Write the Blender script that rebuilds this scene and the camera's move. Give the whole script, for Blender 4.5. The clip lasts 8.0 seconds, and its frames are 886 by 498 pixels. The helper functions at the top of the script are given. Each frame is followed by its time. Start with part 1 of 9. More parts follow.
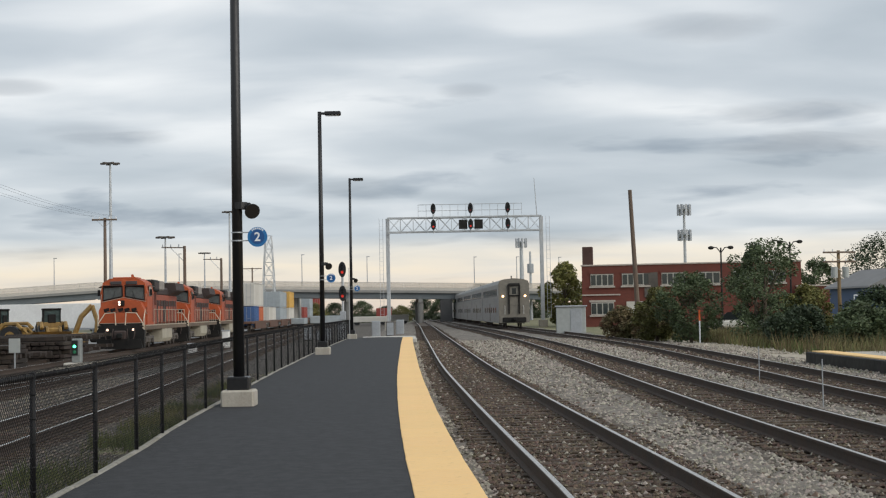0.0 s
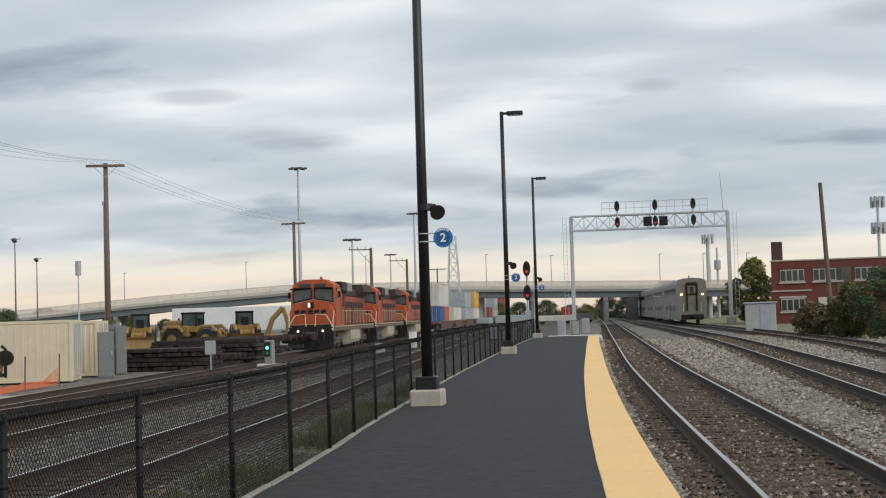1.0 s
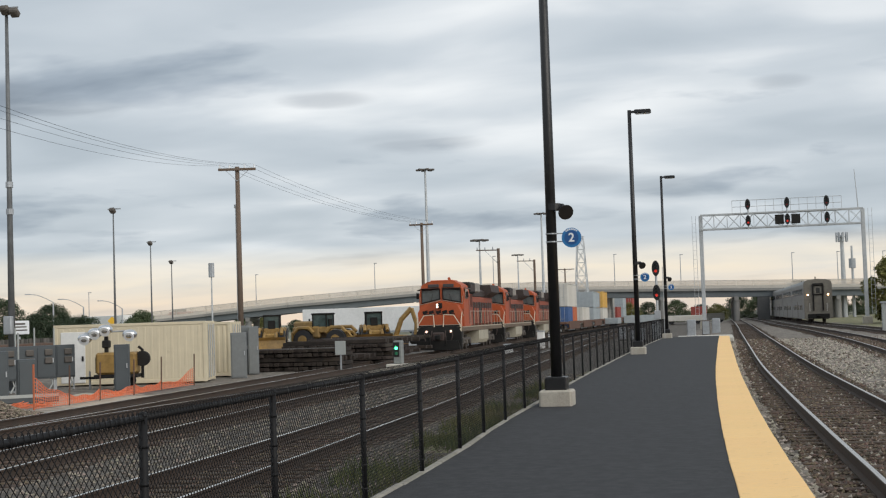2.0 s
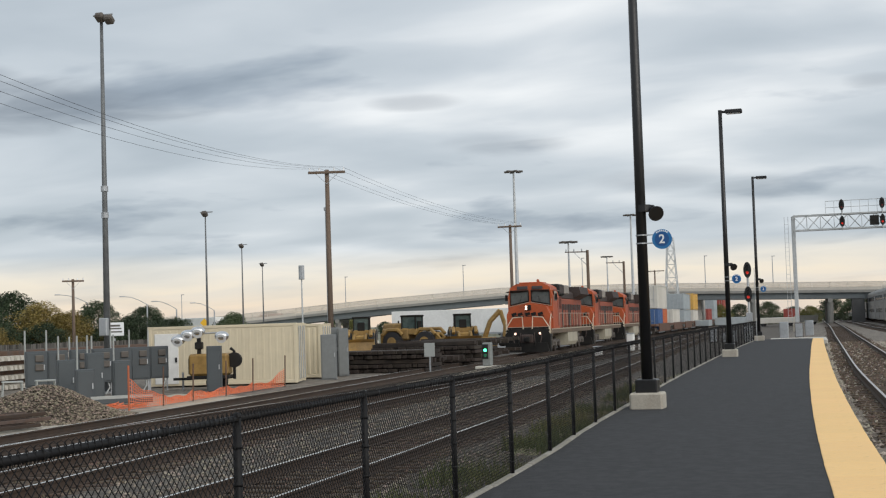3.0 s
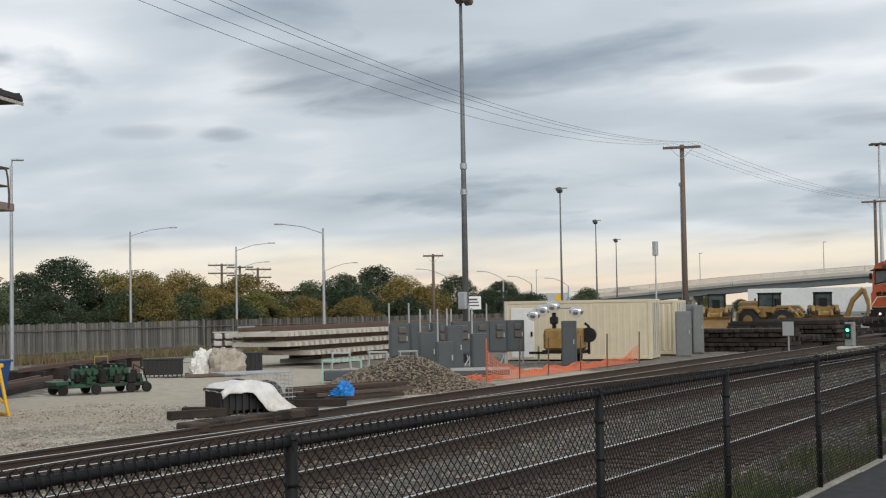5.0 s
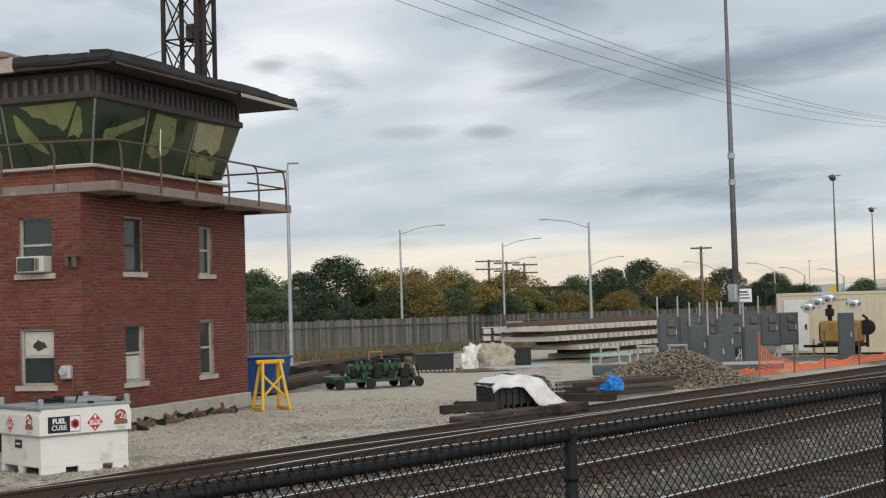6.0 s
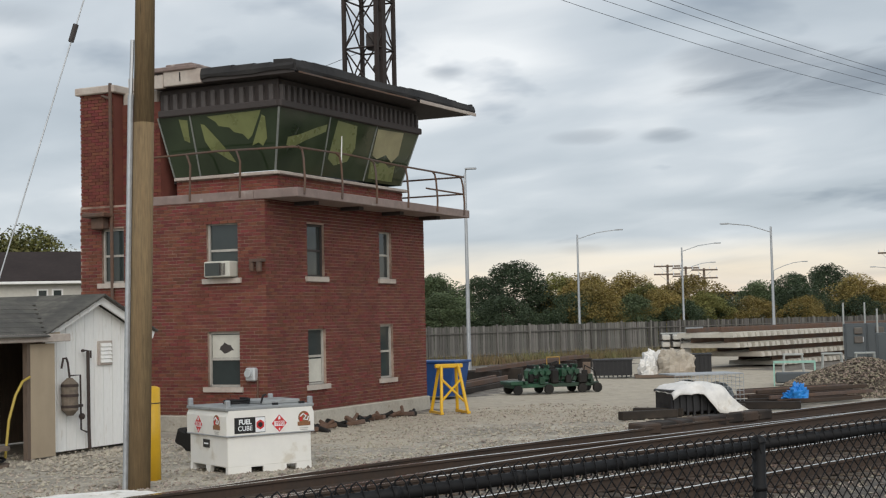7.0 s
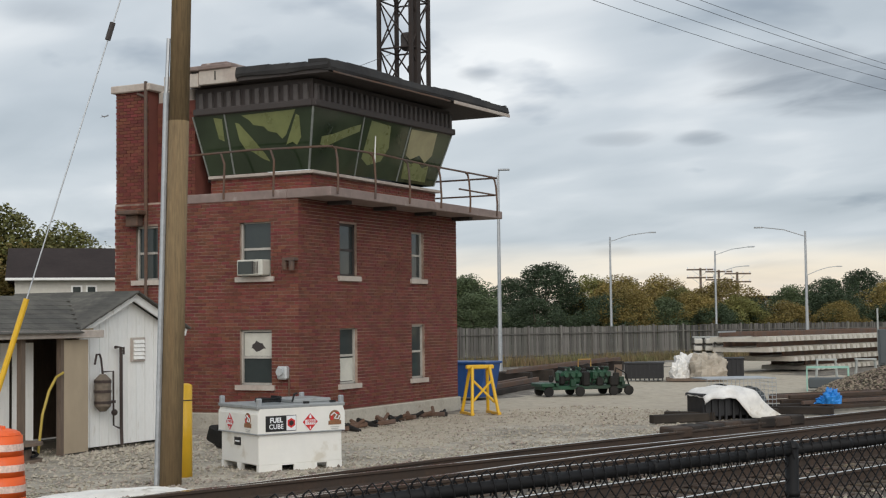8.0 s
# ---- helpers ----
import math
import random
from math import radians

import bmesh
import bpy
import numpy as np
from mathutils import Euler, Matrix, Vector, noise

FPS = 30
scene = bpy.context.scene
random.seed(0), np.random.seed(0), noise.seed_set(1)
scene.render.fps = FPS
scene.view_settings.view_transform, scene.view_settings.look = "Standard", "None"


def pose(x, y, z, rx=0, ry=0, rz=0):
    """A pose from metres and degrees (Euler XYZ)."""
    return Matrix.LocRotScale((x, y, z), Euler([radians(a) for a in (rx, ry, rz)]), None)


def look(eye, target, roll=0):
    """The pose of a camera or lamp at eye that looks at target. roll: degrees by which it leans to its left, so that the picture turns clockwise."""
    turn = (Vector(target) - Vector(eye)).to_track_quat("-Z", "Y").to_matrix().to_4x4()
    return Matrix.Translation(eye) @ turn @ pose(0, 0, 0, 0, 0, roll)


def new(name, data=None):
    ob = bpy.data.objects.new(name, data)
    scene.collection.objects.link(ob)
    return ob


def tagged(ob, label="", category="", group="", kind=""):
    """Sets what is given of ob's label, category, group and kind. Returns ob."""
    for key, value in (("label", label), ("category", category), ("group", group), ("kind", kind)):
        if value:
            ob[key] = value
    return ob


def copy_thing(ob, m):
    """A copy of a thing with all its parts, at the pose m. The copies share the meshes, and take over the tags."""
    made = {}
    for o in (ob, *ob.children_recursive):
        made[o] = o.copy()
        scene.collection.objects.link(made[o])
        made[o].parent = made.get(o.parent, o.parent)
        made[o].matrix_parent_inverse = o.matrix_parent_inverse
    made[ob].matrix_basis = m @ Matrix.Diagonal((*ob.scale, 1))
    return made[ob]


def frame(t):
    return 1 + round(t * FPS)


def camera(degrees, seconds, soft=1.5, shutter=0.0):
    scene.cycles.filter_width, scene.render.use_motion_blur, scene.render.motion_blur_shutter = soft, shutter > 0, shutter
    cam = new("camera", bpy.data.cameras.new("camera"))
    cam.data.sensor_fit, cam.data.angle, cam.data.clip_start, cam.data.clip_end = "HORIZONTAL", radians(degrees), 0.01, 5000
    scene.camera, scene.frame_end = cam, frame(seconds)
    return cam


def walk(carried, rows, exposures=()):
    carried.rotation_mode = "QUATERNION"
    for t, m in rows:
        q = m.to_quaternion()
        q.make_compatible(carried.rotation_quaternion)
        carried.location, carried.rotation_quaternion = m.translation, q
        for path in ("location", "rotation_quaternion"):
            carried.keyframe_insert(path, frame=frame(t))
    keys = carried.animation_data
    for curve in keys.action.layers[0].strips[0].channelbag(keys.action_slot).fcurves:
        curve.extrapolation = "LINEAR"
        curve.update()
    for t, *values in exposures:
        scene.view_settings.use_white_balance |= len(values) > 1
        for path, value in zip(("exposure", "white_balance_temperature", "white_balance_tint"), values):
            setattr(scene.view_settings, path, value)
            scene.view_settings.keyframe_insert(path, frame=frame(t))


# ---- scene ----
cam = camera(34.79, 8.0, soft=1.2)
EYE, REACH = 1.75, 0.196    # eye above the near rails; how far the phone is held from the turning body
TURNS = [
    (0.0, 0.0, 2.519, 1.077), (0.5, 4.196, 2.629, 1.533), (1.0, 7.466, 2.667, 1.719), (1.5, 10.177, 2.699, 1.681),
    (2.0, 12.632, 2.842, 1.847), (3.5, 17.756, 2.98, 1.684), (4.0, 19.982, 2.782, 1.586), (4.5, 24.689, 2.52, 1.384),
    (5.0, 30.436, 2.41, 0.98), (5.2, 32.684, 2.396, 0.965), (6.3, 43.861, 2.515, 1.679), (6.5, 45.385, 2.587, 1.568),
    (7.0, 48.346, 2.817, 1.331), (7.5, 49.765, 2.883, 1.021), (8.0, 49.618, 2.867, 0.652),
]
walk(cam, [(t, pose(-math.sin(radians(a)) * REACH, (math.cos(radians(a)) - 1) * REACH, EYE, 90 + p, r, a)) for t, a, p, r in TURNS])

# ---- sky and light: a broken overcast, brighter and warmer along the horizon ----
world = bpy.data.worlds.new("overcast_sky")
scene.world = world
world.use_nodes = True


def sky_nodes(nt):
    nt.nodes.clear()
    n, l = nt.nodes.new, nt.links.new

    def mth(op, a, b=None, c=None):
        q = n("ShaderNodeMath")
        q.operation = op
        for i, v in enumerate((a, b, c)):
            if v is None:
                continue
            if hasattr(v, "links"):
                l(v, q.inputs[i])
            else:
                q.inputs[i].default_value = v
        return q.outputs[0]

    def ramp(fac, stops):
        q = n("ShaderNodeValToRGB")
        while len(q.color_ramp.elements) < len(stops):
            q.color_ramp.elements.new(0.5)
        for e, (p, c) in zip(q.color_ramp.elements, stops):
            e.position, e.color = p, (*c, 1)
        l(fac, q.inputs[0])
        return q.outputs[0]

    def mix(kind, fac, a, b):
        q = n("ShaderNodeMix")
        q.data_type, q.blend_type = "RGBA", kind
        for i, v in ((0, fac), (6, a), (7, b)):
            if hasattr(v, "links"):
                l(v, q.inputs[i])
            else:
                q.inputs[i].default_value = v if i == 0 else (*v, 1)
        return q.outputs[2]

    tc = n("ShaderNodeTexCoord")
    sep = n("ShaderNodeSeparateXYZ")
    l(tc.outputs["Generated"], sep.inputs[0])
    z = mth("MAXIMUM", sep.outputs[2], 0.0)
    den = mth("ADD", z, 0.15)
    com = n("ShaderNodeCombineXYZ")
    l(mth("DIVIDE", sep.outputs[0], den), com.inputs[0])
    l(mth("DIVIDE", sep.outputs[1], den), com.inputs[1])

    def cloud(scale, detail, rough, distort, stretch, turn):
        mp = n("ShaderNodeMapping")
        mp.inputs["Scale"].default_value = (scale * stretch[0], scale * stretch[1], 1)
        mp.inputs["Rotation"].default_value = (0, 0, radians(turn))
        l(com.outputs[0], mp.inputs[0])
        t = n("ShaderNodeTexNoise")
        t.inputs["Scale"].default_value = 1.0
        t.inputs["Detail"].default_value, t.inputs["Roughness"].default_value = detail, rough
        t.inputs["Distortion"].default_value = distort
        l(mp.outputs[0], t.inputs[0])
        return t.outputs[0]

    big = cloud(1.0, 2, 0.45, 0.4, (0.75, 1.15), 20)
    fine = cloud(2.6, 4, 0.45, 0.3, (0.8, 1.15), 14)
    clot = cloud(1.75, 5, 0.5, 0.2, (0.85, 1.05), 31)
    deck = mth("ADD", mth("MULTIPLY", big, 0.68), mth("MULTIPLY", fine, 0.32))
    base = ramp(deck, [(0.34, (0.41, 0.465, 0.515)), (0.44, (0.49, 0.545, 0.595)), (0.52, (0.575, 0.625, 0.67)), (0.64, (0.83, 0.855, 0.87))])
    dark = ramp(clot, [(0.562, (1, 1, 1)), (0.65, (0.70, 0.73, 0.77)), (0.74, (0.52, 0.555, 0.61))])
    clouds = mix("MULTIPLY", 1.0, base, dark)
    # separate dark rags of cloud: bearing, height, half width, half height, depth
    rags = [(0.56, 0.154, 0.115, 0.019, 0.95), (0.628, 0.172, 0.055, 0.014, 0.6), (0.296, 0.156, 0.034, 0.006, 0.4), (0.235, 0.124, 0.044, 0.009, 0.5),
              (0.13, 0.096, 0.051, 0.01, 0.35), (-0.263, 0.11, 0.078, 0.011, 0.6), (-0.253, 0.132, 0.06, 0.009, 0.45), (-0.193, 0.191, 0.055, 0.012, 0.4),
              (-0.021, 0.155, 0.023, 0.006, 0.35), (0.243, 0.127, 0.044, 0.008, 0.35), (0.064, 0.087, 0.039, 0.01, 0.4), (0.131, 0.1, 0.051, 0.006, 0.3),
              (0.683, 0.123, 0.021, 0.006, 0.6), (0.839, 0.172, 0.016, 0.006, 0.5), (0.744, 0.046, 0.019, 0.004, 0.5), (1.137, 0.21, 0.041, 0.01, 0.35),
              (0.74, 0.125, 0.028, 0.006, 0.4)]
    bearing = mth("ARCTAN2", mth("MULTIPLY", sep.outputs[0], -1.0), sep.outputs[1])
    ragged = mth("MULTIPLY", mth("SUBTRACT", mth("ADD", mth("MULTIPLY", fine, 0.6), mth("MULTIPLY", cloud(5.5, 4, 0.55, 0.6, (0.7, 1.2), 8), 0.4)), 0.5), 3.4)
    shade = None
    for b0, z0, wb, wz, deep in rags:
        du = mth("DIVIDE", mth("SUBTRACT", bearing, b0), wb)
        dv = mth("DIVIDE", mth("SUBTRACT", sep.outputs[2], z0), wz)
        near = mth("SUBTRACT", 0.75, mth("ADD", mth("MULTIPLY", du, du), mth("MULTIPLY", dv, dv)))
        q = n("ShaderNodeMapRange")
        q.interpolation_type = "SMOOTHSTEP"
        q.inputs[1].default_value, q.inputs[2].default_value, q.inputs[4].default_value = -0.5, 1.1, deep
        l(mth("ADD", near, ragged), q.inputs[0])
        inside = n("ShaderNodeMapRange")
        inside.inputs[1].default_value, inside.inputs[2].default_value = -2.6, -0.4
        l(near, inside.inputs[0])
        one = mth("MULTIPLY", q.outputs[0], inside.outputs[0])
        shade = one if shade is None else mth("MAXIMUM", shade, one)
    clouds = mix("MIX", shade, clouds, (0.215, 0.25, 0.295))
    # light under the far edge of the cloud deck
    low = ramp(z, [(0.0, (1, 1, 1)), (0.042, (0.92, 0.92, 0.92)), (0.055, (0, 0, 0))])
    wob = mth("MINIMUM", mth("ADD", mth("MULTIPLY", fine, 1.1), 0.28), 1.0)
    glow = mth("MULTIPLY", low, wob)
    west = ramp(z, [(0.0, (0.84, 0.66, 0.50)), (0.030, (0.86, 0.76, 0.61)), (0.055, (0.84, 0.81, 0.74))])
    overcast = mix("MIX", glow, clouds, west)
    sky = n("ShaderNodeTexSky")
    sky.sky_type, sky.sun_disc = "NISHITA", False
    sky.sun_elevation, sky.sun_rotation = radians(33), radians(122)
    blue = mix("MULTIPLY", 1.0, sky.outputs[0], (0.10, 0.10, 0.10))
    total = mix("MIX", 0.94, blue, overcast)
    bg = n("ShaderNodeBackground")
    bg.inputs[1].default_value = 1.0
    l(total, bg.inputs[0])
    out = n("ShaderNodeOutputWorld")
    l(bg.outputs[0], out.inputs[0])


sky_nodes(world.node_tree)
sun_data = bpy.data.lights.new("sun", "SUN")
sun_data.energy, sun_data.angle, sun_data.color = 1.6, radians(55), (1.0, 0.94, 0.86)
sun = new("sun", sun_data)
sun.matrix_world = look((60, -38, 46), (0, 0, 0))
scene.view_settings.exposure = 0.13

# ---- materials ----
MATS = {}


def mat(name, color, rough=0.8, metal=0.0, grain=0.0, scale=6.0, second=None, bump=0.0, spots=None, glow=0.0, each=0.0, detail=6.0, stretch=(1, 1, 1), clear=0.0, gloss=0.5):
    """A procedural surface: two scales of variation, an optional second colour in blotches, spots of wear, relief, and a change from piece to piece."""
    if name in MATS:
        return MATS[name]
    m = MATS[name] = bpy.data.materials.new(name)
    m.use_nodes = True
    nt = m.node_tree
    b = nt.nodes["Principled BSDF"]
    n, l = nt.nodes.new, nt.links.new
    b.inputs["Roughness"].default_value, b.inputs["Metallic"].default_value = rough, metal
    b.inputs["Base Color"].default_value = (*color, 1)
    b.inputs["Specular IOR Level"].default_value = gloss
    if glow:
        b.inputs["Emission Color"].default_value = (*color, 1)
        b.inputs["Emission Strength"].default_value = glow
        return m
    if clear:
        b.inputs["Transmission Weight"].default_value = clear
    if not grain and not second and not each:
        grain = 0.12
    tc = n("ShaderNodeTexCoord")
    mp = n("ShaderNodeMapping")
    mp.inputs["Scale"].default_value = stretch
    l(tc.outputs["Object"], mp.inputs[0])

    def noise_at(s, d):
        t = n("ShaderNodeTexNoise")
        t.inputs["Scale"].default_value, t.inputs["Detail"].default_value = s, d
        t.inputs["Roughness"].default_value = 0.62
        l(mp.outputs[0], t.inputs[0])
        return t.outputs[0]

    def mix(kind, fac, a, c):
        q = n("ShaderNodeMix")
        q.data_type, q.blend_type = "RGBA", kind
        for i, v in ((0, fac), (6, a), (7, c)):
            if hasattr(v, "links"):
                l(v, q.inputs[i])
            else:
                q.inputs[i].default_value = v if i == 0 else (*v, 1)
        return q.outputs[2]

    def span(v, a, c, lo, hi):
        q = n("ShaderNodeMapRange")
        for i, x in enumerate((a, c, lo, hi)):
            q.inputs[i + 1].default_value = x
        l(v, q.inputs[0])
        return q.outputs[0]

    fine, broad = noise_at(scale, detail), noise_at(scale * 0.13, 4)
    col = color
    if second:
        col = mix("MIX", span(broad, 0.42, 0.62, 0, 1), color, second)
    if spots:
        col = mix("MIX", span(noise_at(scale * 0.45, 5), 0.60, 0.70, 0, 1), col, spots)
    both = n("ShaderNodeMath")
    both.operation = "ADD"
    l(span(fine, 0.25, 0.75, -grain, grain), both.inputs[0])
    l(span(broad, 0.3, 0.7, -grain * 0.6, grain * 0.6), both.inputs[1])
    val = n("ShaderNodeMath")
    val.operation = "ADD"
    val.inputs[1].default_value = 1.0
    l(both.outputs[0], val.inputs[0])
    hs = n("ShaderNodeHueSaturation")
    if hasattr(col, "links"):
        l(col, hs.inputs["Color"])
    else:
        hs.inputs["Color"].default_value = (*col, 1)
    vout = val.outputs[0]
    if each:
        oi = n("ShaderNodeObjectInfo")
        ge = n("ShaderNodeNewGeometry")
        av = n("ShaderNodeMath")
        av.operation = "ADD"
        l(oi.outputs["Random"], av.inputs[0])
        l(ge.outputs["Random Per Island"], av.inputs[1])
        mu = n("ShaderNodeMath")
        mu.operation = "MULTIPLY"
        l(span(av.outputs[0], 0.0, 2.0, 1 - each, 1 + each), mu.inputs[0])
        l(vout, mu.inputs[1])
        vout = mu.outputs[0]
        fr = n("ShaderNodeMath")
        fr.operation = "FRACT"
        q = n("ShaderNodeMath")
        q.operation = "MULTIPLY"
        q.inputs[1].default_value = 7.3
        l(av.outputs[0], q.inputs[0])
        l(q.outputs[0], fr.inputs[0])
        l(span(fr.outputs[0], 0, 1, 0.5 - each * 0.04, 0.5 + each * 0.04), hs.inputs["Hue"])
    l(vout, hs.inputs["Value"])
    l(hs.outputs[0], b.inputs["Base Color"])
    l(span(fine, 0.3, 0.7, max(0.02, rough - 0.1), min(1, rough + 0.1)), b.inputs["Roughness"])
    if bump:
        bp = n("ShaderNodeBump")
        bp.inputs["Strength"].default_value = min(1.0, bump)
        bp.inputs["Distance"].default_value = 0.02
        l(fine, bp.inputs["Height"])
        l(bp.outputs[0], b.inputs["Normal"])
    return m


ASPHALT = mat("asphalt", (0.036, 0.037, 0.040), 0.92, grain=0.16, scale=60, second=(0.044, 0.045, 0.048), bump=0.35, gloss=0.3)
YELLOW_TILE = mat("tactile_yellow", (0.90, 0.59, 0.255), 0.75, grain=0.05, scale=22, second=(0.86, 0.56, 0.24), spots=(0.74, 0.48, 0.21), bump=0.3, each=0.04)
CONCRETE = mat("concrete", (0.46, 0.43, 0.37), 0.9, grain=0.16, scale=18, second=(0.36, 0.33, 0.28), spots=(0.28, 0.25, 0.2), bump=0.4)
PALE_CONCRETE = mat("pale_concrete", (0.56, 0.54, 0.49), 0.9, grain=0.14, scale=14, second=(0.46, 0.43, 0.38), bump=0.3, each=0.08)
BLACK_STEEL = mat("black_paint", (0.012, 0.012, 0.013), 0.38, grain=0.2, scale=20)
BLACK_VINYL = mat("black_vinyl", (0.009, 0.009, 0.010), 0.6, grain=0.2, scale=20, gloss=0.24)
GALV = mat("galvanised_steel", (0.42, 0.44, 0.46), 0.5, 0.6, grain=0.16, scale=14)
SILVER = mat("silver_paint", (0.52, 0.54, 0.55), 0.5, 0.3, grain=0.12, scale=4, second=(0.44, 0.46, 0.47))
RAIL_SIDE = mat("rail_rust", (0.062, 0.040, 0.028), 0.85, grain=0.3, scale=18, second=(0.042, 0.03, 0.023), bump=0.3)
RAIL_BRIGHT = mat("yard_rail_polished", (0.80, 0.78, 0.73), 0.22, 0.9, grain=0.1, scale=30)
RAIL_TOP = mat("rail_polished", (0.47, 0.45, 0.42), 0.32, 0.9, grain=0.1, scale=30)
TIE = mat("creosote_tie", (0.062, 0.043, 0.031), 0.95, grain=0.3, scale=14, second=(0.092, 0.066, 0.046), bump=0.6, each=0.35, stretch=(1, 5, 1))
BALLAST = mat("ballast", (0.135, 0.118, 0.098), 0.95, grain=0.45, scale=16, second=(0.19, 0.168, 0.142), spots=(0.065, 0.052, 0.04), bump=1.0, detail=9)
BALLAST_RUST = mat("ballast_brown", (0.078, 0.059, 0.044), 0.95, grain=0.45, scale=16, second=(0.105, 0.086, 0.068), spots=(0.045, 0.033, 0.025), bump=1.0, detail=9)
STONE = mat("ballast_stone", (0.265, 0.238, 0.20), 0.92, grain=0.25, scale=30, each=1.0)
STONE_RUST = mat("ballast_stone_brown", (0.13, 0.094, 0.068), 0.92, grain=0.2, scale=30, each=0.9)
YARD_BALLAST = mat("yard_ballast", (0.078, 0.066, 0.054), 0.95, grain=0.5, scale=16, second=(0.10, 0.09, 0.076), spots=(0.04, 0.034, 0.028), bump=1.0, detail=9)
YARD_STONE = mat("yard_stone", (0.40, 0.36, 0.295), 0.95, grain=0.15, scale=30, each=0.3)
STONE_MIX = mat("mixed_yard_stone", (0.24, 0.21, 0.17), 0.95, grain=0.2, scale=30, each=0.9)
LIME = mat("spilled_lime", (0.78, 0.77, 0.74), 0.95, grain=0.12, scale=8, second=(0.62, 0.60, 0.56), spots=(0.42, 0.39, 0.34), bump=0.6)
STONE_DARK = mat("dark_ballast_stone", (0.165, 0.142, 0.115), 0.92, grain=0.25, scale=30, each=1.0)
YARD = mat("yard_gravel", (0.43, 0.38, 0.30), 0.96, grain=0.22, scale=4, second=(0.36, 0.315, 0.25), spots=(0.24, 0.205, 0.16), bump=0.6, detail=9)
GRAVEL_GREY = mat("grey_yard_gravel", (0.31, 0.282, 0.235), 0.96, grain=0.35, scale=10, second=(0.38, 0.345, 0.285), spots=(0.19, 0.165, 0.13), bump=0.9, detail=9)
FIELD = mat("far_ground", (0.22, 0.21, 0.165), 0.96, grain=0.35, scale=1.2, second=(0.14, 0.15, 0.085), bump=0.5)
WEEDS = mat("weedy_ground", (0.15, 0.16, 0.075), 0.97, grain=0.4, scale=7, second=(0.20, 0.17, 0.10), spots=(0.075, 0.10, 0.035), bump=0.9)
ROADTOP = mat("old_asphalt", (0.23, 0.23, 0.225), 0.95, grain=0.2, scale=5, second=(0.19, 0.19, 0.185))
WOOD_POLE = mat("treated_pole", (0.215, 0.152, 0.080), 0.9, grain=0.4, scale=10, second=(0.165, 0.112, 0.058), spots=(0.10, 0.07, 0.038), bump=0.5, stretch=(6, 6, 0.35))
OLD_WOOD = mat("weathered_wood", (0.17, 0.125, 0.095), 0.95, grain=0.3, scale=8, second=(0.12, 0.09, 0.07), stretch=(5, 5, 0.4))
ORANGE = mat("loco_orange", (0.44, 0.085, 0.022), 0.55, grain=0.2, scale=3, second=(0.34, 0.066, 0.02), spots=(0.20, 0.06, 0.03))
FADED = mat("loco_faded_orange", (0.33, 0.085, 0.045), 0.75, grain=0.3, scale=2, second=(0.22, 0.065, 0.042), spots=(0.12, 0.05, 0.035))
SILL = mat("loco_sill_dust", (0.17, 0.125, 0.085), 0.85, grain=0.3, scale=3, second=(0.11, 0.085, 0.065))
LOCO_BLACK = mat("loco_black", (0.010, 0.0095, 0.009), 0.65, grain=0.3, scale=4, second=(0.02, 0.018, 0.016), gloss=0.3)
LOCO_BROWN = mat("loco_brown_black", (0.045, 0.030, 0.026), 0.7, grain=0.3, scale=3)
LOCO_GREY = mat("loco_dusty_grey", (0.125, 0.112, 0.10), 0.85, grain=0.3, scale=3, second=(0.08, 0.07, 0.062))
LOCO_CREAM = mat("loco_tank_cream", (0.42, 0.39, 0.31), 0.7, grain=0.2, scale=3, second=(0.30, 0.27, 0.22))
DARK_GLASS = mat("dark_glass", (0.02, 0.025, 0.027), 0.08, grain=0.1)
WHITE = mat("white_paint", (0.78, 0.78, 0.76), 0.6, grain=0.07, scale=5, second=(0.70, 0.70, 0.68))
HEAD_LAMP = mat("headlamp_lit", (1.0, 0.66, 0.50), glow=1.7)
MARKER = mat("marker_lamp_lit", (1.0, 0.60, 0.30), glow=6.0)
RED_LAMP = mat("red_signal_lit", (1.0, 0.06, 0.04), glow=0.4)
RED_OFF = mat("dim_red_lens", (0.30, 0.02, 0.02), 0.3)
GREEN_LAMP = mat("green_signal_lit", (0.08, 1.0, 0.42), glow=4.0)


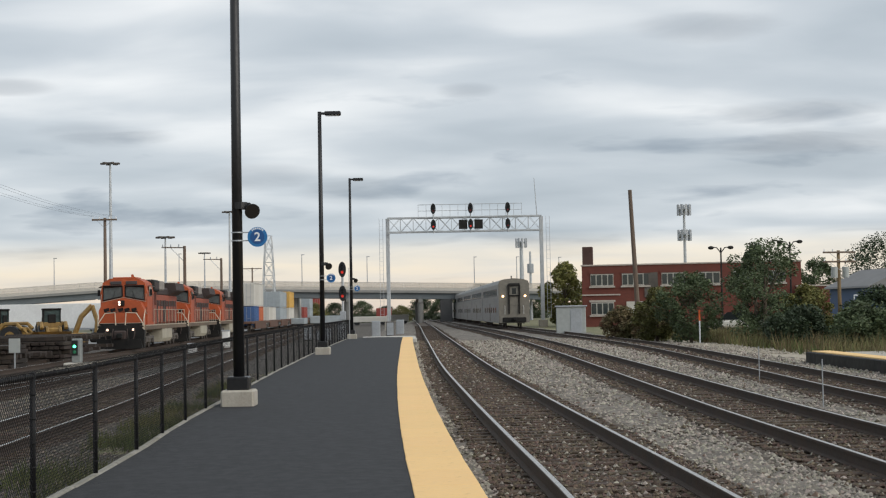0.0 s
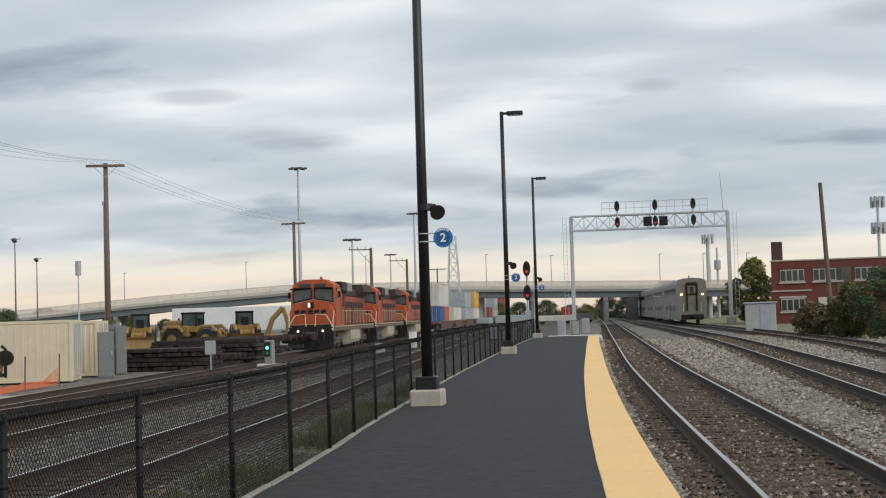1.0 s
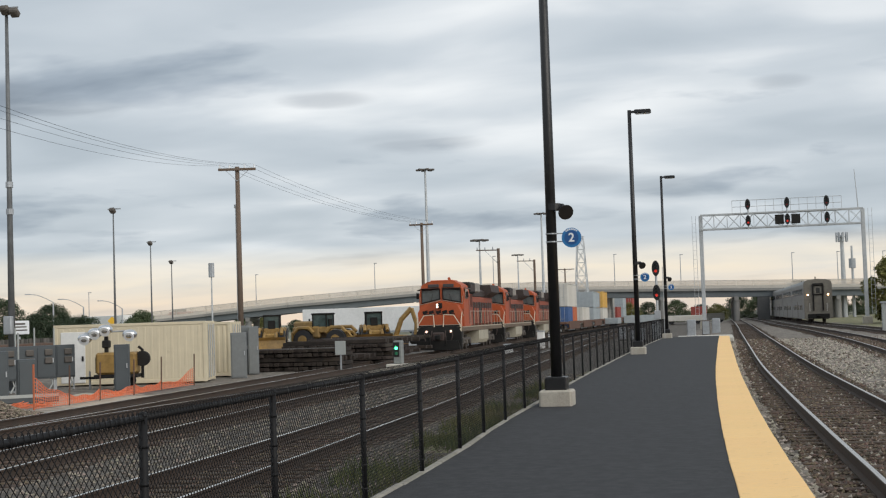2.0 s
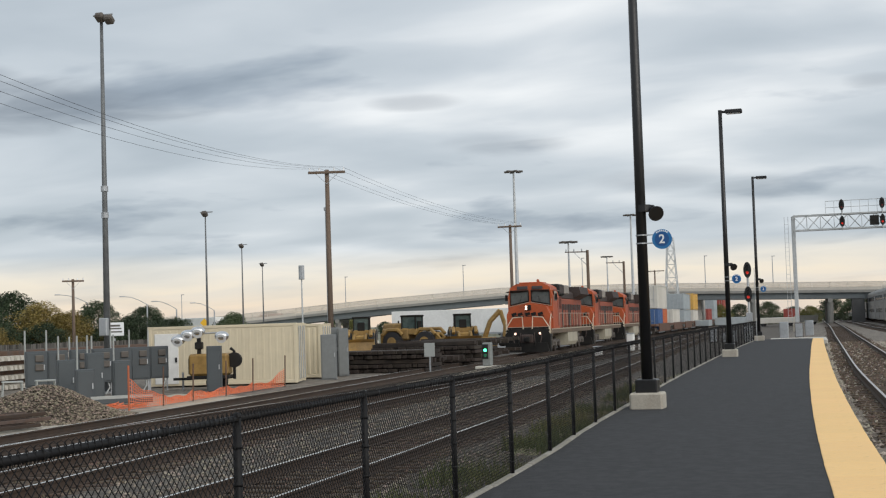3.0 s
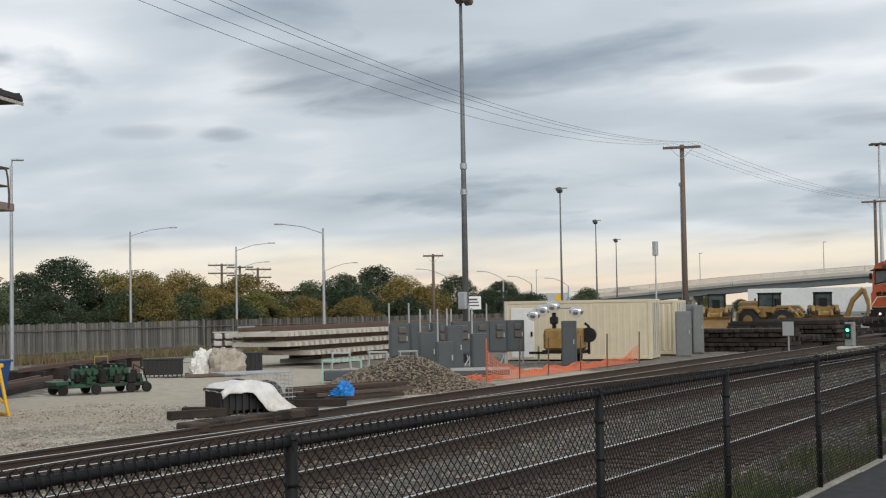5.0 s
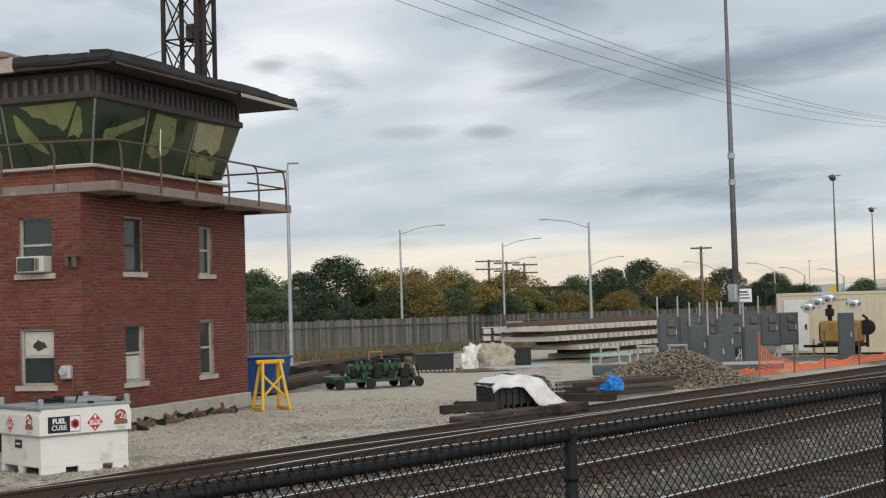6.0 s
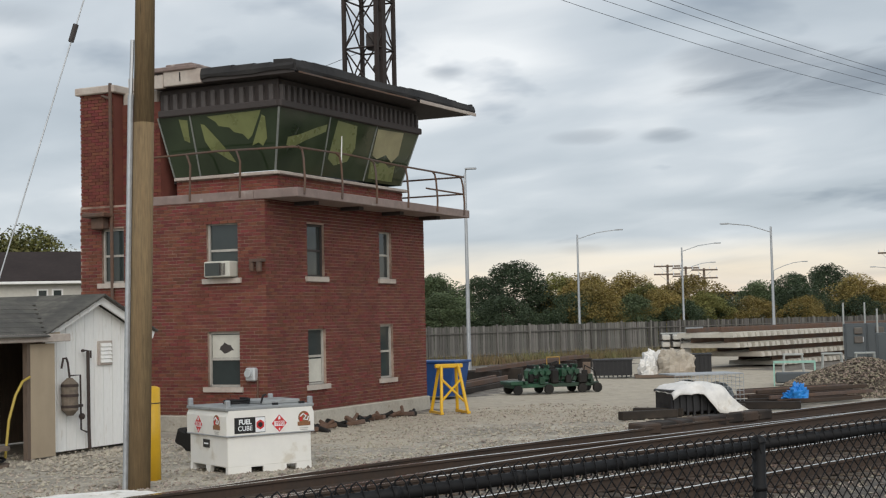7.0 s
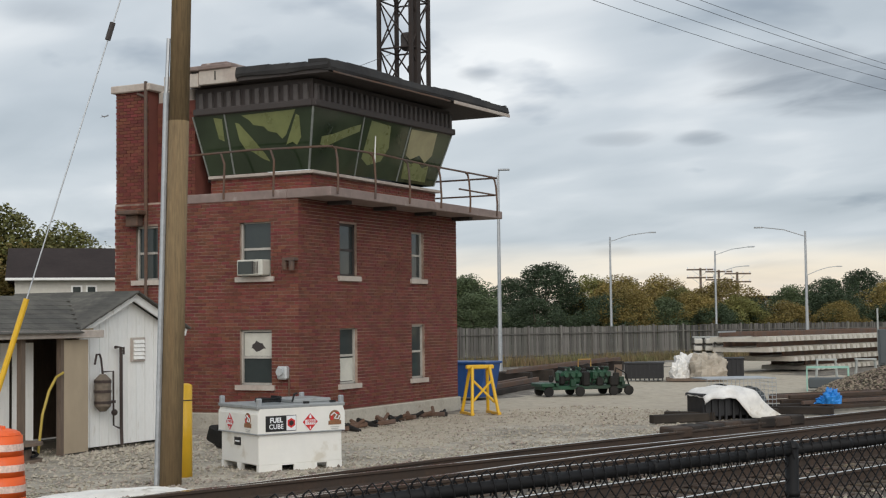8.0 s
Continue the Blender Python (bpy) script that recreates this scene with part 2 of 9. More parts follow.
# ---- shapes ----
class Shape:
    """Collects faces of one mesh, each with a material slot."""

    def __init__(self):
        self.v, self.f, self.s, self.weld = [], [], [], False

    def add(self, vs, fs, slot=0):
        k = len(self.v)
        self.v.extend([tuple(p) for p in vs])
        self.f.extend([tuple(k + i for i in q) for q in fs])
        self.s.extend([slot] * len(fs))
        return self

    def put(self, other, m, slot=None):
        k = len(self.v)
        self.v.extend([tuple(m @ Vector(p)) for p in other.v])
        self.f.extend([tuple(k + i for i in q) for q in other.f])
        self.s.extend(other.s if slot is None else [slot] * len(other.f))
        return self

    def box(self, c, d, rz=0.0, ch=0.0, slot=0, rx=0.0, ry=0.0):
        """A box with centre c and size d; ch: the width of its worn edges."""
        x, y, z = (q / 2 for q in d)
        m = pose(*c, rx, ry, rz)
        ch = min(ch, x * 0.6, y * 0.6, z * 0.6)
        if ch <= 0:
            vs = [(i, j, k) for k in (-z, z) for j in (-y, y) for i in (-x, x)]
            fs = [(0, 2, 3, 1), (4, 5, 7, 6), (0, 1, 5, 4), (2, 6, 7, 3), (0, 4, 6, 2), (1, 3, 7, 5)]
        else:
            vs, fs = [], []
            for sx in (-1, 1):
                for sy in (-1, 1):
                    for sz in (-1, 1):
                        vs += [(sx * x, sy * (y - ch), sz * (z - ch)), (sx * (x - ch), sy * y, sz * (z - ch)), (sx * (x - ch), sy * (y - ch), sz * z)]
            i = lambda a, b, c, w: ((a * 2 + b) * 2 + c) * 3 + w
            for a in (0, 1):
                fs.append((i(a, 0, 0, 0), i(a, 1, 0, 0), i(a, 1, 1, 0), i(a, 0, 1, 0))[:: 1 if a else -1])
                fs.append((i(0, a, 0, 1), i(1, a, 0, 1), i(1, a, 1, 1), i(0, a, 1, 1))[:: -1 if a else 1])
                fs.append((i(0, 0, a, 2), i(1, 0, a, 2), i(1, 1, a, 2), i(0, 1, a, 2))[:: 1 if a else -1])
                for b in (0, 1):
                    fs.append((i(0, a, b, 1), i(1, a, b, 1), i(1, a, b, 2), i(0, a, b, 2)))
                    fs.append((i(a, 0, b, 0), i(a, 1, b, 0), i(a, 1, b, 2), i(a, 0, b, 2)))
                    fs.append((i(a, b, 0, 0), i(a, b, 1, 0), i(a, b, 1, 1), i(a, b, 0, 1)))
                    for c in (0, 1):
                        fs.append((i(a, b, c, 0), i(a, b, c, 1), i(a, b, c, 2)))
        return self.add([m @ Vector(p) for p in vs], fs, slot)

    def tube(self, a, b, r, r2=None, n=8, slot=0, cap=True):
        a, b = Vector(a), Vector(b)
        r2 = r if r2 is None else r2
        d = (b - a).normalized()
        u = d.cross(Vector((0, 0, 1)) if abs(d.z) < 0.9 else Vector((1, 0, 0))).normalized()
        w = d.cross(u)
        vs = [p + (u * math.cos(2 * math.pi * (k + 0.5) / n) + w * math.sin(2 * math.pi * (k + 0.5) / n)) * q for p, q in ((a, r), (b, r2)) for k in range(n)]
        fs = [(k, (k + 1) % n, n + (k + 1) % n, n + k) for k in range(n)]
        if cap:
            fs += [tuple(range(n))[::-1], tuple(range(n, 2 * n))]
        return self.add(vs, fs, slot)

    def path(self, pts, r, n=6, slot=0):
        """A bent tube through points, in one piece."""
        p = [Vector(q) for q in pts]
        vs, fs, u = [], [], None
        for i, q in enumerate(p):
            d = (p[min(i + 1, len(p) - 1)] - p[max(i - 1, 0)]).normalized()
            if u is None:
                u = d.cross(Vector((0, 0, 1)) if abs(d.z) < 0.9 else Vector((1, 0, 0)))
            u = (u - d * u.dot(d)).normalized()
            w = d.cross(u)
            vs += [q + (u * math.cos(2 * math.pi * (k + 0.5) / n) + w * math.sin(2 * math.pi * (k + 0.5) / n)) * r for k in range(n)]
        for i in range(len(p) - 1):
            fs += [(i * n + k, i * n + (k + 1) % n, (i + 1) * n + (k + 1) % n, (i + 1) * n + k) for k in range(n)]
        fs += [tuple(range(n))[::-1], tuple(range((len(p) - 1) * n, len(p) * n))]
        return self.add(vs, fs, slot)

    def prism(self, outline, axis, lo, hi, slot=0):
        """An outline in the plane across the axis ('x', 'y' or 'z'), carried from lo to hi."""
        k = len(outline)
        at = {"x": lambda p, t: (t, p[0], p[1]), "y": lambda p, t: (p[0], t, p[1]), "z": lambda p, t: (p[0], p[1], t)}[axis]
        vs = [at(p, t) for t in (lo, hi) for p in outline]
        fs = [(i, (i + 1) % k, k + (i + 1) % k, k + i) for i in range(k)] + [tuple(range(k))[::-1], tuple(range(k, 2 * k))]
        return self.add(vs, fs, slot)

    def ball(self, c, r, n=8, m=6, slot=0, top=False):
        """A ball, or with top its upper half; r: one radius or three."""
        r = (r, r, r) if not hasattr(r, "__len__") else r
        lo = 0.0 if top else -math.pi / 2
        vs = [(c[0] + r[0] * math.cos(a) * math.cos(b), c[1] + r[1] * math.cos(a) * math.sin(b), c[2] + r[2] * math.sin(a))
              for a in [lo + (math.pi / 2 - lo) * i / m for i in range(m + 1)] for b in [2 * math.pi * j / n for j in range(n)]]
        fs = [(i * n + j, i * n + (j + 1) % n, (i + 1) * n + (j + 1) % n, (i + 1) * n + j) for i in range(m) for j in range(n)]
        return self.add(vs, fs, slot)

    def mesh(self, name, mats, smooth=False):
        me = bpy.data.meshes.new(name)
        me.from_pydata(self.v, [], self.f)
        for m in mats if isinstance(mats, (list, tuple)) else [mats]:
            me.materials.append(m)
        me.polygons.foreach_set("material_index", self.s)
        me.update()
        bm = bmesh.new()
        bm.from_mesh(me)
        if self.weld:
            bmesh.ops.remove_doubles(bm, verts=bm.verts, dist=0.0005)
        bmesh.ops.recalc_face_normals(bm, faces=bm.faces)
        bm.to_mesh(me)
        bm.free()
        if smooth:
            me.polygons.foreach_set("use_smooth", [True] * len(me.polygons))
        return me


def part(name, shape, material, parent=None, label="", smooth=False, at=None):
    """One mesh object under a thing or a part."""
    data = shape.mesh(name, material, smooth) if isinstance(shape, Shape) else shape
    ob = new(name, data)
    if parent:
        ob.parent = parent
    if at is not None:
        ob.matrix_basis = at
    if label:
        ob["label"] = label
    return ob


def thing(name, at, label, category, group="", kind=""):
    """An Empty at the base of a thing, for its parts."""
    ob = new(name)
    ob.empty_display_size = 0.2
    ob.matrix_basis = at if isinstance(at, Matrix) else pose(*at)
    return tagged(ob, label, category, group, kind)


def glide(pts, t):
    """The x of a smooth line through (y, x) pairs, and its slope."""
    ys, xs = [p[0] for p in pts], [p[1] for p in pts]
    k = max(0, min(len(ys) - 2, int(np.searchsorted(ys, t)) - 1))
    slope = lambda i: (xs[min(i + 1, len(xs) - 1)] - xs[max(i - 1, 0)]) / (ys[min(i + 1, len(ys) - 1)] - ys[max(i - 1, 0)])
    h = ys[k + 1] - ys[k]
    s = (t - ys[k]) / h
    m0, m1 = slope(k) * h, slope(k + 1) * h
    if s < 0 or s > 1:
        e = 0 if s < 0 else 1
        sl = slope(k + e)
        return xs[k + e] + sl * (t - ys[k + e]), sl
    x = (2 * s**3 - 3 * s**2 + 1) * xs[k] + (s**3 - 2 * s**2 + s) * m0 + (-2 * s**3 + 3 * s**2) * xs[k + 1] + (s**3 - s**2) * m1
    d = ((6 * s**2 - 6 * s) * xs[k] + (3 * s**2 - 4 * s + 1) * m0 + (-6 * s**2 + 6 * s) * xs[k + 1] + (3 * s**2 - 2 * s) * m1) / h
    return x, d


GROUND = -0.55    # the yard beyond the fence
# centre lines of the tracks: (y, x)
MAIN_1 = [(-20, 2.9), (13, 1.92), (20, 1.63), (29, 1.27), (45, 0.72), (67, 0.2), (85, -0.2), (114, -0.85), (141, -1.4), (189, -2.5), (260, -4.4), (420, -9.0)]
MAIN_2 = [(-20, 6.0), (16, 5.6), (25, 5.45), (40, 5.45), (65, 5.4), (85, 5.15), (125, 4.0), (160, 2.6), (200, 1.3), (260, -0.7), (420, -6.0)]
MAIN_3 = [(-20, 8.1), (28, 8.95), (42, 9.4), (68, 9.9), (90, 9.4), (115, 8.6), (142, 7.25), (165, 6.4), (195, 5.5), (230, 4.5), (270, 3.4), (351, 1.2), (460, -2.4)]
NEAR_YARD = [(-20, -6.3), (8, -7.6), (16, -7.92), (22, -8.12), (28, -8.4), (36, -8.8), (46, -9.5), (80, -11.6), (120, -14.0), (200, -18.6), (420, -31)]
MID_YARD = [(-20, -8.9), (12, -11.75), (18, -12.2), (26, -12.95), (37, -13.65), (46, -14.0), (57, -14.25), (68, -14.65), (90, -15.6), (120, -17.2), (200, -21.6), (420, -35)]
FREIGHT = [(-20, -13.9), (3, -14.75), (9, -15.08), (13, -15.75), (17, -16.25), (20, -16.5), (27, -17.05), (40, -17.9), (62, -19.2), (90.6, -20.65), (120, -22.2), (150, -23.45), (185, -24.7), (280, -28.6), (420, -34), (600, -40)]
CROSSOVER = [(4, -14.8), (10, -15.1), (15, -15.3), (20, -15.36), (25, -15.5), (30, -15.55), (40, -15.2), (50, -14.6), (58, -14.28)]    # leaves the freight track and joins the middle yard track
TRACKS = (MAIN_1, MAIN_2, MAIN_3, NEAR_YARD, MID_YARD, FREIGHT)

# ---- ground, tracks, platform ----
KERB = [(-20, -2.4), (9, -3.28), (13, -3.4), (16.5, -3.54), (20, -3.76), (25, -3.98), (37, -4.48), (53, -5.0), (70, -5.45), (90, -5.85)]
EDGE = [(-20, 1.5), (8, 0.51), (12, 0.33), (15.6, 0.15), (19.6, -0.02), (26.2, -0.27), (37.7, -0.64), (50, -0.97), (70, -1.5), (92, -2.02)]
PLAT = lambda y: (glide(KERB, y)[0], glide(EDGE, y)[0])    # fence side and track side of the platform
PLAT_END = 88.0


def land(x, y):
    """Height of the ground: the mains lie higher than the yard."""
    a, b = PLAT(min(y, 110))
    s = max(0.0, min(1.0, (x - a + 1.0) / (b - a - 0.2)))
    return (GROUND - 0.005) * (1 - s) + (-0.20) * s


def make_ground():
    xs = [-2500, -900, -400, -200, -130, -100, -80] + [-66 + 1.5 * i for i in range(22)] + [-33 + 0.5 * i for i in range(100)] + [17 + 2 * i for i in range(12)] + [50, 80, 140, 300, 900, 2500]
    ys = [-2500, -900, -300, -120, -60, -30] + [-16 + 1.0 * i for i in range(100)] + [84 + 4 * i for i in range(40)] + [260, 320, 420, 600, 1000, 3000]
    rng = random.Random(3)
    v = [(x, y, land(x, y) + (0 if abs(x) > 70 or y > 120 else rng.uniform(-0.02, 0.02))) for y in ys for x in xs]
    w = len(xs)
    f, s = [], []
    for j in range(len(ys) - 1):
        for i in range(w - 1):
            x, y = (xs[i] + xs[i + 1]) / 2, (ys[j] + ys[j + 1]) / 2
            f.append((j * w + i, j * w + i + 1, (j + 1) * w + i + 1, (j + 1) * w + i))
            near = min(abs(x - glide(t, y)[0]) for t in TRACKS) if -60 < x < 40 and -40 < y < 420 else 99
            a = PLAT(y)[0]
            if y > 340 or y < -100 or abs(x) > 140:
                k = 3
            elif near < 1.35:
                k = 1
            elif x > glide(MAIN_3, y)[0] + 2.6 + math.sin(y * 0.4) * 0.8:
                k = 2 if x < glide(MAIN_3, y)[0] + 4.4 and 46 < y < 82 else 4 if x < 60 else 3
            elif x > a:
                k = 0
            elif x > a - 2.0 and y < 60 and math.sin(y * 1.3) + math.sin(y * 0.47 + x) > -0.2:
                k = 4
            elif y > 46 and glide(MID_YARD, y)[0] - 1.3 > x > glide(FREIGHT, y)[0] + 1.5:
                k = 2
            elif x > glide(FREIGHT, y)[0] - 1.6:
                k = 6
            elif y < 40 and x > glide(FREIGHT, y)[0] - 4.6 - 1.2 * math.sin(y * 0.7) or y < 16.5 and x > -30:
                k = 7
            elif x > -52:
                k = (0 if x < -29.4 - 0.63 * (y - 26.35) + 0.5 * math.sin(y * 0.9) and 20 < y < 66 or y > 47 + math.sin(x) and x > -38 else 2) if y < 120 else 5
            else:
                k = 3
            s.append(k)
    me = bpy.data.meshes.new("ground")
    me.from_pydata(v, [], f)
    for m in (BALLAST, BALLAST_RUST, YARD, FIELD, WEEDS, ROADTOP, YARD_BALLAST, GRAVEL_GREY):
        me.materials.append(m)
    me.polygons.foreach_set("material_index", s)
    me.update()
    tagged(new("ground", me), "gravelly railway land with ballast and weedy verges", "ground", kind="structure")


make_ground()


def stones(name, label, material, spots, parent=None):
    """Many loose stones as one mesh; spots: (x, y, z, size)."""
    rng = np.random.RandomState(len(spots))
    p = np.array(spots)
    n = len(p)
    o = np.array([(1, 0, 0), (0, 1, 0), (-1, 0, 0), (0, -1, 0), (0, 0, 1), (0, 0, -1)], float)
    f = np.array([(0, 1, 4), (1, 2, 4), (2, 3, 4), (3, 0, 4), (1, 0, 5), (2, 1, 5), (3, 2, 5), (0, 3, 5)])
    v = o[None] * rng.uniform(0.55, 1.25, (n, 6, 1)) * p[:, 3][:, None, None] + rng.uniform(-0.22, 0.22, (n, 6, 3)) * p[:, 3][:, None, None]
    a = rng.uniform(0, 6.28, n)
    c, s = np.cos(a)[:, None], np.sin(a)[:, None]
    v = np.stack([v[:, :, 0] * c - v[:, :, 1] * s, v[:, :, 0] * s + v[:, :, 1] * c, v[:, :, 2] * 0.75], 2) + p[:, None, :3]
    me = bpy.data.meshes.new(name)
    me.from_pydata(v.reshape(-1, 3).tolist(), [], (f[None] + 6 * np.arange(n)[:, None, None]).reshape(-1, 3).tolist())
    me.materials.append(material)
    ob = new(name, me)
    if parent:
        ob.parent = parent
        ob["kind"] = "stuff"
        return ob
    return tagged(ob, label, "gravel", kind="stuff")


def scatter_stones():
    rng = random.Random(11)
    pale, brown, dark = [], [], []
    rails = TRACKS + (CROSSOVER,)
    for _ in range(62000):
        y = 9 + 82 * rng.random() ** 2.3
        x = rng.uniform(PLAT(y)[1] + 0.1, min(12.5, 0.4 * y + 1))
        off = [x - glide(t, y)[0] for t in rails[:3]]
        near = min(off, key=abs)
        if 0.66 < abs(near) < 0.84:
            continue
        size = rng.uniform(0.018, 0.042) * (1.2 if abs(near) > 1.3 else 1.0) * (1 + max(0, y - 30) / 40)
        (brown if abs(near) < 1.3 and rng.random() < 0.85 or rng.random() < 0.08 else pale).append((x, y, (-0.182 if abs(near) < 1.3 else -0.205) + size * 0.3, size))
    for _ in range(26000):
        y = 5 + 50 * rng.random() ** 1.5
        x = rng.uniform(-18.5, PLAT(y)[0] - 0.2)
        near = min((x - glide(t, y)[0] for t in rails[3:]), key=abs)
        if 0.66 < abs(near) < 0.84:
            continue
        size = rng.uniform(0.02, 0.05)
        (brown if abs(near) < 1.3 else dark).append((x, y, GROUND - 0.005 + size * 0.3, size))
    rubble = []
    for _ in range(2600):
        y = 40 + 36 * rng.random()
        x = glide(MAIN_3, y)[0] + 2.6 + 2.6 * rng.random() ** 1.3
        if math.sin(y * 0.55) + math.sin(y * 0.21 + x) > -0.7:
            size = rng.uniform(0.03, 0.09) * (2.0 if rng.random() < 0.03 else 1.0)
            rubble.append((x, y, -0.2 + size * 0.2, size))
    stones("verge_rubble", "white broken limestone strewn along the verge", YARD_STONE, rubble)
    stones("ballast_stones", "loose pale grey crushed ballast stones", STONE, pale)
    stones("brown_ballast_stones", "rust-stained brown ballast stones between the rails", STONE_RUST, brown)
    stones("dark_ballast_stones", "dark soot-stained ballast stones beside the yard tracks", STONE_DARK, dark)
    yard = []
    mixed = []
    for _ in range(17000):
        y = 6 + 21 * rng.random() ** 1.3
        x = glide(FREIGHT, y)[0] - 1.0 - 8.5 * rng.random() ** 1.7
        size = rng.uniform(0.012, 0.034) * (1.5 if rng.random() < 0.06 else 1.0)
        (yard if rng.random() < 0.42 else mixed).append((x, y, GROUND + size * 0.2, size))
    for _ in range(420):
        q = rng.random()
        size = rng.uniform(0.025, 0.065)
        yard.append((-22.9 - 1.2 * q + 3.2 * rng.random() ** 2, 10.4 + 3.4 * q - 0.6 * rng.random(), GROUND + size * 0.15, size))
    stones("yard_stones", "scattered pale limestone gravel on the yard", YARD_STONE, yard)
    stones("grey_yard_stones", "scattered grey and brown crushed stone on the yard", STONE_MIX, mixed)


scatter_stones()
TIE_MESH = Shape().box((0, 0, 0), (2.6, 0.23, 0.18), ch=0.012).mesh("tie", TIE)


def track(line, z, label, lo=-14.0, hi=400.0, pick=(6, 60), worn=RAIL_TOP):
    """Two rails on ties along a centre line; z is the top of the rails."""
    top = tagged(new("track"), label, "railway track", kind="structure")
    prof = [(-0.075, -0.175), (0.075, -0.175), (0.075, -0.16), (0.012, -0.145), (0.012, -0.045), (0.036, -0.035), (0.036, -0.004), (0.028, 0.0), (-0.028, 0.0), (-0.036, -0.004), (-0.036, -0.035), (-0.012, -0.045), (-0.012, -0.145), (-0.075, -0.16)]
    ys = np.concatenate([np.arange(lo, min(hi, 80), 2.0), np.arange(80, hi, 8.0)]) if hi > 80 else np.arange(lo, hi, 2.0)
    for side in (-0.753, 0.753):
        sh, k = Shape(), len(prof)
        rows = []
        for y in ys:
            x, d = glide(line, y)
            c = 1 / math.hypot(1, d)
            rows.append([(x + (side + u) * c, y - (side + u) * d * c, z + w) for u, w in prof])
        for r in rows:
            sh.v.extend(r)
        for j in range(len(rows) - 1):
            for i in range(k):
                sh.f.append((j * k + i, j * k + (i + 1) % k, (j + 1) * k + (i + 1) % k, (j + 1) * k + i))
                sh.s.append(1 if i == 7 else 0)
        part("rail", sh, [RAIL_SIDE, worn], top)
    rng = random.Random(int(line[1][1] * 100))
    rest = Shape()
    y = lo
    while y < min(hi, 190):
        x, d = glide(line, y)
        m = pose(x + rng.uniform(-0.05, 0.05), y, z - 0.262 + rng.uniform(-0.008, 0.008), 0, 0, -math.degrees(math.atan(d)) + rng.uniform(-0.8, 0.8))
        if pick[0] < y < pick[1]:
            part("tie", TIE_MESH, None, top, at=m)
        else:
            rest.put(Shape().box((0, 0, 0), (2.6, 0.23, 0.18)), m)
        y += 0.52
    part("far_ties", rest, TIE, top)["kind"] = "stuff"


track(MAIN_1, 0.0, "main line track of worn rails on brown wooden ties")
track(MAIN_2, 0.0, "main line track on dark ties in pale ballast", pick=(12, 60))
track(MAIN_3, 0.0, "third main track with rusty rails", pick=(24, 50))
track(NEAR_YARD, GROUND + 0.19, "yard track behind the platform fence", pick=(7, 34), worn=RAIL_BRIGHT)
track(MID_YARD, GROUND + 0.19, "middle yard track between fence and freight track", pick=(9, 34), worn=RAIL_BRIGHT)
track(CROSSOVER, GROUND + 0.197, "crossover track leaving the freight track", lo=4.0, hi=58.0, pick=(9, 34), worn=RAIL_BRIGHT)
track(FREIGHT, GROUND + 0.20, "freight track that carries the orange locomotives", pick=(4, 42), worn=RAIL_BRIGHT)


STAINED_EDGE = mat("stained_edging", (0.30, 0.285, 0.25), 0.95, grain=0.3, scale=9, second=(0.19, 0.18, 0.15), spots=(0.12, 0.11, 0.085), bump=0.5)


def platform():
    top = tagged(new("platform"), "asphalt station platform with a yellow tactile edge", "platform", kind="structure")
    sh = Shape()
    ys = [-8 + 2.0 * i for i in range(49)]
    rows = []
    for y in ys:
        a, b = PLAT(y)
        rows.append([(a - 0.06, y, -0.6), (a - 0.06, y, 0.2), ((a + b) / 2, y, 0.215), (b - 0.60, y, 0.2), (b - 0.60, y, 0.17), (b, y, 0.17), (b, y, -0.6)])
    for r in rows:
        sh.v.extend(r)
    for j in range(len(rows) - 1):
        for i in range(6):
            sh.f.append((j * 7 + i, j * 7 + i + 1, (j + 1) * 7 + i + 1, (j + 1) * 7 + i))
            sh.s.append(0 if 1 <= i <= 3 else 1)
    for e in (0, len(rows) - 1):
        sh.f.append(tuple(e * 7 + i for i in range(7)))
        sh.s.append(1)
    part("slab", sh, [ASPHALT, CONCRETE], top)
    rng = random.Random(5)
    # the tactile tiles, laid a little out of line
    y, k = -7.5, 0
    while y < PLAT_END - 0.8:
        b = PLAT(y)[1]
        long = 1.22
        s = Shape()
        w0 = 0.60
        s.box((0, 0, 0), (w0, long - 0.004, 0.035), ch=0.005)
        part("tactile_tile", s, YELLOW_TILE, top, at=pose(b - 0.30 + rng.uniform(-0.003, 0.003), y, 0.193, 0, 0, -math.degrees(math.atan(glide(EDGE, y)[1])) + rng.uniform(-0.12, 0.12)))
        y += long
    # rough kerb under the fence
    y = -7
    while y < PLAT_END:
        a = PLAT(y + 1)[0]
        part("edging", Shape().box((0, 0, 0), (0.085, 1.99, 0.09), ch=0.015), STAINED_EDGE, top, at=pose(a - 0.03 + rng.uniform(-0.012, 0.012), y + 1, 0.175 + rng.uniform(-0.008, 0.008), 0, 0, -math.degrees(math.atan(glide(KERB, y + 1)[1])) + rng.uniform(-0.4, 0.4)))
        y += 2.0
    end = Shape().box((-3.6, PLAT_END + 5.0, -0.05), (3.6, 9.0, 0.3), rz=1.7, ch=0.05)
    tagged(part("gravel_apron", end, PALE_CONCRETE), "pale gravel apron past the platform's end", "ground", kind="structure")


platform()


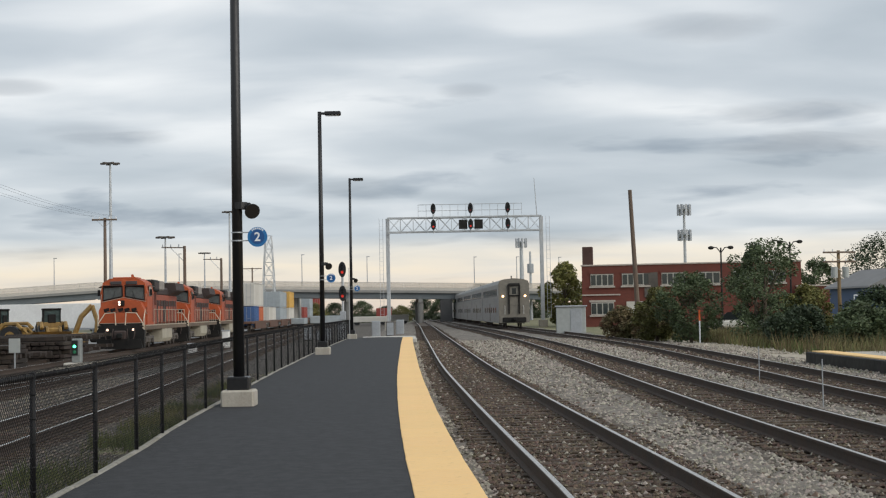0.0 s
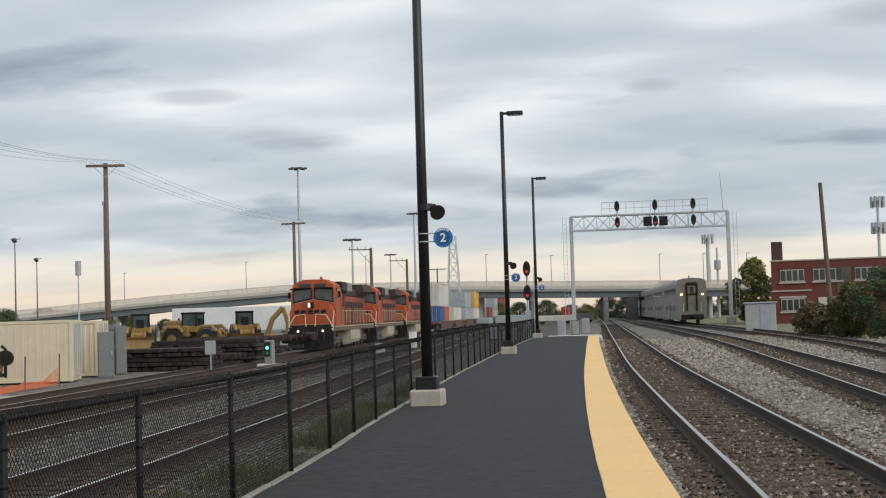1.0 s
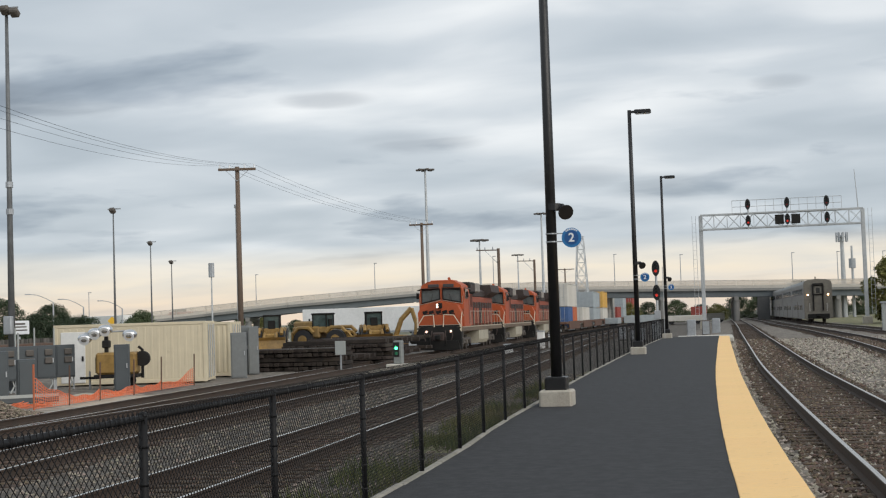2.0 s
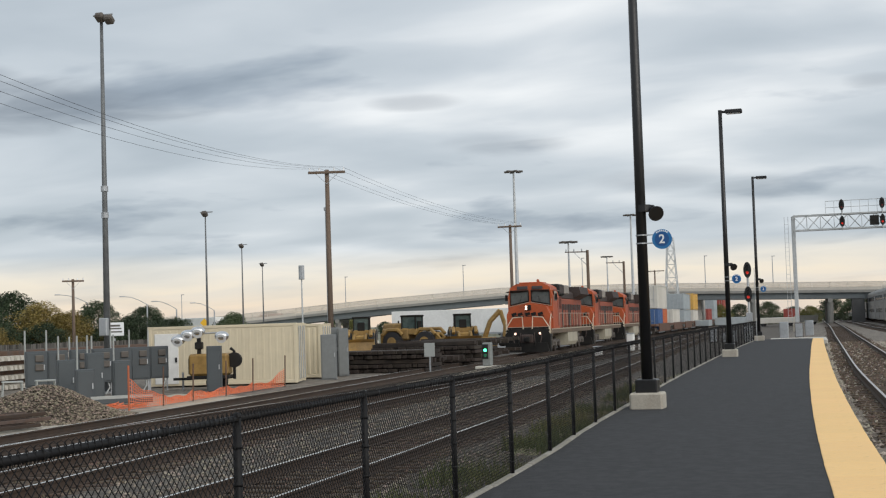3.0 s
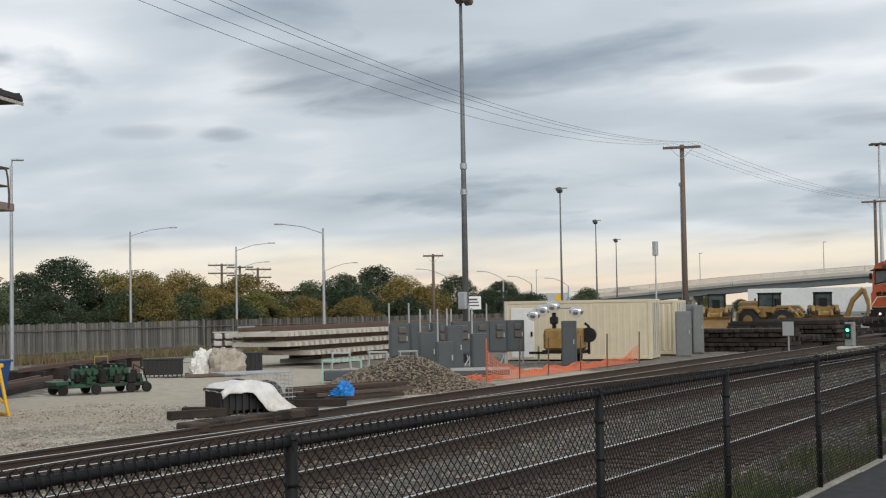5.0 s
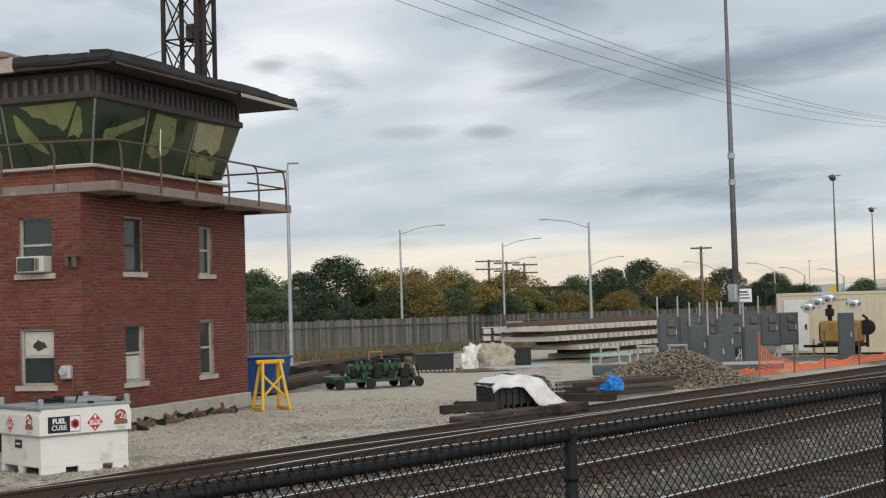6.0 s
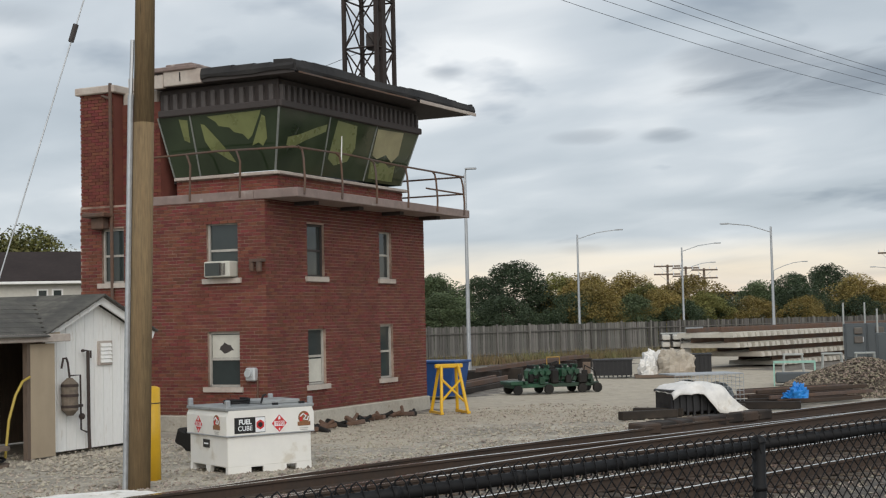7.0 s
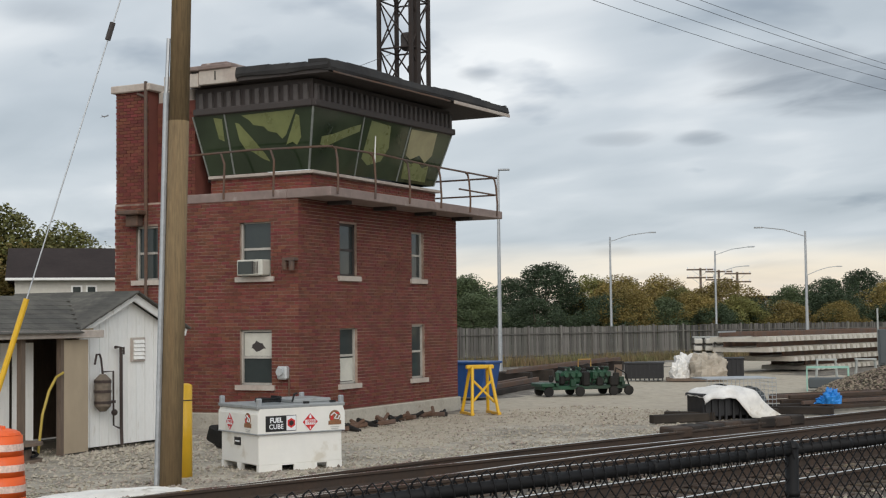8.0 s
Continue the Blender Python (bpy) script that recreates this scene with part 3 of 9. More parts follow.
def fence():
    top = thing("chain_link_fence", (0, 0, 0), "black vinyl chain-link fence along the platform", "fence")
    step, h, z0 = 2.6, 1.08, 0.2
    post = Shape().tube((0, 0, -0.05), (0, 0, h + 0.01), 0.024, n=10).ball((0, 0, h + 0.01), (0.029, 0.029, 0.025), 10, 3, top=True)
    for k in range(5):
        z = 0.12 + 0.2 * k
        post.tube((0, 0, z), (0, 0, z + 0.02), 0.027, n=8)
    pm = post.mesh("post", BLACK_VINYL, True)
    def weave(r):
        """One bay of woven wire: two families of slanting wires with knuckles above the rail."""
        net, pitch = Shape(), 0.054
        n = int((step + h) / pitch) + 1
        for way in (1, -1):
            for i in range(n):
                y0 = i * pitch - h
                p, q = [y0, 0.03], [y0 + h, 0.03 + h]
                if p[0] < 0:
                    p = [0, 0.03 - y0]
                if q[0] > step:
                    q = [step, 0.03 + h - (y0 + h - step)]
                if q[0] - p[0] < 0.03:
                    continue
                f = (lambda v: v) if way == 1 else (lambda v: step - v)
                net.tube((0.0028 * way, f(p[0]), p[1]), (0.0028 * way, f(q[0]), q[1]), r, n=4, cap=False)
        for i in range(int(step / pitch)):
            y = (i + 0.5) * pitch
            # a hooked knuckle standing over the rail
            net.path([(-0.02, y - 0.02, h - 0.03), (-0.012, y - 0.006, h + 0.035), (0.0, y + 0.002, h + 0.046), (0.014, y + 0.008, h + 0.030), (0.02, y + 0.022, h - 0.03)], 0.0027, n=4)
        return net.mesh("wire_bay", BLACK_VINYL)

    nm, fine_weave, thin = weave(0.0023), weave(0.0015), weave(0.0008)
    rail = Shape().tube((0, 0, h), (0, step, h), 0.0185, n=8)
    for i in range(5):
        rail.tube((0, 0.3 + 0.5 * i, h), (0, 0.33 + 0.5 * i, h), 0.0225, n=8)
    rm = rail.mesh("top_rail", BLACK_VINYL, True)
    ys = [-5.6, -3.2, -0.8, 1.6, 4.09, 6.97, 9.2, 11.67, 14.08, 16.4, 18.6, 21.0]
    while ys[-1] < 90:
        ys.append(ys[-1] + 2.43)
    for y, y2 in zip(ys, ys[1:]):
        x, x2 = PLAT(y)[0] - 0.03, PLAT(y2)[0] - 0.03
        at = pose(x, y, z0, 0, 0, math.degrees(math.atan((x - x2) / (y2 - y))))
        fit = at @ Matrix.Diagonal((1, math.hypot(x2 - x, y2 - y) / step, 1, 1))
        part("post", pm, None, top, at=at)
        part("top_rail", rm, None, top, at=fit)
        part("wire_bay", nm if y < 13 else fine_weave if y < 24 else thin, None, top, at=fit)["kind"] = "stuff"

fence()


def text(body, size, material, parent, at, extrude=0.003, thick=0.0, name="lettering", align="CENTER"):
    cu = bpy.data.curves.new(name, "FONT")
    cu.body, cu.size, cu.extrude, cu.offset = body, size, extrude, thick
    cu.align_x, cu.align_y = align, "CENTER"
    cu.materials.append(material)
    ob = new(name, cu)
    ob.parent = parent
    ob.matrix_basis = at
    return ob


SIGN_BLUE = mat("sign_blue", (0.02, 0.17, 0.42), 0.4, grain=0.06)
SIGN_DARK = mat("sign_dark_blue", (0.012, 0.085, 0.27), 0.4, grain=0.06)
SIGN_WHITE = mat("sign_white", (0.8, 0.82, 0.84), 0.5, grain=0.04)


def lamp_post(x, y, label):
    top = thing("platform_lamp", (x, y, 0.2), label, "lamp post", "lamps on the platform")
    part("concrete_base", Shape().box((0, 0, 0.13), (0.56, 0.56, 0.3), ch=0.03), CONCRETE, top)
    part("base_cover", Shape().box((0, 0, 0.385), (0.37, 0.37, 0.24), ch=0.02), BLACK_STEEL, top)
    part("pole", Shape().tube((0, 0, 0.3), (0, 0, 9.2), 0.098, 0.072, 12), BLACK_STEEL, top, smooth=True)
    head = part("luminaire", Shape().box((0.5, 0.02, 9.13), (0.62, 0.32, 0.15), ch=0.03).box((0.12, 0, 9.13), (0.2, 0.07, 0.09)), BLACK_STEEL, top)
    part("lens", Shape().box((0.5, 0.02, 9.05), (0.5, 0.24, 0.02)), SIGN_WHITE, head)
    horn = Shape().tube((0.05, 0, 3.42), (0.2, -0.03, 3.42), 0.018).tube((0.19, 0.08, 3.4), (0.27, -0.08, 3.32), 0.05, 0.125, 14).tube((0.27, -0.08, 3.32), (0.277, -0.094, 3.313), 0.135, 0.135, 14)
    horn.box((0.17, 0.12, 3.42), (0.12, 0.16, 0.12), ch=0.02).tube((0.06, 0, 3.36), (0.06, 0, 3.48), 0.12, n=12)
    part("loudspeaker", horn, BLACK_STEEL, top)
    for z in (2.81, 2.95):
        part("sign_bracket", Shape().tube((0, 0, z), (0, 0, z + 0.02), 0.105, n=14).box((0.13, -0.02, z + 0.01), (0.14, 0.02, 0.02)), GALV, top)
    sign = part("sign", Shape().tube((0.35, -0.03, 2.88), (0.35, -0.045, 2.88), 0.17, n=32), SIGN_BLUE, top, "round blue platform sign")
    part("sign_disc", Shape().tube((0.35, -0.045, 2.88), (0.35, -0.049, 2.88), 0.122, n=32), SIGN_DARK, sign)
    ring = Shape()
    for i in range(7):
        q = math.radians(52 + i * 12.6)
        ring.box((0.35 + 0.146 * math.cos(q), -0.046, 2.88 + 0.146 * math.sin(q)), (0.02, 0.004, 0.03), ry=90 - math.degrees(q))
    part("sign_marks", ring, SIGN_WHITE, sign)
    text("2", 0.21, SIGN_WHITE, sign, pose(0.35, -0.052, 2.875, 90, 0, 0), thick=0.004, name="numeral")
    return top


lamp_post(-3.5, 24.2, "black platform lamp post with a round blue sign and loudspeaker")
lamp_post(-4.55, 53.4, "black platform lamp post with luminaire beside the fence")
lamp_post(-5.45, 84.5, "black platform lamp post near the platform's end").scale = (1, 1, 1.045)

# ---- the brick signal tower and what stands round it ----
BRICK = mat("red_brick", (0.178, 0.050, 0.034), 0.9, grain=0.18, scale=26, second=(0.150, 0.042, 0.030), each=0.42, bump=0.3)
BRICK_FAR = mat("far_brick", (0.165, 0.05, 0.036), 0.9, grain=0.2, scale=3, second=(0.13, 0.043, 0.032))
MORTAR = mat("mortar", (0.40, 0.30, 0.245), 0.95, grain=0.25, scale=8, second=(0.17, 0.11, 0.085))
STONE_SILL = mat("limestone_sill", (0.50, 0.45, 0.40), 0.9, grain=0.14, scale=12, second=(0.40, 0.34, 0.30))
BROWN_TRIM = mat("brown_trim", (0.048, 0.040, 0.038), 0.75, grain=0.2, scale=9, second=(0.045, 0.036, 0.034))
TAN_LEDGE = mat("stained_ledge", (0.27, 0.21, 0.19), 0.85, grain=0.2, scale=5, second=(0.20, 0.15, 0.135), spots=(0.36, 0.31, 0.28))
TAR = mat("roof_tar", (0.017, 0.016, 0.017), 0.8, grain=0.35, scale=7, second=(0.03, 0.028, 0.027), bump=0.4)
RUSTY = mat("rusty_steel", (0.13, 0.075, 0.05), 0.85, grain=0.3, scale=12, second=(0.09, 0.065, 0.055))
PANE = mat("window_pane", (0.035, 0.045, 0.045), 0.06, grain=0.1)
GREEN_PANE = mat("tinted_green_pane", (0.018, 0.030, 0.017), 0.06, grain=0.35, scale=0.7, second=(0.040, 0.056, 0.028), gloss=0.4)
# two colours of painted reflection for the control-room glass
GLASS_GLARE = mat("yellow_green_glare", (0.175, 0.195, 0.075), 0.3, grain=0.25, scale=2, second=(0.12, 0.14, 0.055))
PALE_GLARE = mat("pale_yellow_glare", (0.33, 0.30, 0.17), 0.4, grain=0.25, scale=2, second=(0.25, 0.235, 0.12))
WORN_WHITE = mat("worn_white_paint", (0.46, 0.44, 0.40), 0.8, grain=0.15, scale=9, second=(0.36, 0.34, 0.31))
PAPER = mat("faded_paper", (0.55, 0.54, 0.48), 0.8, grain=0.12, scale=6)


def brick_face(place, wide, high, holes, parent, keep=0, z0=0.35, low=None):
    """Bricks proud of a wall; place(u, z, out) gives the point, holes are (u0, u1, z0, z1). keep: how many become objects."""
    rng = random.Random(int(wide * 100))
    course, long, gap = 0.0745, 0.2095, 0.0135
    rest, kept, shapes = Shape(), 0, []
    for row in range(int((high - z0) / course)):
        z = z0 + row * course
        u = -long / 2 if row % 2 else 0.0
        while u < wide:
            a, b = max(0.0, u), min(wide, u + long - gap)
            u += long
            if b - a < 0.03:
                continue
            bits = [(a, b)]
            for h0, h1, g0, g1 in holes:
                if z + course * 0.6 > g0 and z + course * 0.4 < g1:
                    nxt = []
                    for p, q in bits:
                        if q <= h0 or p >= h1:
                            nxt.append((p, q))
                        else:
                            if h0 - p > 0.03:
                                nxt.append((p, h0))
                            if q - h1 > 0.03:
                                nxt.append((h1, q))
                    bits = nxt
            for p, q in bits:
                o = 0.012 + rng.uniform(-0.003, 0.004)
                t = course - gap
                vs = [place(p, z, 0), place(q, z, 0), place(q, z + t, 0), place(p, z + t, 0), place(p, z, o), place(q, z, o), place(q, z + t, o), place(p, z + t, o)]
                fs = [(4, 5, 6, 7), (0, 1, 5, 4), (1, 2, 6, 5), (2, 3, 7, 6), (3, 0, 4, 7)]
                if kept < keep and q - p > 0.19 and 2.0 < z < 4.0 and p < 2.2:
                    shapes.append(Shape().add(vs, fs))
                    kept += 1
                else:
                    rest.add(vs, fs)
    for s in shapes:
        part("brick", s, BRICK, parent)
    part("brickwork", rest, BRICK, parent)["kind"] = "stuff"


def wall_slab(place, wide, z0, z1, holes, thick):
    """A wall with openings, cut up along the edges of the openings."""
    us = sorted({0.0, wide, *[h[0] for h in holes], *[h[1] for h in holes]})
    zs = sorted({z0, z1, *[h[2] for h in holes], *[h[3] for h in holes]})
    s, n, m = Shape(), len(us) - 1, len(zs) - 1
    s.weld = True
    hole = lambda i, j: not (0 <= i < n and 0 <= j < m) or any(h[0] < (us[i] + us[i + 1]) / 2 < h[1] and h[2] < (zs[j] + zs[j + 1]) / 2 < h[3] for h in holes)
    for i in range(n):
        for j in range(m):
            if hole(i, j):
                continue
            a, b, c, d = us[i], us[i + 1], zs[j], zs[j + 1]
            fs = [(0, 1, 2, 3), (7, 6, 5, 4)]
            for (di, dj), f in (((0, -1), (0, 4, 5, 1)), ((1, 0), (1, 5, 6, 2)), ((0, 1), (2, 6, 7, 3)), ((-1, 0), (3, 7, 4, 0))):
                if hole(i + di, j + dj):
                    fs.append(f)
            s.add([place(u, z, o) for o in (0, -thick) for u, z in ((a, c), (b, c), (b, d), (a, d))], fs)
    return s


def sash_window(place, h, parent, broken=False, blind=False, paint=None):
    """A double-hung window in an opening h = (u0, u1, z0, z1), with its stone sill."""
    u0, u1, z0, z1 = h
    paint = paint or WHITE
    q = lambda a, b, c, d, o0, o1: Shape().add([place(u, z, o) for o in (o0, o1) for u, z in ((a, c), (b, c), (b, d), (a, d))], [(0, 1, 2, 3), (7, 6, 5, 4), (0, 4, 5, 1), (1, 5, 6, 2), (2, 6, 7, 3), (3, 7, 4, 0)])
    win = part("window", q(u0, u0 + 0.045, z0, z1, -0.12, -0.06), paint, parent)
    for a, b, c, d in ((u1 - 0.045, u1, z0, z1), (u0, u1, z1 - 0.05, z1), (u0, u1, z0, z0 + 0.045)):
        part("window_frame", q(a, b, c, d, -0.121, -0.062), paint, win)
    mid = (z0 + z1) / 2
    part("meeting_rail", q(u0 + 0.05, u1 - 0.05, mid - 0.025, mid + 0.025, -0.118, -0.075), paint, win)
    for c, d in ((z0 + 0.05, mid - 0.02), (mid + 0.02, z1 - 0.05)):
        part("pane", q(u0 + 0.05, u1 - 0.05, c, d, -0.112, -0.10), PANE, win)
    if broken:
        part("boarding", q(u0 + 0.06, u1 - 0.06, mid + 0.03, z1 - 0.07, -0.099, -0.094), PAPER, win, "peeling paper behind the upper pane")
        k, r = random.Random(4), []
        n = 14
        cu, cz = (u0 + u1) / 2, mid + 0.24
        rim = [(cu + (0.19 + k.uniform(-0.06, 0.05)) * math.cos(2 * math.pi * i / n), cz + (0.10 + k.uniform(-0.05, 0.04)) * math.sin(2 * math.pi * i / n)) for i in range(n)]
        part("tear", Shape().add([place(u, z, -0.092) for u, z in rim], [tuple(range(n))]), BROWN_TRIM, win)
    if blind:
        part("paper", q(u0 + 0.06, u1 - 0.06, z0 + 0.06, mid - 0.06, -0.099, -0.094), PAPER, win)
    part("window_sill", q(u0 - 0.09, u1 + 0.09, z0 - 0.11, z0, -0.11, 0.07), STONE_SILL, parent)


def tower():
    top = thing("signal_tower", pose(-24.9, 16.98, GROUND, 0, 0, 112.33), "red brick railway signal tower with a glazed control room", "building")
    L, W = 7.42, 4.95          # along the tracks, and away from them
    front = lambda u, z, o: (u, -o, z)
    side = lambda u, z, o: (-o, u, z)
    hf = [(1.66, 2.42, 3.30, 4.48), (5.0, 5.64, 3.30, 4.46), (1.64, 2.41, 0.90, 2.16), (4.97, 5.64, 0.89, 2.19)]
    hs = [(0.69, 1.50, 3.27, 4.47), (3.72, 4.35, 3.26, 4.48), (0.68, 1.51, 0.95, 2.13)]
    H = 5.0
    part("front_wall", wall_slab(front, L, 0, H, hf, 0.3), MORTAR, top)
    part("side_wall", wall_slab(lambda u, z, o: side(u + 0.3, z, o), W - 0.3, 0, H, [(a - 0.3, b - 0.3, c, d) for a, b, c, d in hs], 0.3), MORTAR, top)
    part("rear_walls", Shape().box((L - 0.15, W / 2 + 0.15, H / 2), (0.3, W - 0.3, H)).box((L / 2, W - 0.15, H / 2), (L - 0.6, 0.28, H)).box((L / 2, 2.6, 0.02), (L - 0.7, W - 0.7, 0.04)), MORTAR, top)
    part("floor_slab", Shape().box((L / 2, 2.7, 2.6), (L - 0.62, W - 0.7, 0.2)), CONCRETE, top)
    part("plinth", Shape().box((L / 2, -0.02, 0.15), (L + 0.1, 0.1, 0.36), ch=0.02).box((-0.02, W / 2, 0.15), (0.1, W + 0.1, 0.36), ch=0.02), CONCRETE, top)
    brick_face(front, L, H, hf, top, keep=150)
    brick_face(side, W, H, hs, top, keep=150)
    for k, h in enumerate(hf):
        sash_window(front, h, top, blind=k == 2, paint=BROWN_TRIM if k == 0 else WORN_WHITE)
    for k, h in enumerate(hs):
        sash_window(side, h, top, broken=k == 2, paint=WORN_WHITE)
    # air conditioner in the upper side window
    ac = part("air_conditioner", Shape().box((-0.08, 1.08, 3.46), (0.34, 0.66, 0.34), ch=0.02), PAPER, top, "beige window air conditioner")
    part("grille", Shape().box((-0.255, 1.17, 3.46), (0.012, 0.40, 0.27)), PANE, ac)
    for i in range(5):
        part("slat", Shape().box((-0.264, 0.86 + 0.035 * i, 3.46), (0.008, 0.014, 0.25)), BROWN_TRIM, ac)
    # stair block at the far end of the side wall, standing higher than the rest
    stair = part("stair_block", Shape().box((2.4, W - 0.48, 6.1), (4.75, 0.9, 2.9)).box((0.85, 3.48, 6.1), (1.0, 1.06, 2.4)), BRICK_FAR, top)
    brick_face(lambda u, z, o: (0.025 - o, 4.0 + u, z + 4.62), 0.94, 3.0, [], stair)
    brick_face(lambda u, z, o: (0.35 - o, 2.95 + u, z + 4.62), 1.05, 2.45, [], stair)
    part("coping", Shape().box((2.4, 4.47, 7.63), (4.95, 1.12, 0.17), ch=0.02).box((0.9, 3.5, 7.42), (1.1, 1.0, 0.3), ch=0.03), STONE_SILL, stair, "chipped pale parapet coping")
    part("drain_pipe", Shape().tube((-0.06, 4.02, 2.2), (-0.06, 4.02, 7.75), 0.04, n=10).tube((-0.06, 4.02, 7.4), (0.0, 4.3, 7.5), 0.03), RUSTY, top)
    part("vent_hood", Shape().box((-0.18, 4.3, 4.78), (0.4, 0.62, 0.1), ch=0.02).box((-0.12, 4.3, 4.6), (0.22, 0.34, 0.26), ch=0.02), RUSTY, top)
    # ledge all round the control room
    ledge = part("balcony_slab", Shape().box((L / 2 + 0.5, -0.30, 5.02), (L + 1.1, 1.1, 0.2), ch=0.015).box((0.33, 1.62, 5.02), (0.72, 2.72, 0.2), ch=0.015).box((L + 0.42, 2.2, 5.02), (1.25, 4.2, 0.2), ch=0.015), TAN_LEDGE, top)
    for i in range(4):
        part("bracket", Shape().box((1.2 + i * 2.0, -0.3, 4.88), (0.2, 0.5, 0.08)), BROWN_TRIM, ledge)
    # the brick band under the glazing
    x0, x1, y0, y1 = 0.60, 6.38, 0.05, 2.70
    part("band_wall", Shape().box(((x0 + x1) / 2, y0 + 0.12, 5.3), (x1 - x0, 0.24, 0.42)).box((x0 + 0.12, (y0 + y1) / 2, 5.3), (0.24, y1 - y0, 0.42)).box((x1 - 0.12, 1.9, 5.3), (0.24, 3.0, 0.42)), MORTAR, top)
    brick_face(lambda u, z, o: (x0 + u, y0 - o, z + 4.76), x1 - x0, 0.75, [], top)
    brick_face(lambda u, z, o: (x0 - o, y0 + u, z + 4.76), y1 - y0, 0.75, [], top)
    part("band_sill", Shape().box(((x0 + x1) / 2, y0 - 0.02, 5.53), (x1 - x0 + 0.2, 0.2, 0.07), ch=0.01).box((x0 - 0.02, (y0 + y1) / 2, 5.53), (0.2, y1 - y0, 0.07), ch=0.01), STONE_SILL, top)
    # glazing that leans outwards
    z0, z1, lean = 5.57, 6.88, 0.36
    fr = lambda u, z: (u, y0 - lean * (z - z0) / (z1 - z0), z)
    sd = lambda u, z: (x0 - lean * (z - z0) / (z1 - z0), u, z)
    ex = lambda u, z: (x1 + lean * (z - z0) / (z1 - z0), u, z)
    room = part("control_room", Shape().box((3.6, 2.0, 5.5), (5.4, 2.8, 0.08)), BROWN_TRIM, top, "control room behind leaning green glass", at=pose(0, 0, 0, 0, -0.8, 0))

    def pane(fn, a, b, spread0, spread1, m):
        s = Shape().add([fn(a, z0), fn(b, z0), fn(b + spread1, z1), fn(a + spread0, z1)], [(0, 1, 2, 3)])
        g = part("glass_pane", s, m, room)
        return g

    MULLION = mat("weathered_mullion", (0.23, 0.245, 0.225), 0.6, 0.2, grain=0.2, scale=9)

    def bar(fn, u, off, w=0.024):
        part("mullion", Shape().tube(fn(u, z0), fn(u + off, z1), w, n=4), MULLION, room)

    cuts = [x0, 2.5, 4.45, x1]
    offs = [-lean, -0.12, 0.12, lean]
    for i in range(3):
        pane(fr, cuts[i], cuts[i + 1], offs[i], offs[i + 1], GREEN_PANE)
    for u, o in zip(cuts, offs):
        bar(fr, u, o)
    scuts, soffs = [y0, 2.0, y1], [-lean, 0.0, 0.16]
    for i in range(2):
        pane(sd, scuts[i], scuts[i + 1], soffs[i], soffs[i + 1], GREEN_PANE)
    for u, o in zip(scuts[1:], soffs[1:]):
        bar(sd, u, o)
    pane(ex, y0, 1.6, -lean, 0, PANE)
    pane(ex, 1.6, 3.3, 0, 0, PANE)
    # reflected light painted as flat ragged cards over the glass, with a slanting rip
    def card(fn, a, b, c, d, pts, m=GLASS_GLARE):
        part("blind", Shape().add([Vector(fn(a + (b - a) * p, z0 + (z1 - z0) * q)) + Vector((0.004 * c, 0.004 * d, 0)) for p, q in pts], [tuple(range(len(pts)))]), m, room, "yellow-green reflected light painted on the glass")
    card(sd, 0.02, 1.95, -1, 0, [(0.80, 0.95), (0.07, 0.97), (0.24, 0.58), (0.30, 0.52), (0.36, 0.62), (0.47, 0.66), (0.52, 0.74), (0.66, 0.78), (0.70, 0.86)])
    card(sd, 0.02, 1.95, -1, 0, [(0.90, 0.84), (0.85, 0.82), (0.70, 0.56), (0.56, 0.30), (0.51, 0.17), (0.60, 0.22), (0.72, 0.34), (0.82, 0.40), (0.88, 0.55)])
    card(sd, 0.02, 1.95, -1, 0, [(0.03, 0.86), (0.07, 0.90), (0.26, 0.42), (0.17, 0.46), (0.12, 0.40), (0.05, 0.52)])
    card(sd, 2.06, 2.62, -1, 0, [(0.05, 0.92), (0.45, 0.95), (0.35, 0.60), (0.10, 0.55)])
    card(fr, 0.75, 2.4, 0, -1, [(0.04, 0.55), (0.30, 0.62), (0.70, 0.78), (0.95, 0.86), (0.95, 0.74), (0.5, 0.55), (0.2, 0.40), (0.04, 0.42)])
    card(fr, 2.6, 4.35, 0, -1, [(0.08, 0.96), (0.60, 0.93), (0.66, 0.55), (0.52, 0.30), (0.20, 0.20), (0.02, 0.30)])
    card(fr, 4.55, 6.2, 0, -1, [(0.06, 0.95), (0.86, 0.97), (0.84, 0.55), (0.66, 0.40), (0.45, 0.52), (0.20, 0.42), (0.05, 0.48)], PALE_GLARE)
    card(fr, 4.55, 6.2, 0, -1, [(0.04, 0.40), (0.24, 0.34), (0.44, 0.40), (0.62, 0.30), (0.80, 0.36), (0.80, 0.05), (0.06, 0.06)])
    part("window_head", Shape().box(((x0 + x1) / 2, y0 - lean - 0.02, 6.95), (x1 - x0 + 2 * lean + 0.1, 0.14, 0.15), ch=0.02).box((x0 - lean - 0.02, 1.25, 6.95), (0.14, 3.1, 0.15), ch=0.02).box((x1 + lean, 1.7, 6.95), (0.14, 3.4, 0.15), ch=0.02), BROWN_TRIM, room)
    frieze = part("frieze", Shape().box((3.55, -0.2, 7.22), (6.4, 0.1, 0.54)).box((0.38, 1.3, 7.22), (0.1, 3.1, 0.54)).box((6.7, 1.3, 7.22), (0.1, 3.1, 0.54)), BROWN_TRIM, top, at=pose(0, 0, 0, 0, -0.8, 0))
    slat = Shape().box((0, 0, 0), (0.11, 0.1, 0.36), ch=0.01).mesh("frieze_slat", mat("slat_grey", (0.075, 0.066, 0.064), 0.8, grain=0.2))
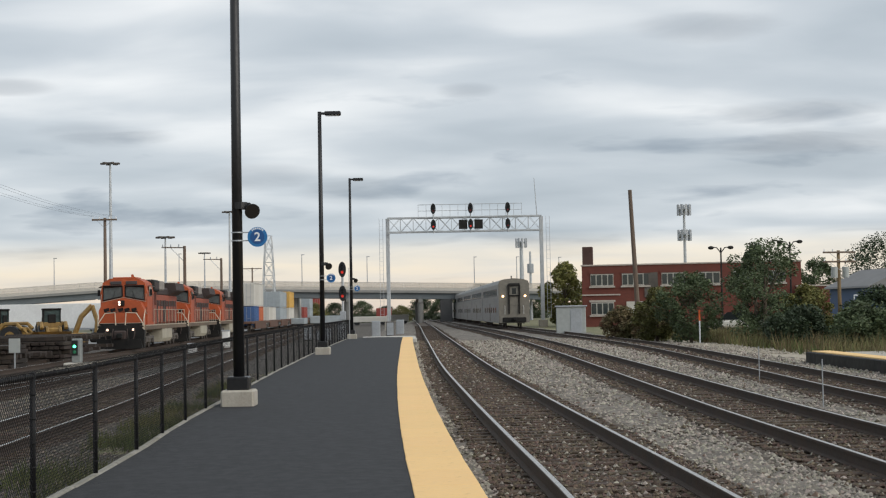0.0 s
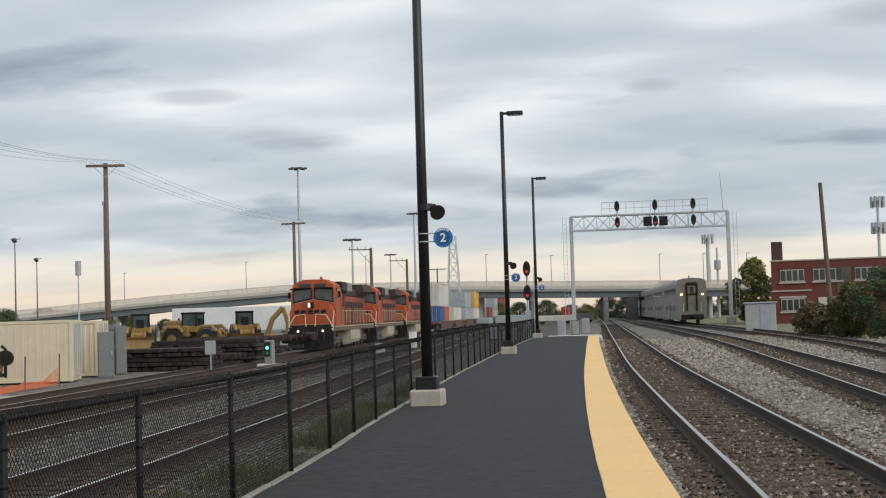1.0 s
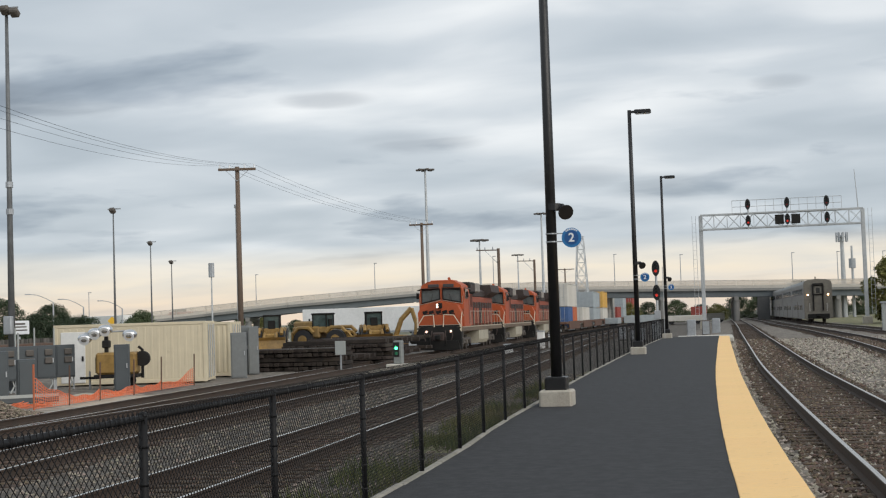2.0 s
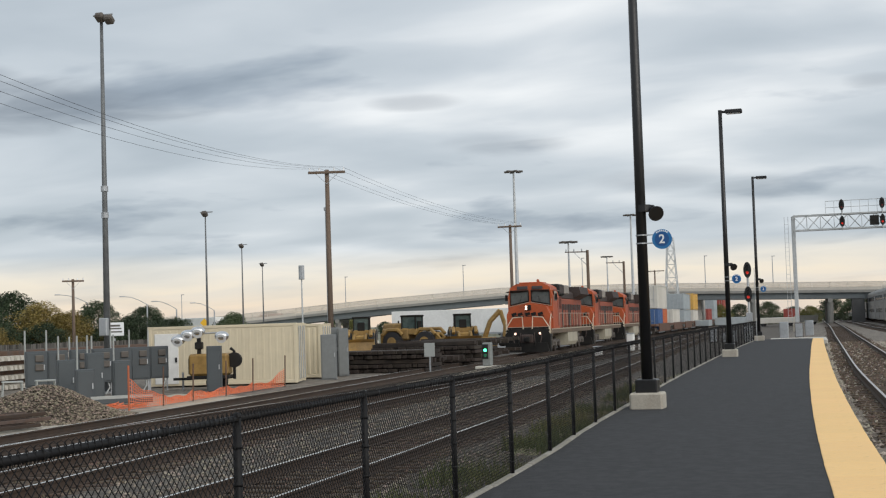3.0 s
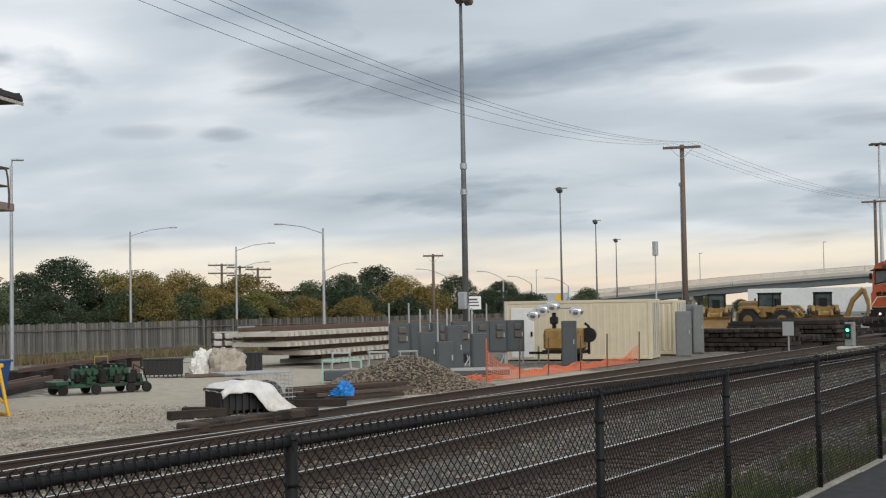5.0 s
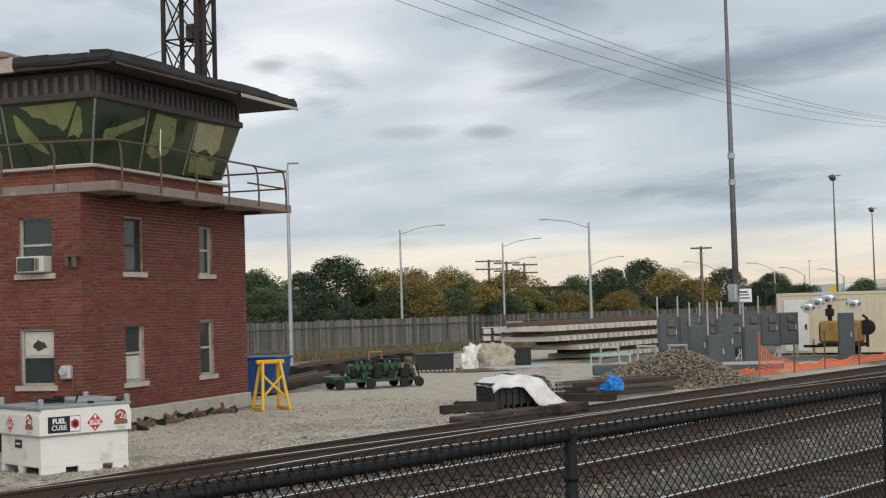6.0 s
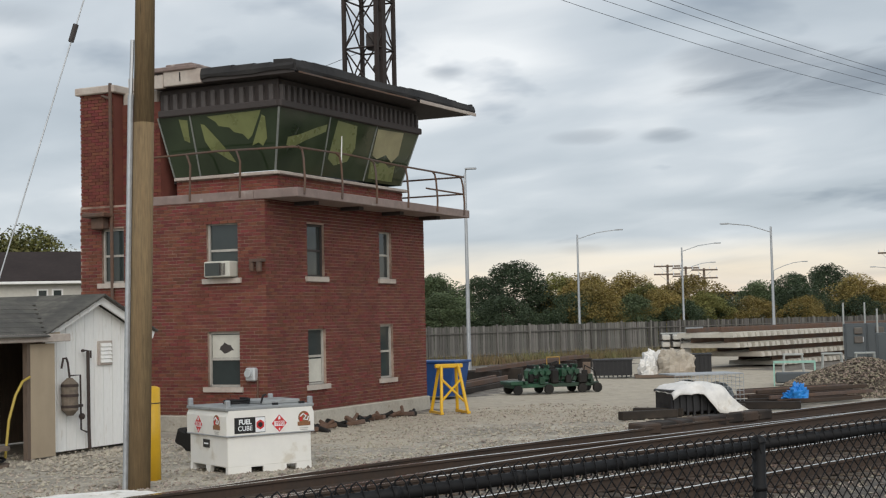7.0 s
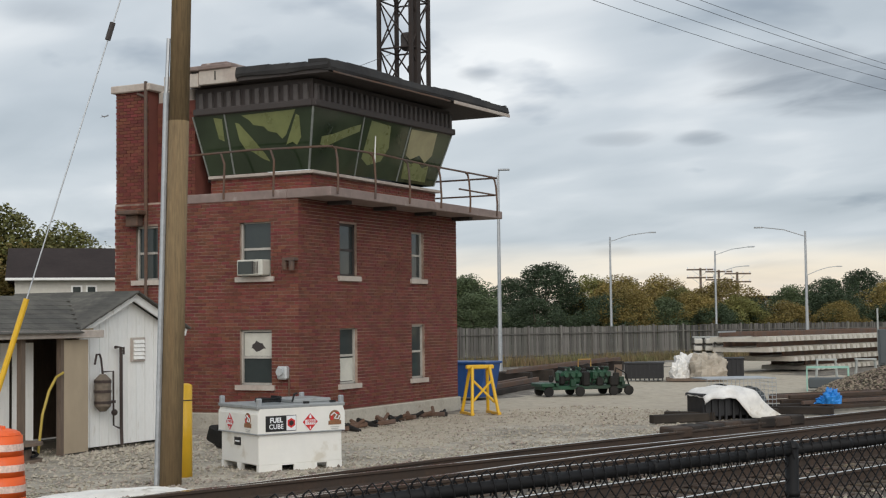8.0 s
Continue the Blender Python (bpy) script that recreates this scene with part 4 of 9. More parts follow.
    for i in range(28):
        part("frieze_slat", slat, None, frieze, at=pose(0.42 + 0.232 * i, -0.28, 7.2))
    for i in range(12):
        part("frieze_slat", slat, None, frieze, at=pose(0.30, -0.1 + 0.25 * i, 7.2, 0, 0, 90))
    # flat roof with a sagging tarred edge
    roof = part("roof", Shape().box((4.48, 1.05, 7.52), (8.9, 3.8, 0.1)), BROWN_TRIM, top, at=pose(0, 0, 0.06, 0, -0.95, 0))
    k = random.Random(8)

    def edge(way, lo, hi, step, thick):
        """Tarred felt curling over the eave, in short uneven runs."""
        sh, q = Shape(), lo
        drop = 0.0
        while q < hi - 0.01:
            w = min(step * k.uniform(0.7, 1.3), hi - q)
            nxt = k.uniform(-0.035, 0.03)
            up, dn = 7.76 + 0.03 * math.sin(q * 1.3), 7.76 - thick
            prof = lambda d: [(0.0, dn - d), (-0.05, dn - 0.01 - d), (-0.07, dn + 0.06), (-0.03, up - 0.03), (0.06, up), (0.5, up + 0.02), (0.5, dn + 0.08)]
            vs = [way(t, o, z) for t, d in ((q, drop), (q + w, nxt)) for o, z in prof(d)]
            sh.add(vs, [(i, (i + 1) % 7, 7 + (i + 1) % 7, 7 + i) for i in range(7)] + [tuple(range(7))[::-1], tuple(range(7, 14))])
            q, drop = q + w, nxt
        return sh

    part("tarred_edge", edge(lambda t, o, z: (t, -0.86 + o, z), 0.0, 8.95, 0.55, 0.25), TAR, roof, "black tarred roof edge")
    part("tarred_edge", edge(lambda t, o, z: (0.04 + o, t, z), -0.86, 1.5, 0.5, 0.20), TAR, roof)
    part("roof_felt", Shape().box((4.6, 1.1, 7.74), (8.2, 3.6, 0.06)), TAR, roof)
    part("end_fascia", Shape().box((8.93, 1.0, 7.64), (0.08, 3.7, 0.24), ch=0.012), TAR, roof)
    part("bare_board", Shape().box((7.3, -0.945, 7.47), (3.25, 0.03, 0.085), ch=0.008), STONE_SILL, roof, "bare pale board along the eave")
    part("drip_strip", Shape().box((2.8, -0.925, 7.475), (5.4, 0.02, 0.035)), RUSTY, roof)
    part("parapet_board", Shape().box((0.06, 2.0, 7.62), (0.12, 1.0, 0.32), ch=0.012), STONE_SILL, roof, "chipped white parapet board")
    part("parapet_board", Shape().box((0.05, 2.98, 7.58), (0.12, 0.94, 0.30), ch=0.012), STONE_SILL, roof)
    part("parapet_cap", Shape().box((0.3, 2.35, 7.83), (0.7, 1.5, 0.10), ch=0.02).box((0.4, 2.2, 7.92), (0.5, 0.7, 0.08), ch=0.02), TAN_LEDGE, roof)
    part("tar_smear", Shape().box((-0.004, 2.62, 7.63), (0.006, 0.12, 0.22), rx=6).box((-0.004, 2.05, 7.64), (0.006, 0.03, 0.2)), TAR, roof)
    # pipe railing with bent posts
    rail = part("railing", Shape().path([(0.05, 2.9, 6.0), (0.03, 1.2, 6.02), (0.05, -0.72, 5.98), (2.4, -0.74, 6.02), (4.6, -0.72, 5.99), (L + 0.95, -0.74, 6.0), (L + 0.95, 1.6, 6.0)], 0.024).path([(L - 1.2, -0.72, 5.55), (L + 0.95, -0.72, 5.55), (L + 0.95, 1.6, 5.55)], 0.022), RUSTY, top, "rusty pipe railing")
    for i in range(6):
        x = 0.3 + i * 1.58
        part("rail_post", Shape().path([(x - 0.1, -0.87, 4.98), (x - 0.06, -0.86, 5.3), (x, -0.8, 5.75), (x + 0.01, -0.76, 5.93), (x - 0.12, -0.74, 6.0)], 0.024), RUSTY, rail)
    for y in (0.6, 1.9):
        part("rail_post", Shape().path([(-0.04, y, 4.98), (0.0, y, 5.75), (0.04, y + 0.12, 6.0)], 0.024), RUSTY, rail)
    part("whip_aerial", Shape().tube((1.95, -0.76, 5.8), (2.0, -0.76, 6.4), 0.018, 0.012), WHITE, top)
    # meter box, lamp bracket and conduit on the corner
    part("meter_box", Shape().box((-0.1, 0.33, 1.22), (0.16, 0.24, 0.28), ch=0.03).tube((-0.18, 0.35, 1.24), (-0.24, 0.35, 1.24), 0.08, n=12), SILVER, top)
    part("conduit", Shape().tube((-0.05, 0.22, 0.2), (-0.05, 0.22, 1.15), 0.02), RUSTY, top)
    part("bell_bracket", Shape().box((-0.1, 0.14, 3.62), (0.18, 0.3, 0.06)).tube((-0.14, 0.08, 3.6), (-0.14, 0.08, 3.38), 0.06, n=8).tube((-0.14, 0.26, 3.6), (-0.14, 0.26, 3.4), 0.05, n=8), RUSTY, top)
    # radio mast on the roof
    MAST_BROWN = mat("mast_brown", (0.030, 0.021, 0.018), 0.8, grain=0.3, scale=6)
    mast = part("radio_mast", Shape().box((6.1, 0.75, 7.86), (1.2, 1.2, 0.08)), MAST_BROWN, top, "brown steel lattice radio mast")
    w = 0.46
    corners = [(6.1 - w, 0.75 - w), (6.1 + w, 0.75 - w), (6.1 + w, 0.75 + w), (6.1 - w, 0.75 + w)]
    for a, b in corners:
        part("mast_leg", Shape().box((a, b, 11.8), (0.09, 0.09, 8.0)), MAST_BROWN, mast)
    for i in range(4):
        (a, b), (c, d) = corners[i], corners[(i + 1) % 4]
        for lv in range(6):
            z = 7.9 + lv * 1.25
            part("brace", Shape().tube((a, b, z), (c, d, z + 1.25), 0.022, n=5), MAST_BROWN, mast)
            part("brace", Shape().tube((c, d, z), (a, b, z + 1.25), 0.022, n=5), MAST_BROWN, mast)
            part("brace", Shape().tube((a, b, z + 1.25), (c, d, z + 1.25), 0.025, n=5), MAST_BROWN, mast)
    part("cable_tray", Shape().box((5.98, 0.3, 11.8), (0.2, 0.1, 8.0)).box((6.3, 0.6, 11.8), (0.14, 0.1, 8.0)), MAST_BROWN, mast)
    part("junction_box", Shape().box((5.8, 0.5, 9.3), (0.26, 0.26, 0.45), ch=0.05).ball((5.7, 0.35, 8.6), 0.08), BROWN_TRIM, mast)
    part("stay_wire", Shape().tube((5.6, 0.8, 9.0), (2.6, 1.4, 7.8), 0.008, n=4), BLACK_STEEL, mast)


tower()
SHED_WHITE = mat("peeling_white_paint", (0.86, 0.86, 0.84), 0.8, grain=0.06, scale=6, second=(0.82, 0.81, 0.78), spots=(0.70, 0.67, 0.62), stretch=(3, 3, 0.6))
SHINGLE = mat("grey_shingle", (0.072, 0.069, 0.062), 0.95, grain=0.3, scale=9, second=(0.10, 0.095, 0.082), each=0.25)
TAN_BOARD = mat("tan_plywood", (0.42, 0.34, 0.24), 0.85, grain=0.12, scale=3, second=(0.36, 0.29, 0.21), stretch=(1, 1, 0.4))
SAFETY_YELLOW = mat("safety_yellow", (0.72, 0.43, 0.02), 0.45, grain=0.08, scale=6, second=(0.64, 0.37, 0.02))


def shed():
    """A white board shed: gable end towards the tracks, open lean-to bay beside it."""
    top = thing("tool_shed", pose(-23.93, 11.52, GROUND, 0, 0, 112.33), "white weathered board shed with a dark shingle roof", "shed")
    w, d, e, r = 2.6, 2.6, 2.25, 2.82
    # local x: along the tracks (gable wall), y: away from the tracks
    for i in range(10):
        x = 0.02 + i * w / 10
        c = x + w / 20
        h = e + (r - e) * (1 - abs(c - w / 2) / (w / 2))
        s = Shape()
        hl, hr = [e + (r - e) * (1 - abs(q - w / 2) / (w / 2)) for q in (x, x + w / 10 - 0.012)]
        s.add([(x, 0, 0.05), (x + w / 10 - 0.012, 0, 0.05), (x + w / 10 - 0.012, 0, hr - 0.06), (x, 0, hl - 0.06), (x, 0.03, 0.05), (x + w / 10 - 0.012, 0.03, 0.05), (x + w / 10 - 0.012, 0.03, hr - 0.06), (x, 0.03, hl - 0.06)],
              [(0, 1, 2, 3), (7, 6, 5, 4), (0, 4, 5, 1), (1, 5, 6, 2), (2, 6, 7, 3), (3, 7, 4, 0)])
        part("wall_board", s, SHED_WHITE, top)
    part("inner_wall", Shape().box((w / 2, 0.06, 1.1), (w - 0.05, 0.04, 2.1)), OLD_WOOD, top)
    part("inner_wall", Shape().box((w, d / 2, 1.15), (0.06, d - 0.1, 2.25)), OLD_WOOD, top)
    part("inner_wall", Shape().box((w / 2 - 1.2, d, 1.15), (w + 2.4, 0.06, 2.25)), OLD_WOOD, top)
    for i in range(8):
        part("side_board", Shape().box((w + 0.045, 0.16 + i * 0.325, 1.15), (0.03, 0.31, 2.2)), SHED_WHITE, top)
    roof = part("roof", Shape().box((w / 2, d / 2 + 0.1, e - 0.02), (w - 0.1, d - 0.2, 0.05)), SHED_WHITE, top)
    a = math.degrees(math.atan2(r - e, w / 2))
    sl = math.hypot(r - e, w / 2) + 0.3
    for sgn in (-1, 1):
        for k in range(6):
            q = (k + 0.5) / 6 * sl
            part("shingle_course", Shape().box((0, 0, 0), (sl / 6 + 0.03, d + 0.5, 0.03)), SHINGLE, roof, at=pose(w / 2 + sgn * q * math.cos(radians(a)), d / 2 - 0.05, r + 0.07 - q * math.sin(radians(a)), 0, sgn * (a + 2), 0))
        part("rake_board", Shape().box((0, 0, 0), (sl + 0.02, 0.05, 0.15), ch=0.01), SHED_WHITE, roof, at=pose(w / 2 + sgn * sl / 2 * math.cos(radians(a)), -0.17, r - 0.02 - sl / 2 * math.sin(radians(a)), 0, sgn * a, 0))
    # lean-to bay at the side away from the tower, open towards the tracks
    lean = part("lean_to", Shape().box((-1.3, 1.3, 2.12), (2.9, 3.0, 0.06), ry=-3), TAN_BOARD, top)
    for side in (1, -1):
        for k in range(8):
            end = w / 2 - (r + 0.1 - 2.19 - 0.083 * k) * (w / 2) / (r - e)
            part("shingle_course", Shape().box(((end - 5.0) / 2, 1.3 - side * (1.62 - 0.21 * k), 2.19 + 0.083 * k), (end + 5.0, 0.26, 0.022), rx=side * 20.5), SHINGLE, lean)
    part("eave_board", Shape().box((-1.3, -0.34, 2.12), (3.1, 0.05, 0.14), ch=0.01), STONE_SILL, lean)
    part("plywood_panel", Shape().box((-0.32, -0.2, 1.02), (0.62, 0.03, 2.0)), TAN_BOARD, lean)
    for x in (-0.66, -1.62):
        part("lean_post", Shape().box((x, -0.16, 1.05), (0.1, 0.1, 2.1)), OLD_WOOD, lean)
    for i in range(6):
        part("back_board", Shape().box((-0.75 - 0.17 * i, 0.5 + 0.12 * i, 1.0), (0.16, 0.03, 1.95), rz=-30), SHED_WHITE if i < 4 else OLD_WOOD, lean)
    # small vent window, iron pipework and a cylinder on the gable
    vent = part("vent_window", Shape().box((1.60, -0.02, 1.80), (0.40, 0.05, 0.46), ch=0.01), STONE_SILL, top)
    for i in range(5):
        part("vent_slat", Shape().box((1.60, -0.05, 1.65 + 0.075 * i), (0.31, 0.02, 0.07), rx=-20), SHED_WHITE, vent)
    tank = part("valve_cylinder", Shape().tube((0.42, -0.18, 0.80), (0.42, -0.18, 1.28), 0.15, n=14).tube((0.42, -0.18, 1.28), (0.42, -0.18, 1.38), 0.15, 0.05, 14).tube((0.42, -0.18, 0.70), (0.42, -0.18, 0.80), 0.06, 0.15, 14), mat("dirty_iron", (0.20, 0.165, 0.13), 0.8, grain=0.4, scale=9, second=(0.10, 0.075, 0.055), spots=(0.05, 0.038, 0.03)), top, "rust-streaked iron cylinder")
    for z in (0.84, 1.04, 1.22):
        part("band", Shape().tube((0.42, -0.18, z), (0.42, -0.18, z + 0.05), 0.158, n=14), LOCO_BROWN, tank)
    part("pipe_run", Shape().path([(0.42, -0.18, 1.38), (0.42, -0.14, 1.66), (0.38, -0.14, 1.74), (0.30, -0.14, 1.74), (0.25, -0.14, 1.56)], 0.02).path([(0.44, -0.16, 1.42), (0.78, -0.12, 1.42), (0.79, -0.12, 0.42), (0.95, -0.12, 0.36)], 0.017), LOCO_BROWN, top)
    part("valve", Shape().box((0.70, -0.14, 0.86), (0.16, 0.08, 0.05)).ball((0.79, -0.14, 0.66), 0.06, 8, 6), LOCO_BROWN, top)
    part("stand_pipe", Shape().path([(0.86, -0.1, 1.86), (1.02, -0.1, 1.86), (1.03, -0.1, 0.35), (1.0, -0.14, 0.05)], 0.032).tube((1.10, -0.1, 1.72), (1.10, -0.1, 1.86), 0.018), LOCO_BROWN, top)
    part("hose", Shape().path([(-0.7, -0.26, 1.45), (-0.9, -0.28, 1.38), (-1.1, -0.3, 1.15), (-1.28, -0.32, 0.75), (-1.36, -0.3, 0.1)], 0.024), mat("yellow_hose", (0.45, 0.33, 0.06), 0.6), top)
    return top


shed()


def lime_spill():
    k = random.Random(71)
    s, n, m = Shape(), 26, 5
    rad = [1 + k.uniform(-0.22, 0.22) for _ in range(n)]
    vs = [(1.05 * (i / m) * rad[j] * math.cos(2 * math.pi * j / n), 0.5 * (i / m) * rad[j] * math.sin(2 * math.pi * j / n), 0.055 * (1 - (i / m) ** 2) + (k.uniform(0, 0.02) if i < m else -0.02)) for i in range(m + 1) for j in range(n)]
    s.add(vs, [(i * n + j, i * n + (j + 1) % n, (i + 1) * n + (j + 1) % n, (i + 1) * n + j) for i in range(m) for j in range(n)])
    tagged(part("lime_spill", s, LIME, at=pose(-17.55, 8.95, GROUND + 0.012, 0, 0, 72)), "patch of spilled white lime on the gravel", "gravel", kind="stuff")


lime_spill()


def reel(x, y, label):
    top = thing("cable_reel", pose(x, y, GROUND, 0, 0, 20), label, "cable reel")
    part("drum", Shape().tube((0, 0, 0.05), (0, 0, 0.28), 0.24, n=14), OLD_WOOD, top)
    part("flange", Shape().tube((0, 0, 0.28), (0, 0, 0.33), 0.42, n=18), OLD_WOOD, top)
    part("flange", Shape().tube((0, 0, 0.0), (0, 0, 0.05), 0.42, n=18), OLD_WOOD, top)
    c = Shape()
    for i in range(16):
        q, p = 0.39 * i, 0.39 * (i + 1)
        c.tube((0.33 * math.cos(q), 0.33 * math.sin(q), 0.1 + 0.01 * i), (0.33 * math.cos(p), 0.33 * math.sin(p), 0.11 + 0.01 * i), 0.025, n=6)
    part("cable", c, BLACK_VINYL, top)


reel(-22.9, 9.9, "wooden cable reel with black cable beside the shed")
DECAL_RED = mat("decal_red", (0.55, 0.03, 0.03), 0.5, grain=0.05)
DECAL_BLACK = mat("decal_black", (0.015, 0.015, 0.015), 0.5, grain=0.1)
DECAL_BROWN = mat("decal_brown", (0.24, 0.11, 0.05), 0.6, grain=0.3, scale=40)


def fuel_tank():
    """A square white fuel tank on fork pockets, corner towards the camera."""
    top = thing("fuel_tank", pose(-18.47, 11.80, GROUND, 0, 0, 84), "white square portable fuel tank with red hazard diamonds", "fuel tank")
    # local x runs along the face with most writing, y along the other face
    w, d = 1.68, 1.5
    top.scale = (0.88, 0.88, 0.89)
    TANK = mat("tank_white", (0.80, 0.79, 0.75), 0.5, grain=0.05, scale=3, second=(0.74, 0.72, 0.66), spots=(0.64, 0.60, 0.52))
    part("lower_tank", Shape().box((w / 2, d / 2, 0.385), (w - 0.02, d - 0.02, 0.53), ch=0.015), TANK, top)
    part("skirt", Shape().prism([(0.01, 0.0), (0.46, 0.0), (0.46, 0.11), (0.70, 0.11), (0.70, 0.0), (1.16, 0.0), (1.16, 0.11), (1.36, 0.11), (1.36, 0.0), (w - 0.01, 0.0), (w - 0.01, 0.13), (0.01, 0.13)], "y", 0.012, 0.05), TANK, top)
    part("skirt", Shape().prism([(0.01, 0.0), (w - 0.01, 0.0), (w - 0.01, 0.13), (0.01, 0.13)], "y", d - 0.05, d - 0.012), TANK, top)
    for y in (0.06, 0.78, d - 0.05):
        part("foot", Shape().prism([(y - 0.045, 0), (y + 0.045, 0), (y + 0.10, 0.13), (y - 0.10, 0.13)] if 0.1 < y < 1.1 else [(y - 0.045, 0), (y + 0.045, 0), (y + 0.045, 0.13), (y - 0.045, 0.13)], "x", 0.012, 0.09), TANK, top)
    part("upper_tank", Shape().prism([(-0.03, 0.66), (w + 0.03, 0.66), (w + 0.03, 0.99), (w - 0.015, 1.09), (0.015, 1.09), (-0.03, 0.99)], "y", -0.03, d + 0.03), TANK, top)
    part("seam", Shape().box((w / 2, d / 2, 0.655), (w + 0.075, d + 0.075, 0.022), ch=0.005), GALV, top)
    LID = mat("lid_grey", (0.34, 0.355, 0.36), 0.55, 0.2, grain=0.14, scale=6, second=(0.26, 0.275, 0.28), spots=(0.20, 0.19, 0.17))
    lid = part("lid", Shape().box((w / 2, d / 2, 1.115), (w + 0.07, d + 0.07, 0.06), ch=0.012), LID, top, "grey steel lid with a hatch")
    part("hatch", Shape().box((w * 0.74, d * 0.5, 1.18), (0.78, 0.85, 0.07), ch=0.015), LID, lid)
    part("hinge", Shape().box((w * 0.9, 0.06, 1.16), (0.1, 0.05, 0.05)).box((w * 0.58, 0.06, 1.16), (0.1, 0.05, 0.05)), BLACK_STEEL, lid)
    part("hose_coil", Shape().path([(w * 0.28 + (0.24 + 0.03 * math.sin(i)) * math.cos(0.5 * i), d * 0.36 + 0.24 * math.sin(0.5 * i), 1.175 + 0.003 * i) for i in range(28)], 0.022), BLACK_VINYL, lid)
    part("nozzle", Shape().path([(0.85, 0.35, 1.17), (0.88, 0.33, 1.3), (0.94, 0.33, 1.32)], 0.02), BLACK_STEEL, lid)
    for x, y in ((0.02, 0.02), (w - 0.02, 0.02), (0.02, d - 0.02), (w - 0.02, d - 0.02)):
        part("lifting_lug", Shape().box((x, y, 1.17), (0.085, 0.085, 0.2), ch=0.015), GALV, top)

    def diamond(at):
        dia = part("hazard_diamond", Shape().box((0, 0, 0), (0.235, 0.003, 0.235), ry=45), SIGN_WHITE, top, at=at)
        part("red_field", Shape().box((0, -0.003, 0), (0.215, 0.003, 0.215), ry=45), DECAL_RED, dia)
        part("diamond_panel", Shape().box((0, -0.006, -0.005), (0.20, 0.003, 0.085)), SIGN_WHITE, dia)
        part("flame_mark", Shape().prism([(-0.025, 0.065), (0.025, 0.065), (0.02, 0.1), (0.0, 0.135), (-0.018, 0.1)], "y", -0.008, -0.005), SIGN_WHITE, dia)
        text("1993", 0.088, DECAL_RED, dia, pose(0, -0.009, -0.005, 90, 0, 0), extrude=0.001, thick=0.002)
        part("class_mark", Shape().box((0, -0.007, -0.10), (0.02, 0.003, 0.04)), SIGN_WHITE, dia)

    def round_decal(at):
        dec = part("round_decal", Shape().tube((0, 0, 0.03), (0, -0.004, 0.03), 0.115, n=18).box((0, -0.004, -0.075), (0.26, 0.004, 0.07)), DECAL_BROWN, top, at=at)
        part("decal_swirl", Shape().path([(-0.08, -0.006, 0.05), (-0.02, -0.006, 0.10), (0.04, -0.006, 0.06), (-0.01, -0.006, 0.0), (0.07, -0.006, -0.01), (0.09, -0.006, 0.05)], 0.014, n=4), SIGN_WHITE, dec)
        part("decal_mark", Shape().box((-0.06, -0.006, 0.02), (0.05, 0.004, 0.1)).box((0.05, -0.006, 0.09), (0.07, 0.004, 0.03)), DECAL_RED, dec)
        part("small_print", Shape().box((0, -0.002, -0.15), (0.18, 0.003, 0.014)).box((0, -0.002, -0.18), (0.15, 0.003, 0.014)).box((0, -0.002, -0.21), (0.17, 0.003, 0.014)), CABINET_TEXT, dec)

    CABINET_TEXT = mat("print_grey", (0.45, 0.45, 0.43), 0.6)
    face = lambda u, z: pose(u, -0.034, z)
    flank = lambda u, z: pose(-0.034, u, z, 0, 0, -90)
    diamond(face(1.0, 0.83))
    diamond(flank(1.05, 0.83))
    round_decal(face(1.50, 0.87))
    round_decal(flank(0.34, 0.87))
    plate = part("name_plate", Shape().box((0, 0, 0), (0.60, 0.004, 0.27)), DECAL_BLACK, top, at=pose(0.42, -0.034, 0.83))
    part("plate_panel", Shape().box((0.20, -0.003, 0), (0.185, 0.004, 0.25)), SIGN_WHITE, plate)
    part("plate_mark", Shape().tube((0.20, -0.005, 0), (0.20, -0.009, 0), 0.085, n=6), DECAL_RED, plate)
    part("plate_mark", Shape().tube((0.20, -0.009, 0), (0.20, -0.012, 0), 0.05, n=6), DECAL_BLACK, plate)
    text("FUEL", 0.115, SIGN_WHITE, plate, pose(-0.095, -0.006, 0.055, 90, 0, 0), extrude=0.001, thick=0.004)
    text("CUBE", 0.115, SIGN_WHITE, plate, pose(-0.095, -0.006, -0.055, 90, 0, 0), extrude=0.001, thick=0.001)
    low = part("small_plate", Shape().box((0, 0, 0), (0.25, 0.006, 0.14)), DECAL_BLACK, top, at=pose(0.002, 0.82, 0.50, 0, 0, -90))
    part("plate_bar", Shape().box((0, -0.005, 0), (0.17, 0.003, 0.025)), SIGN_WHITE, low)


fuel_tank()


def bollard():
    top = thing("bollard", (-18.80, 10.71, GROUND), "yellow steel bollard beside the wooden pole", "bollard")
    part("sleeve", Shape().tube((0, 0, -0.05), (0, 0, 1.36), 0.115, n=18), SAFETY_YELLOW, top, smooth=True)
    part("cap", Shape().ball((0, 0, 1.36), (0.115, 0.115, 0.04), 18, 4, top=True), SAFETY_YELLOW, top, smooth=True)
    part("groove", Shape().tube((0, 0, 1.14), (0, 0, 1.155), 0.118, n=18), BROWN_TRIM, top)


bollard()


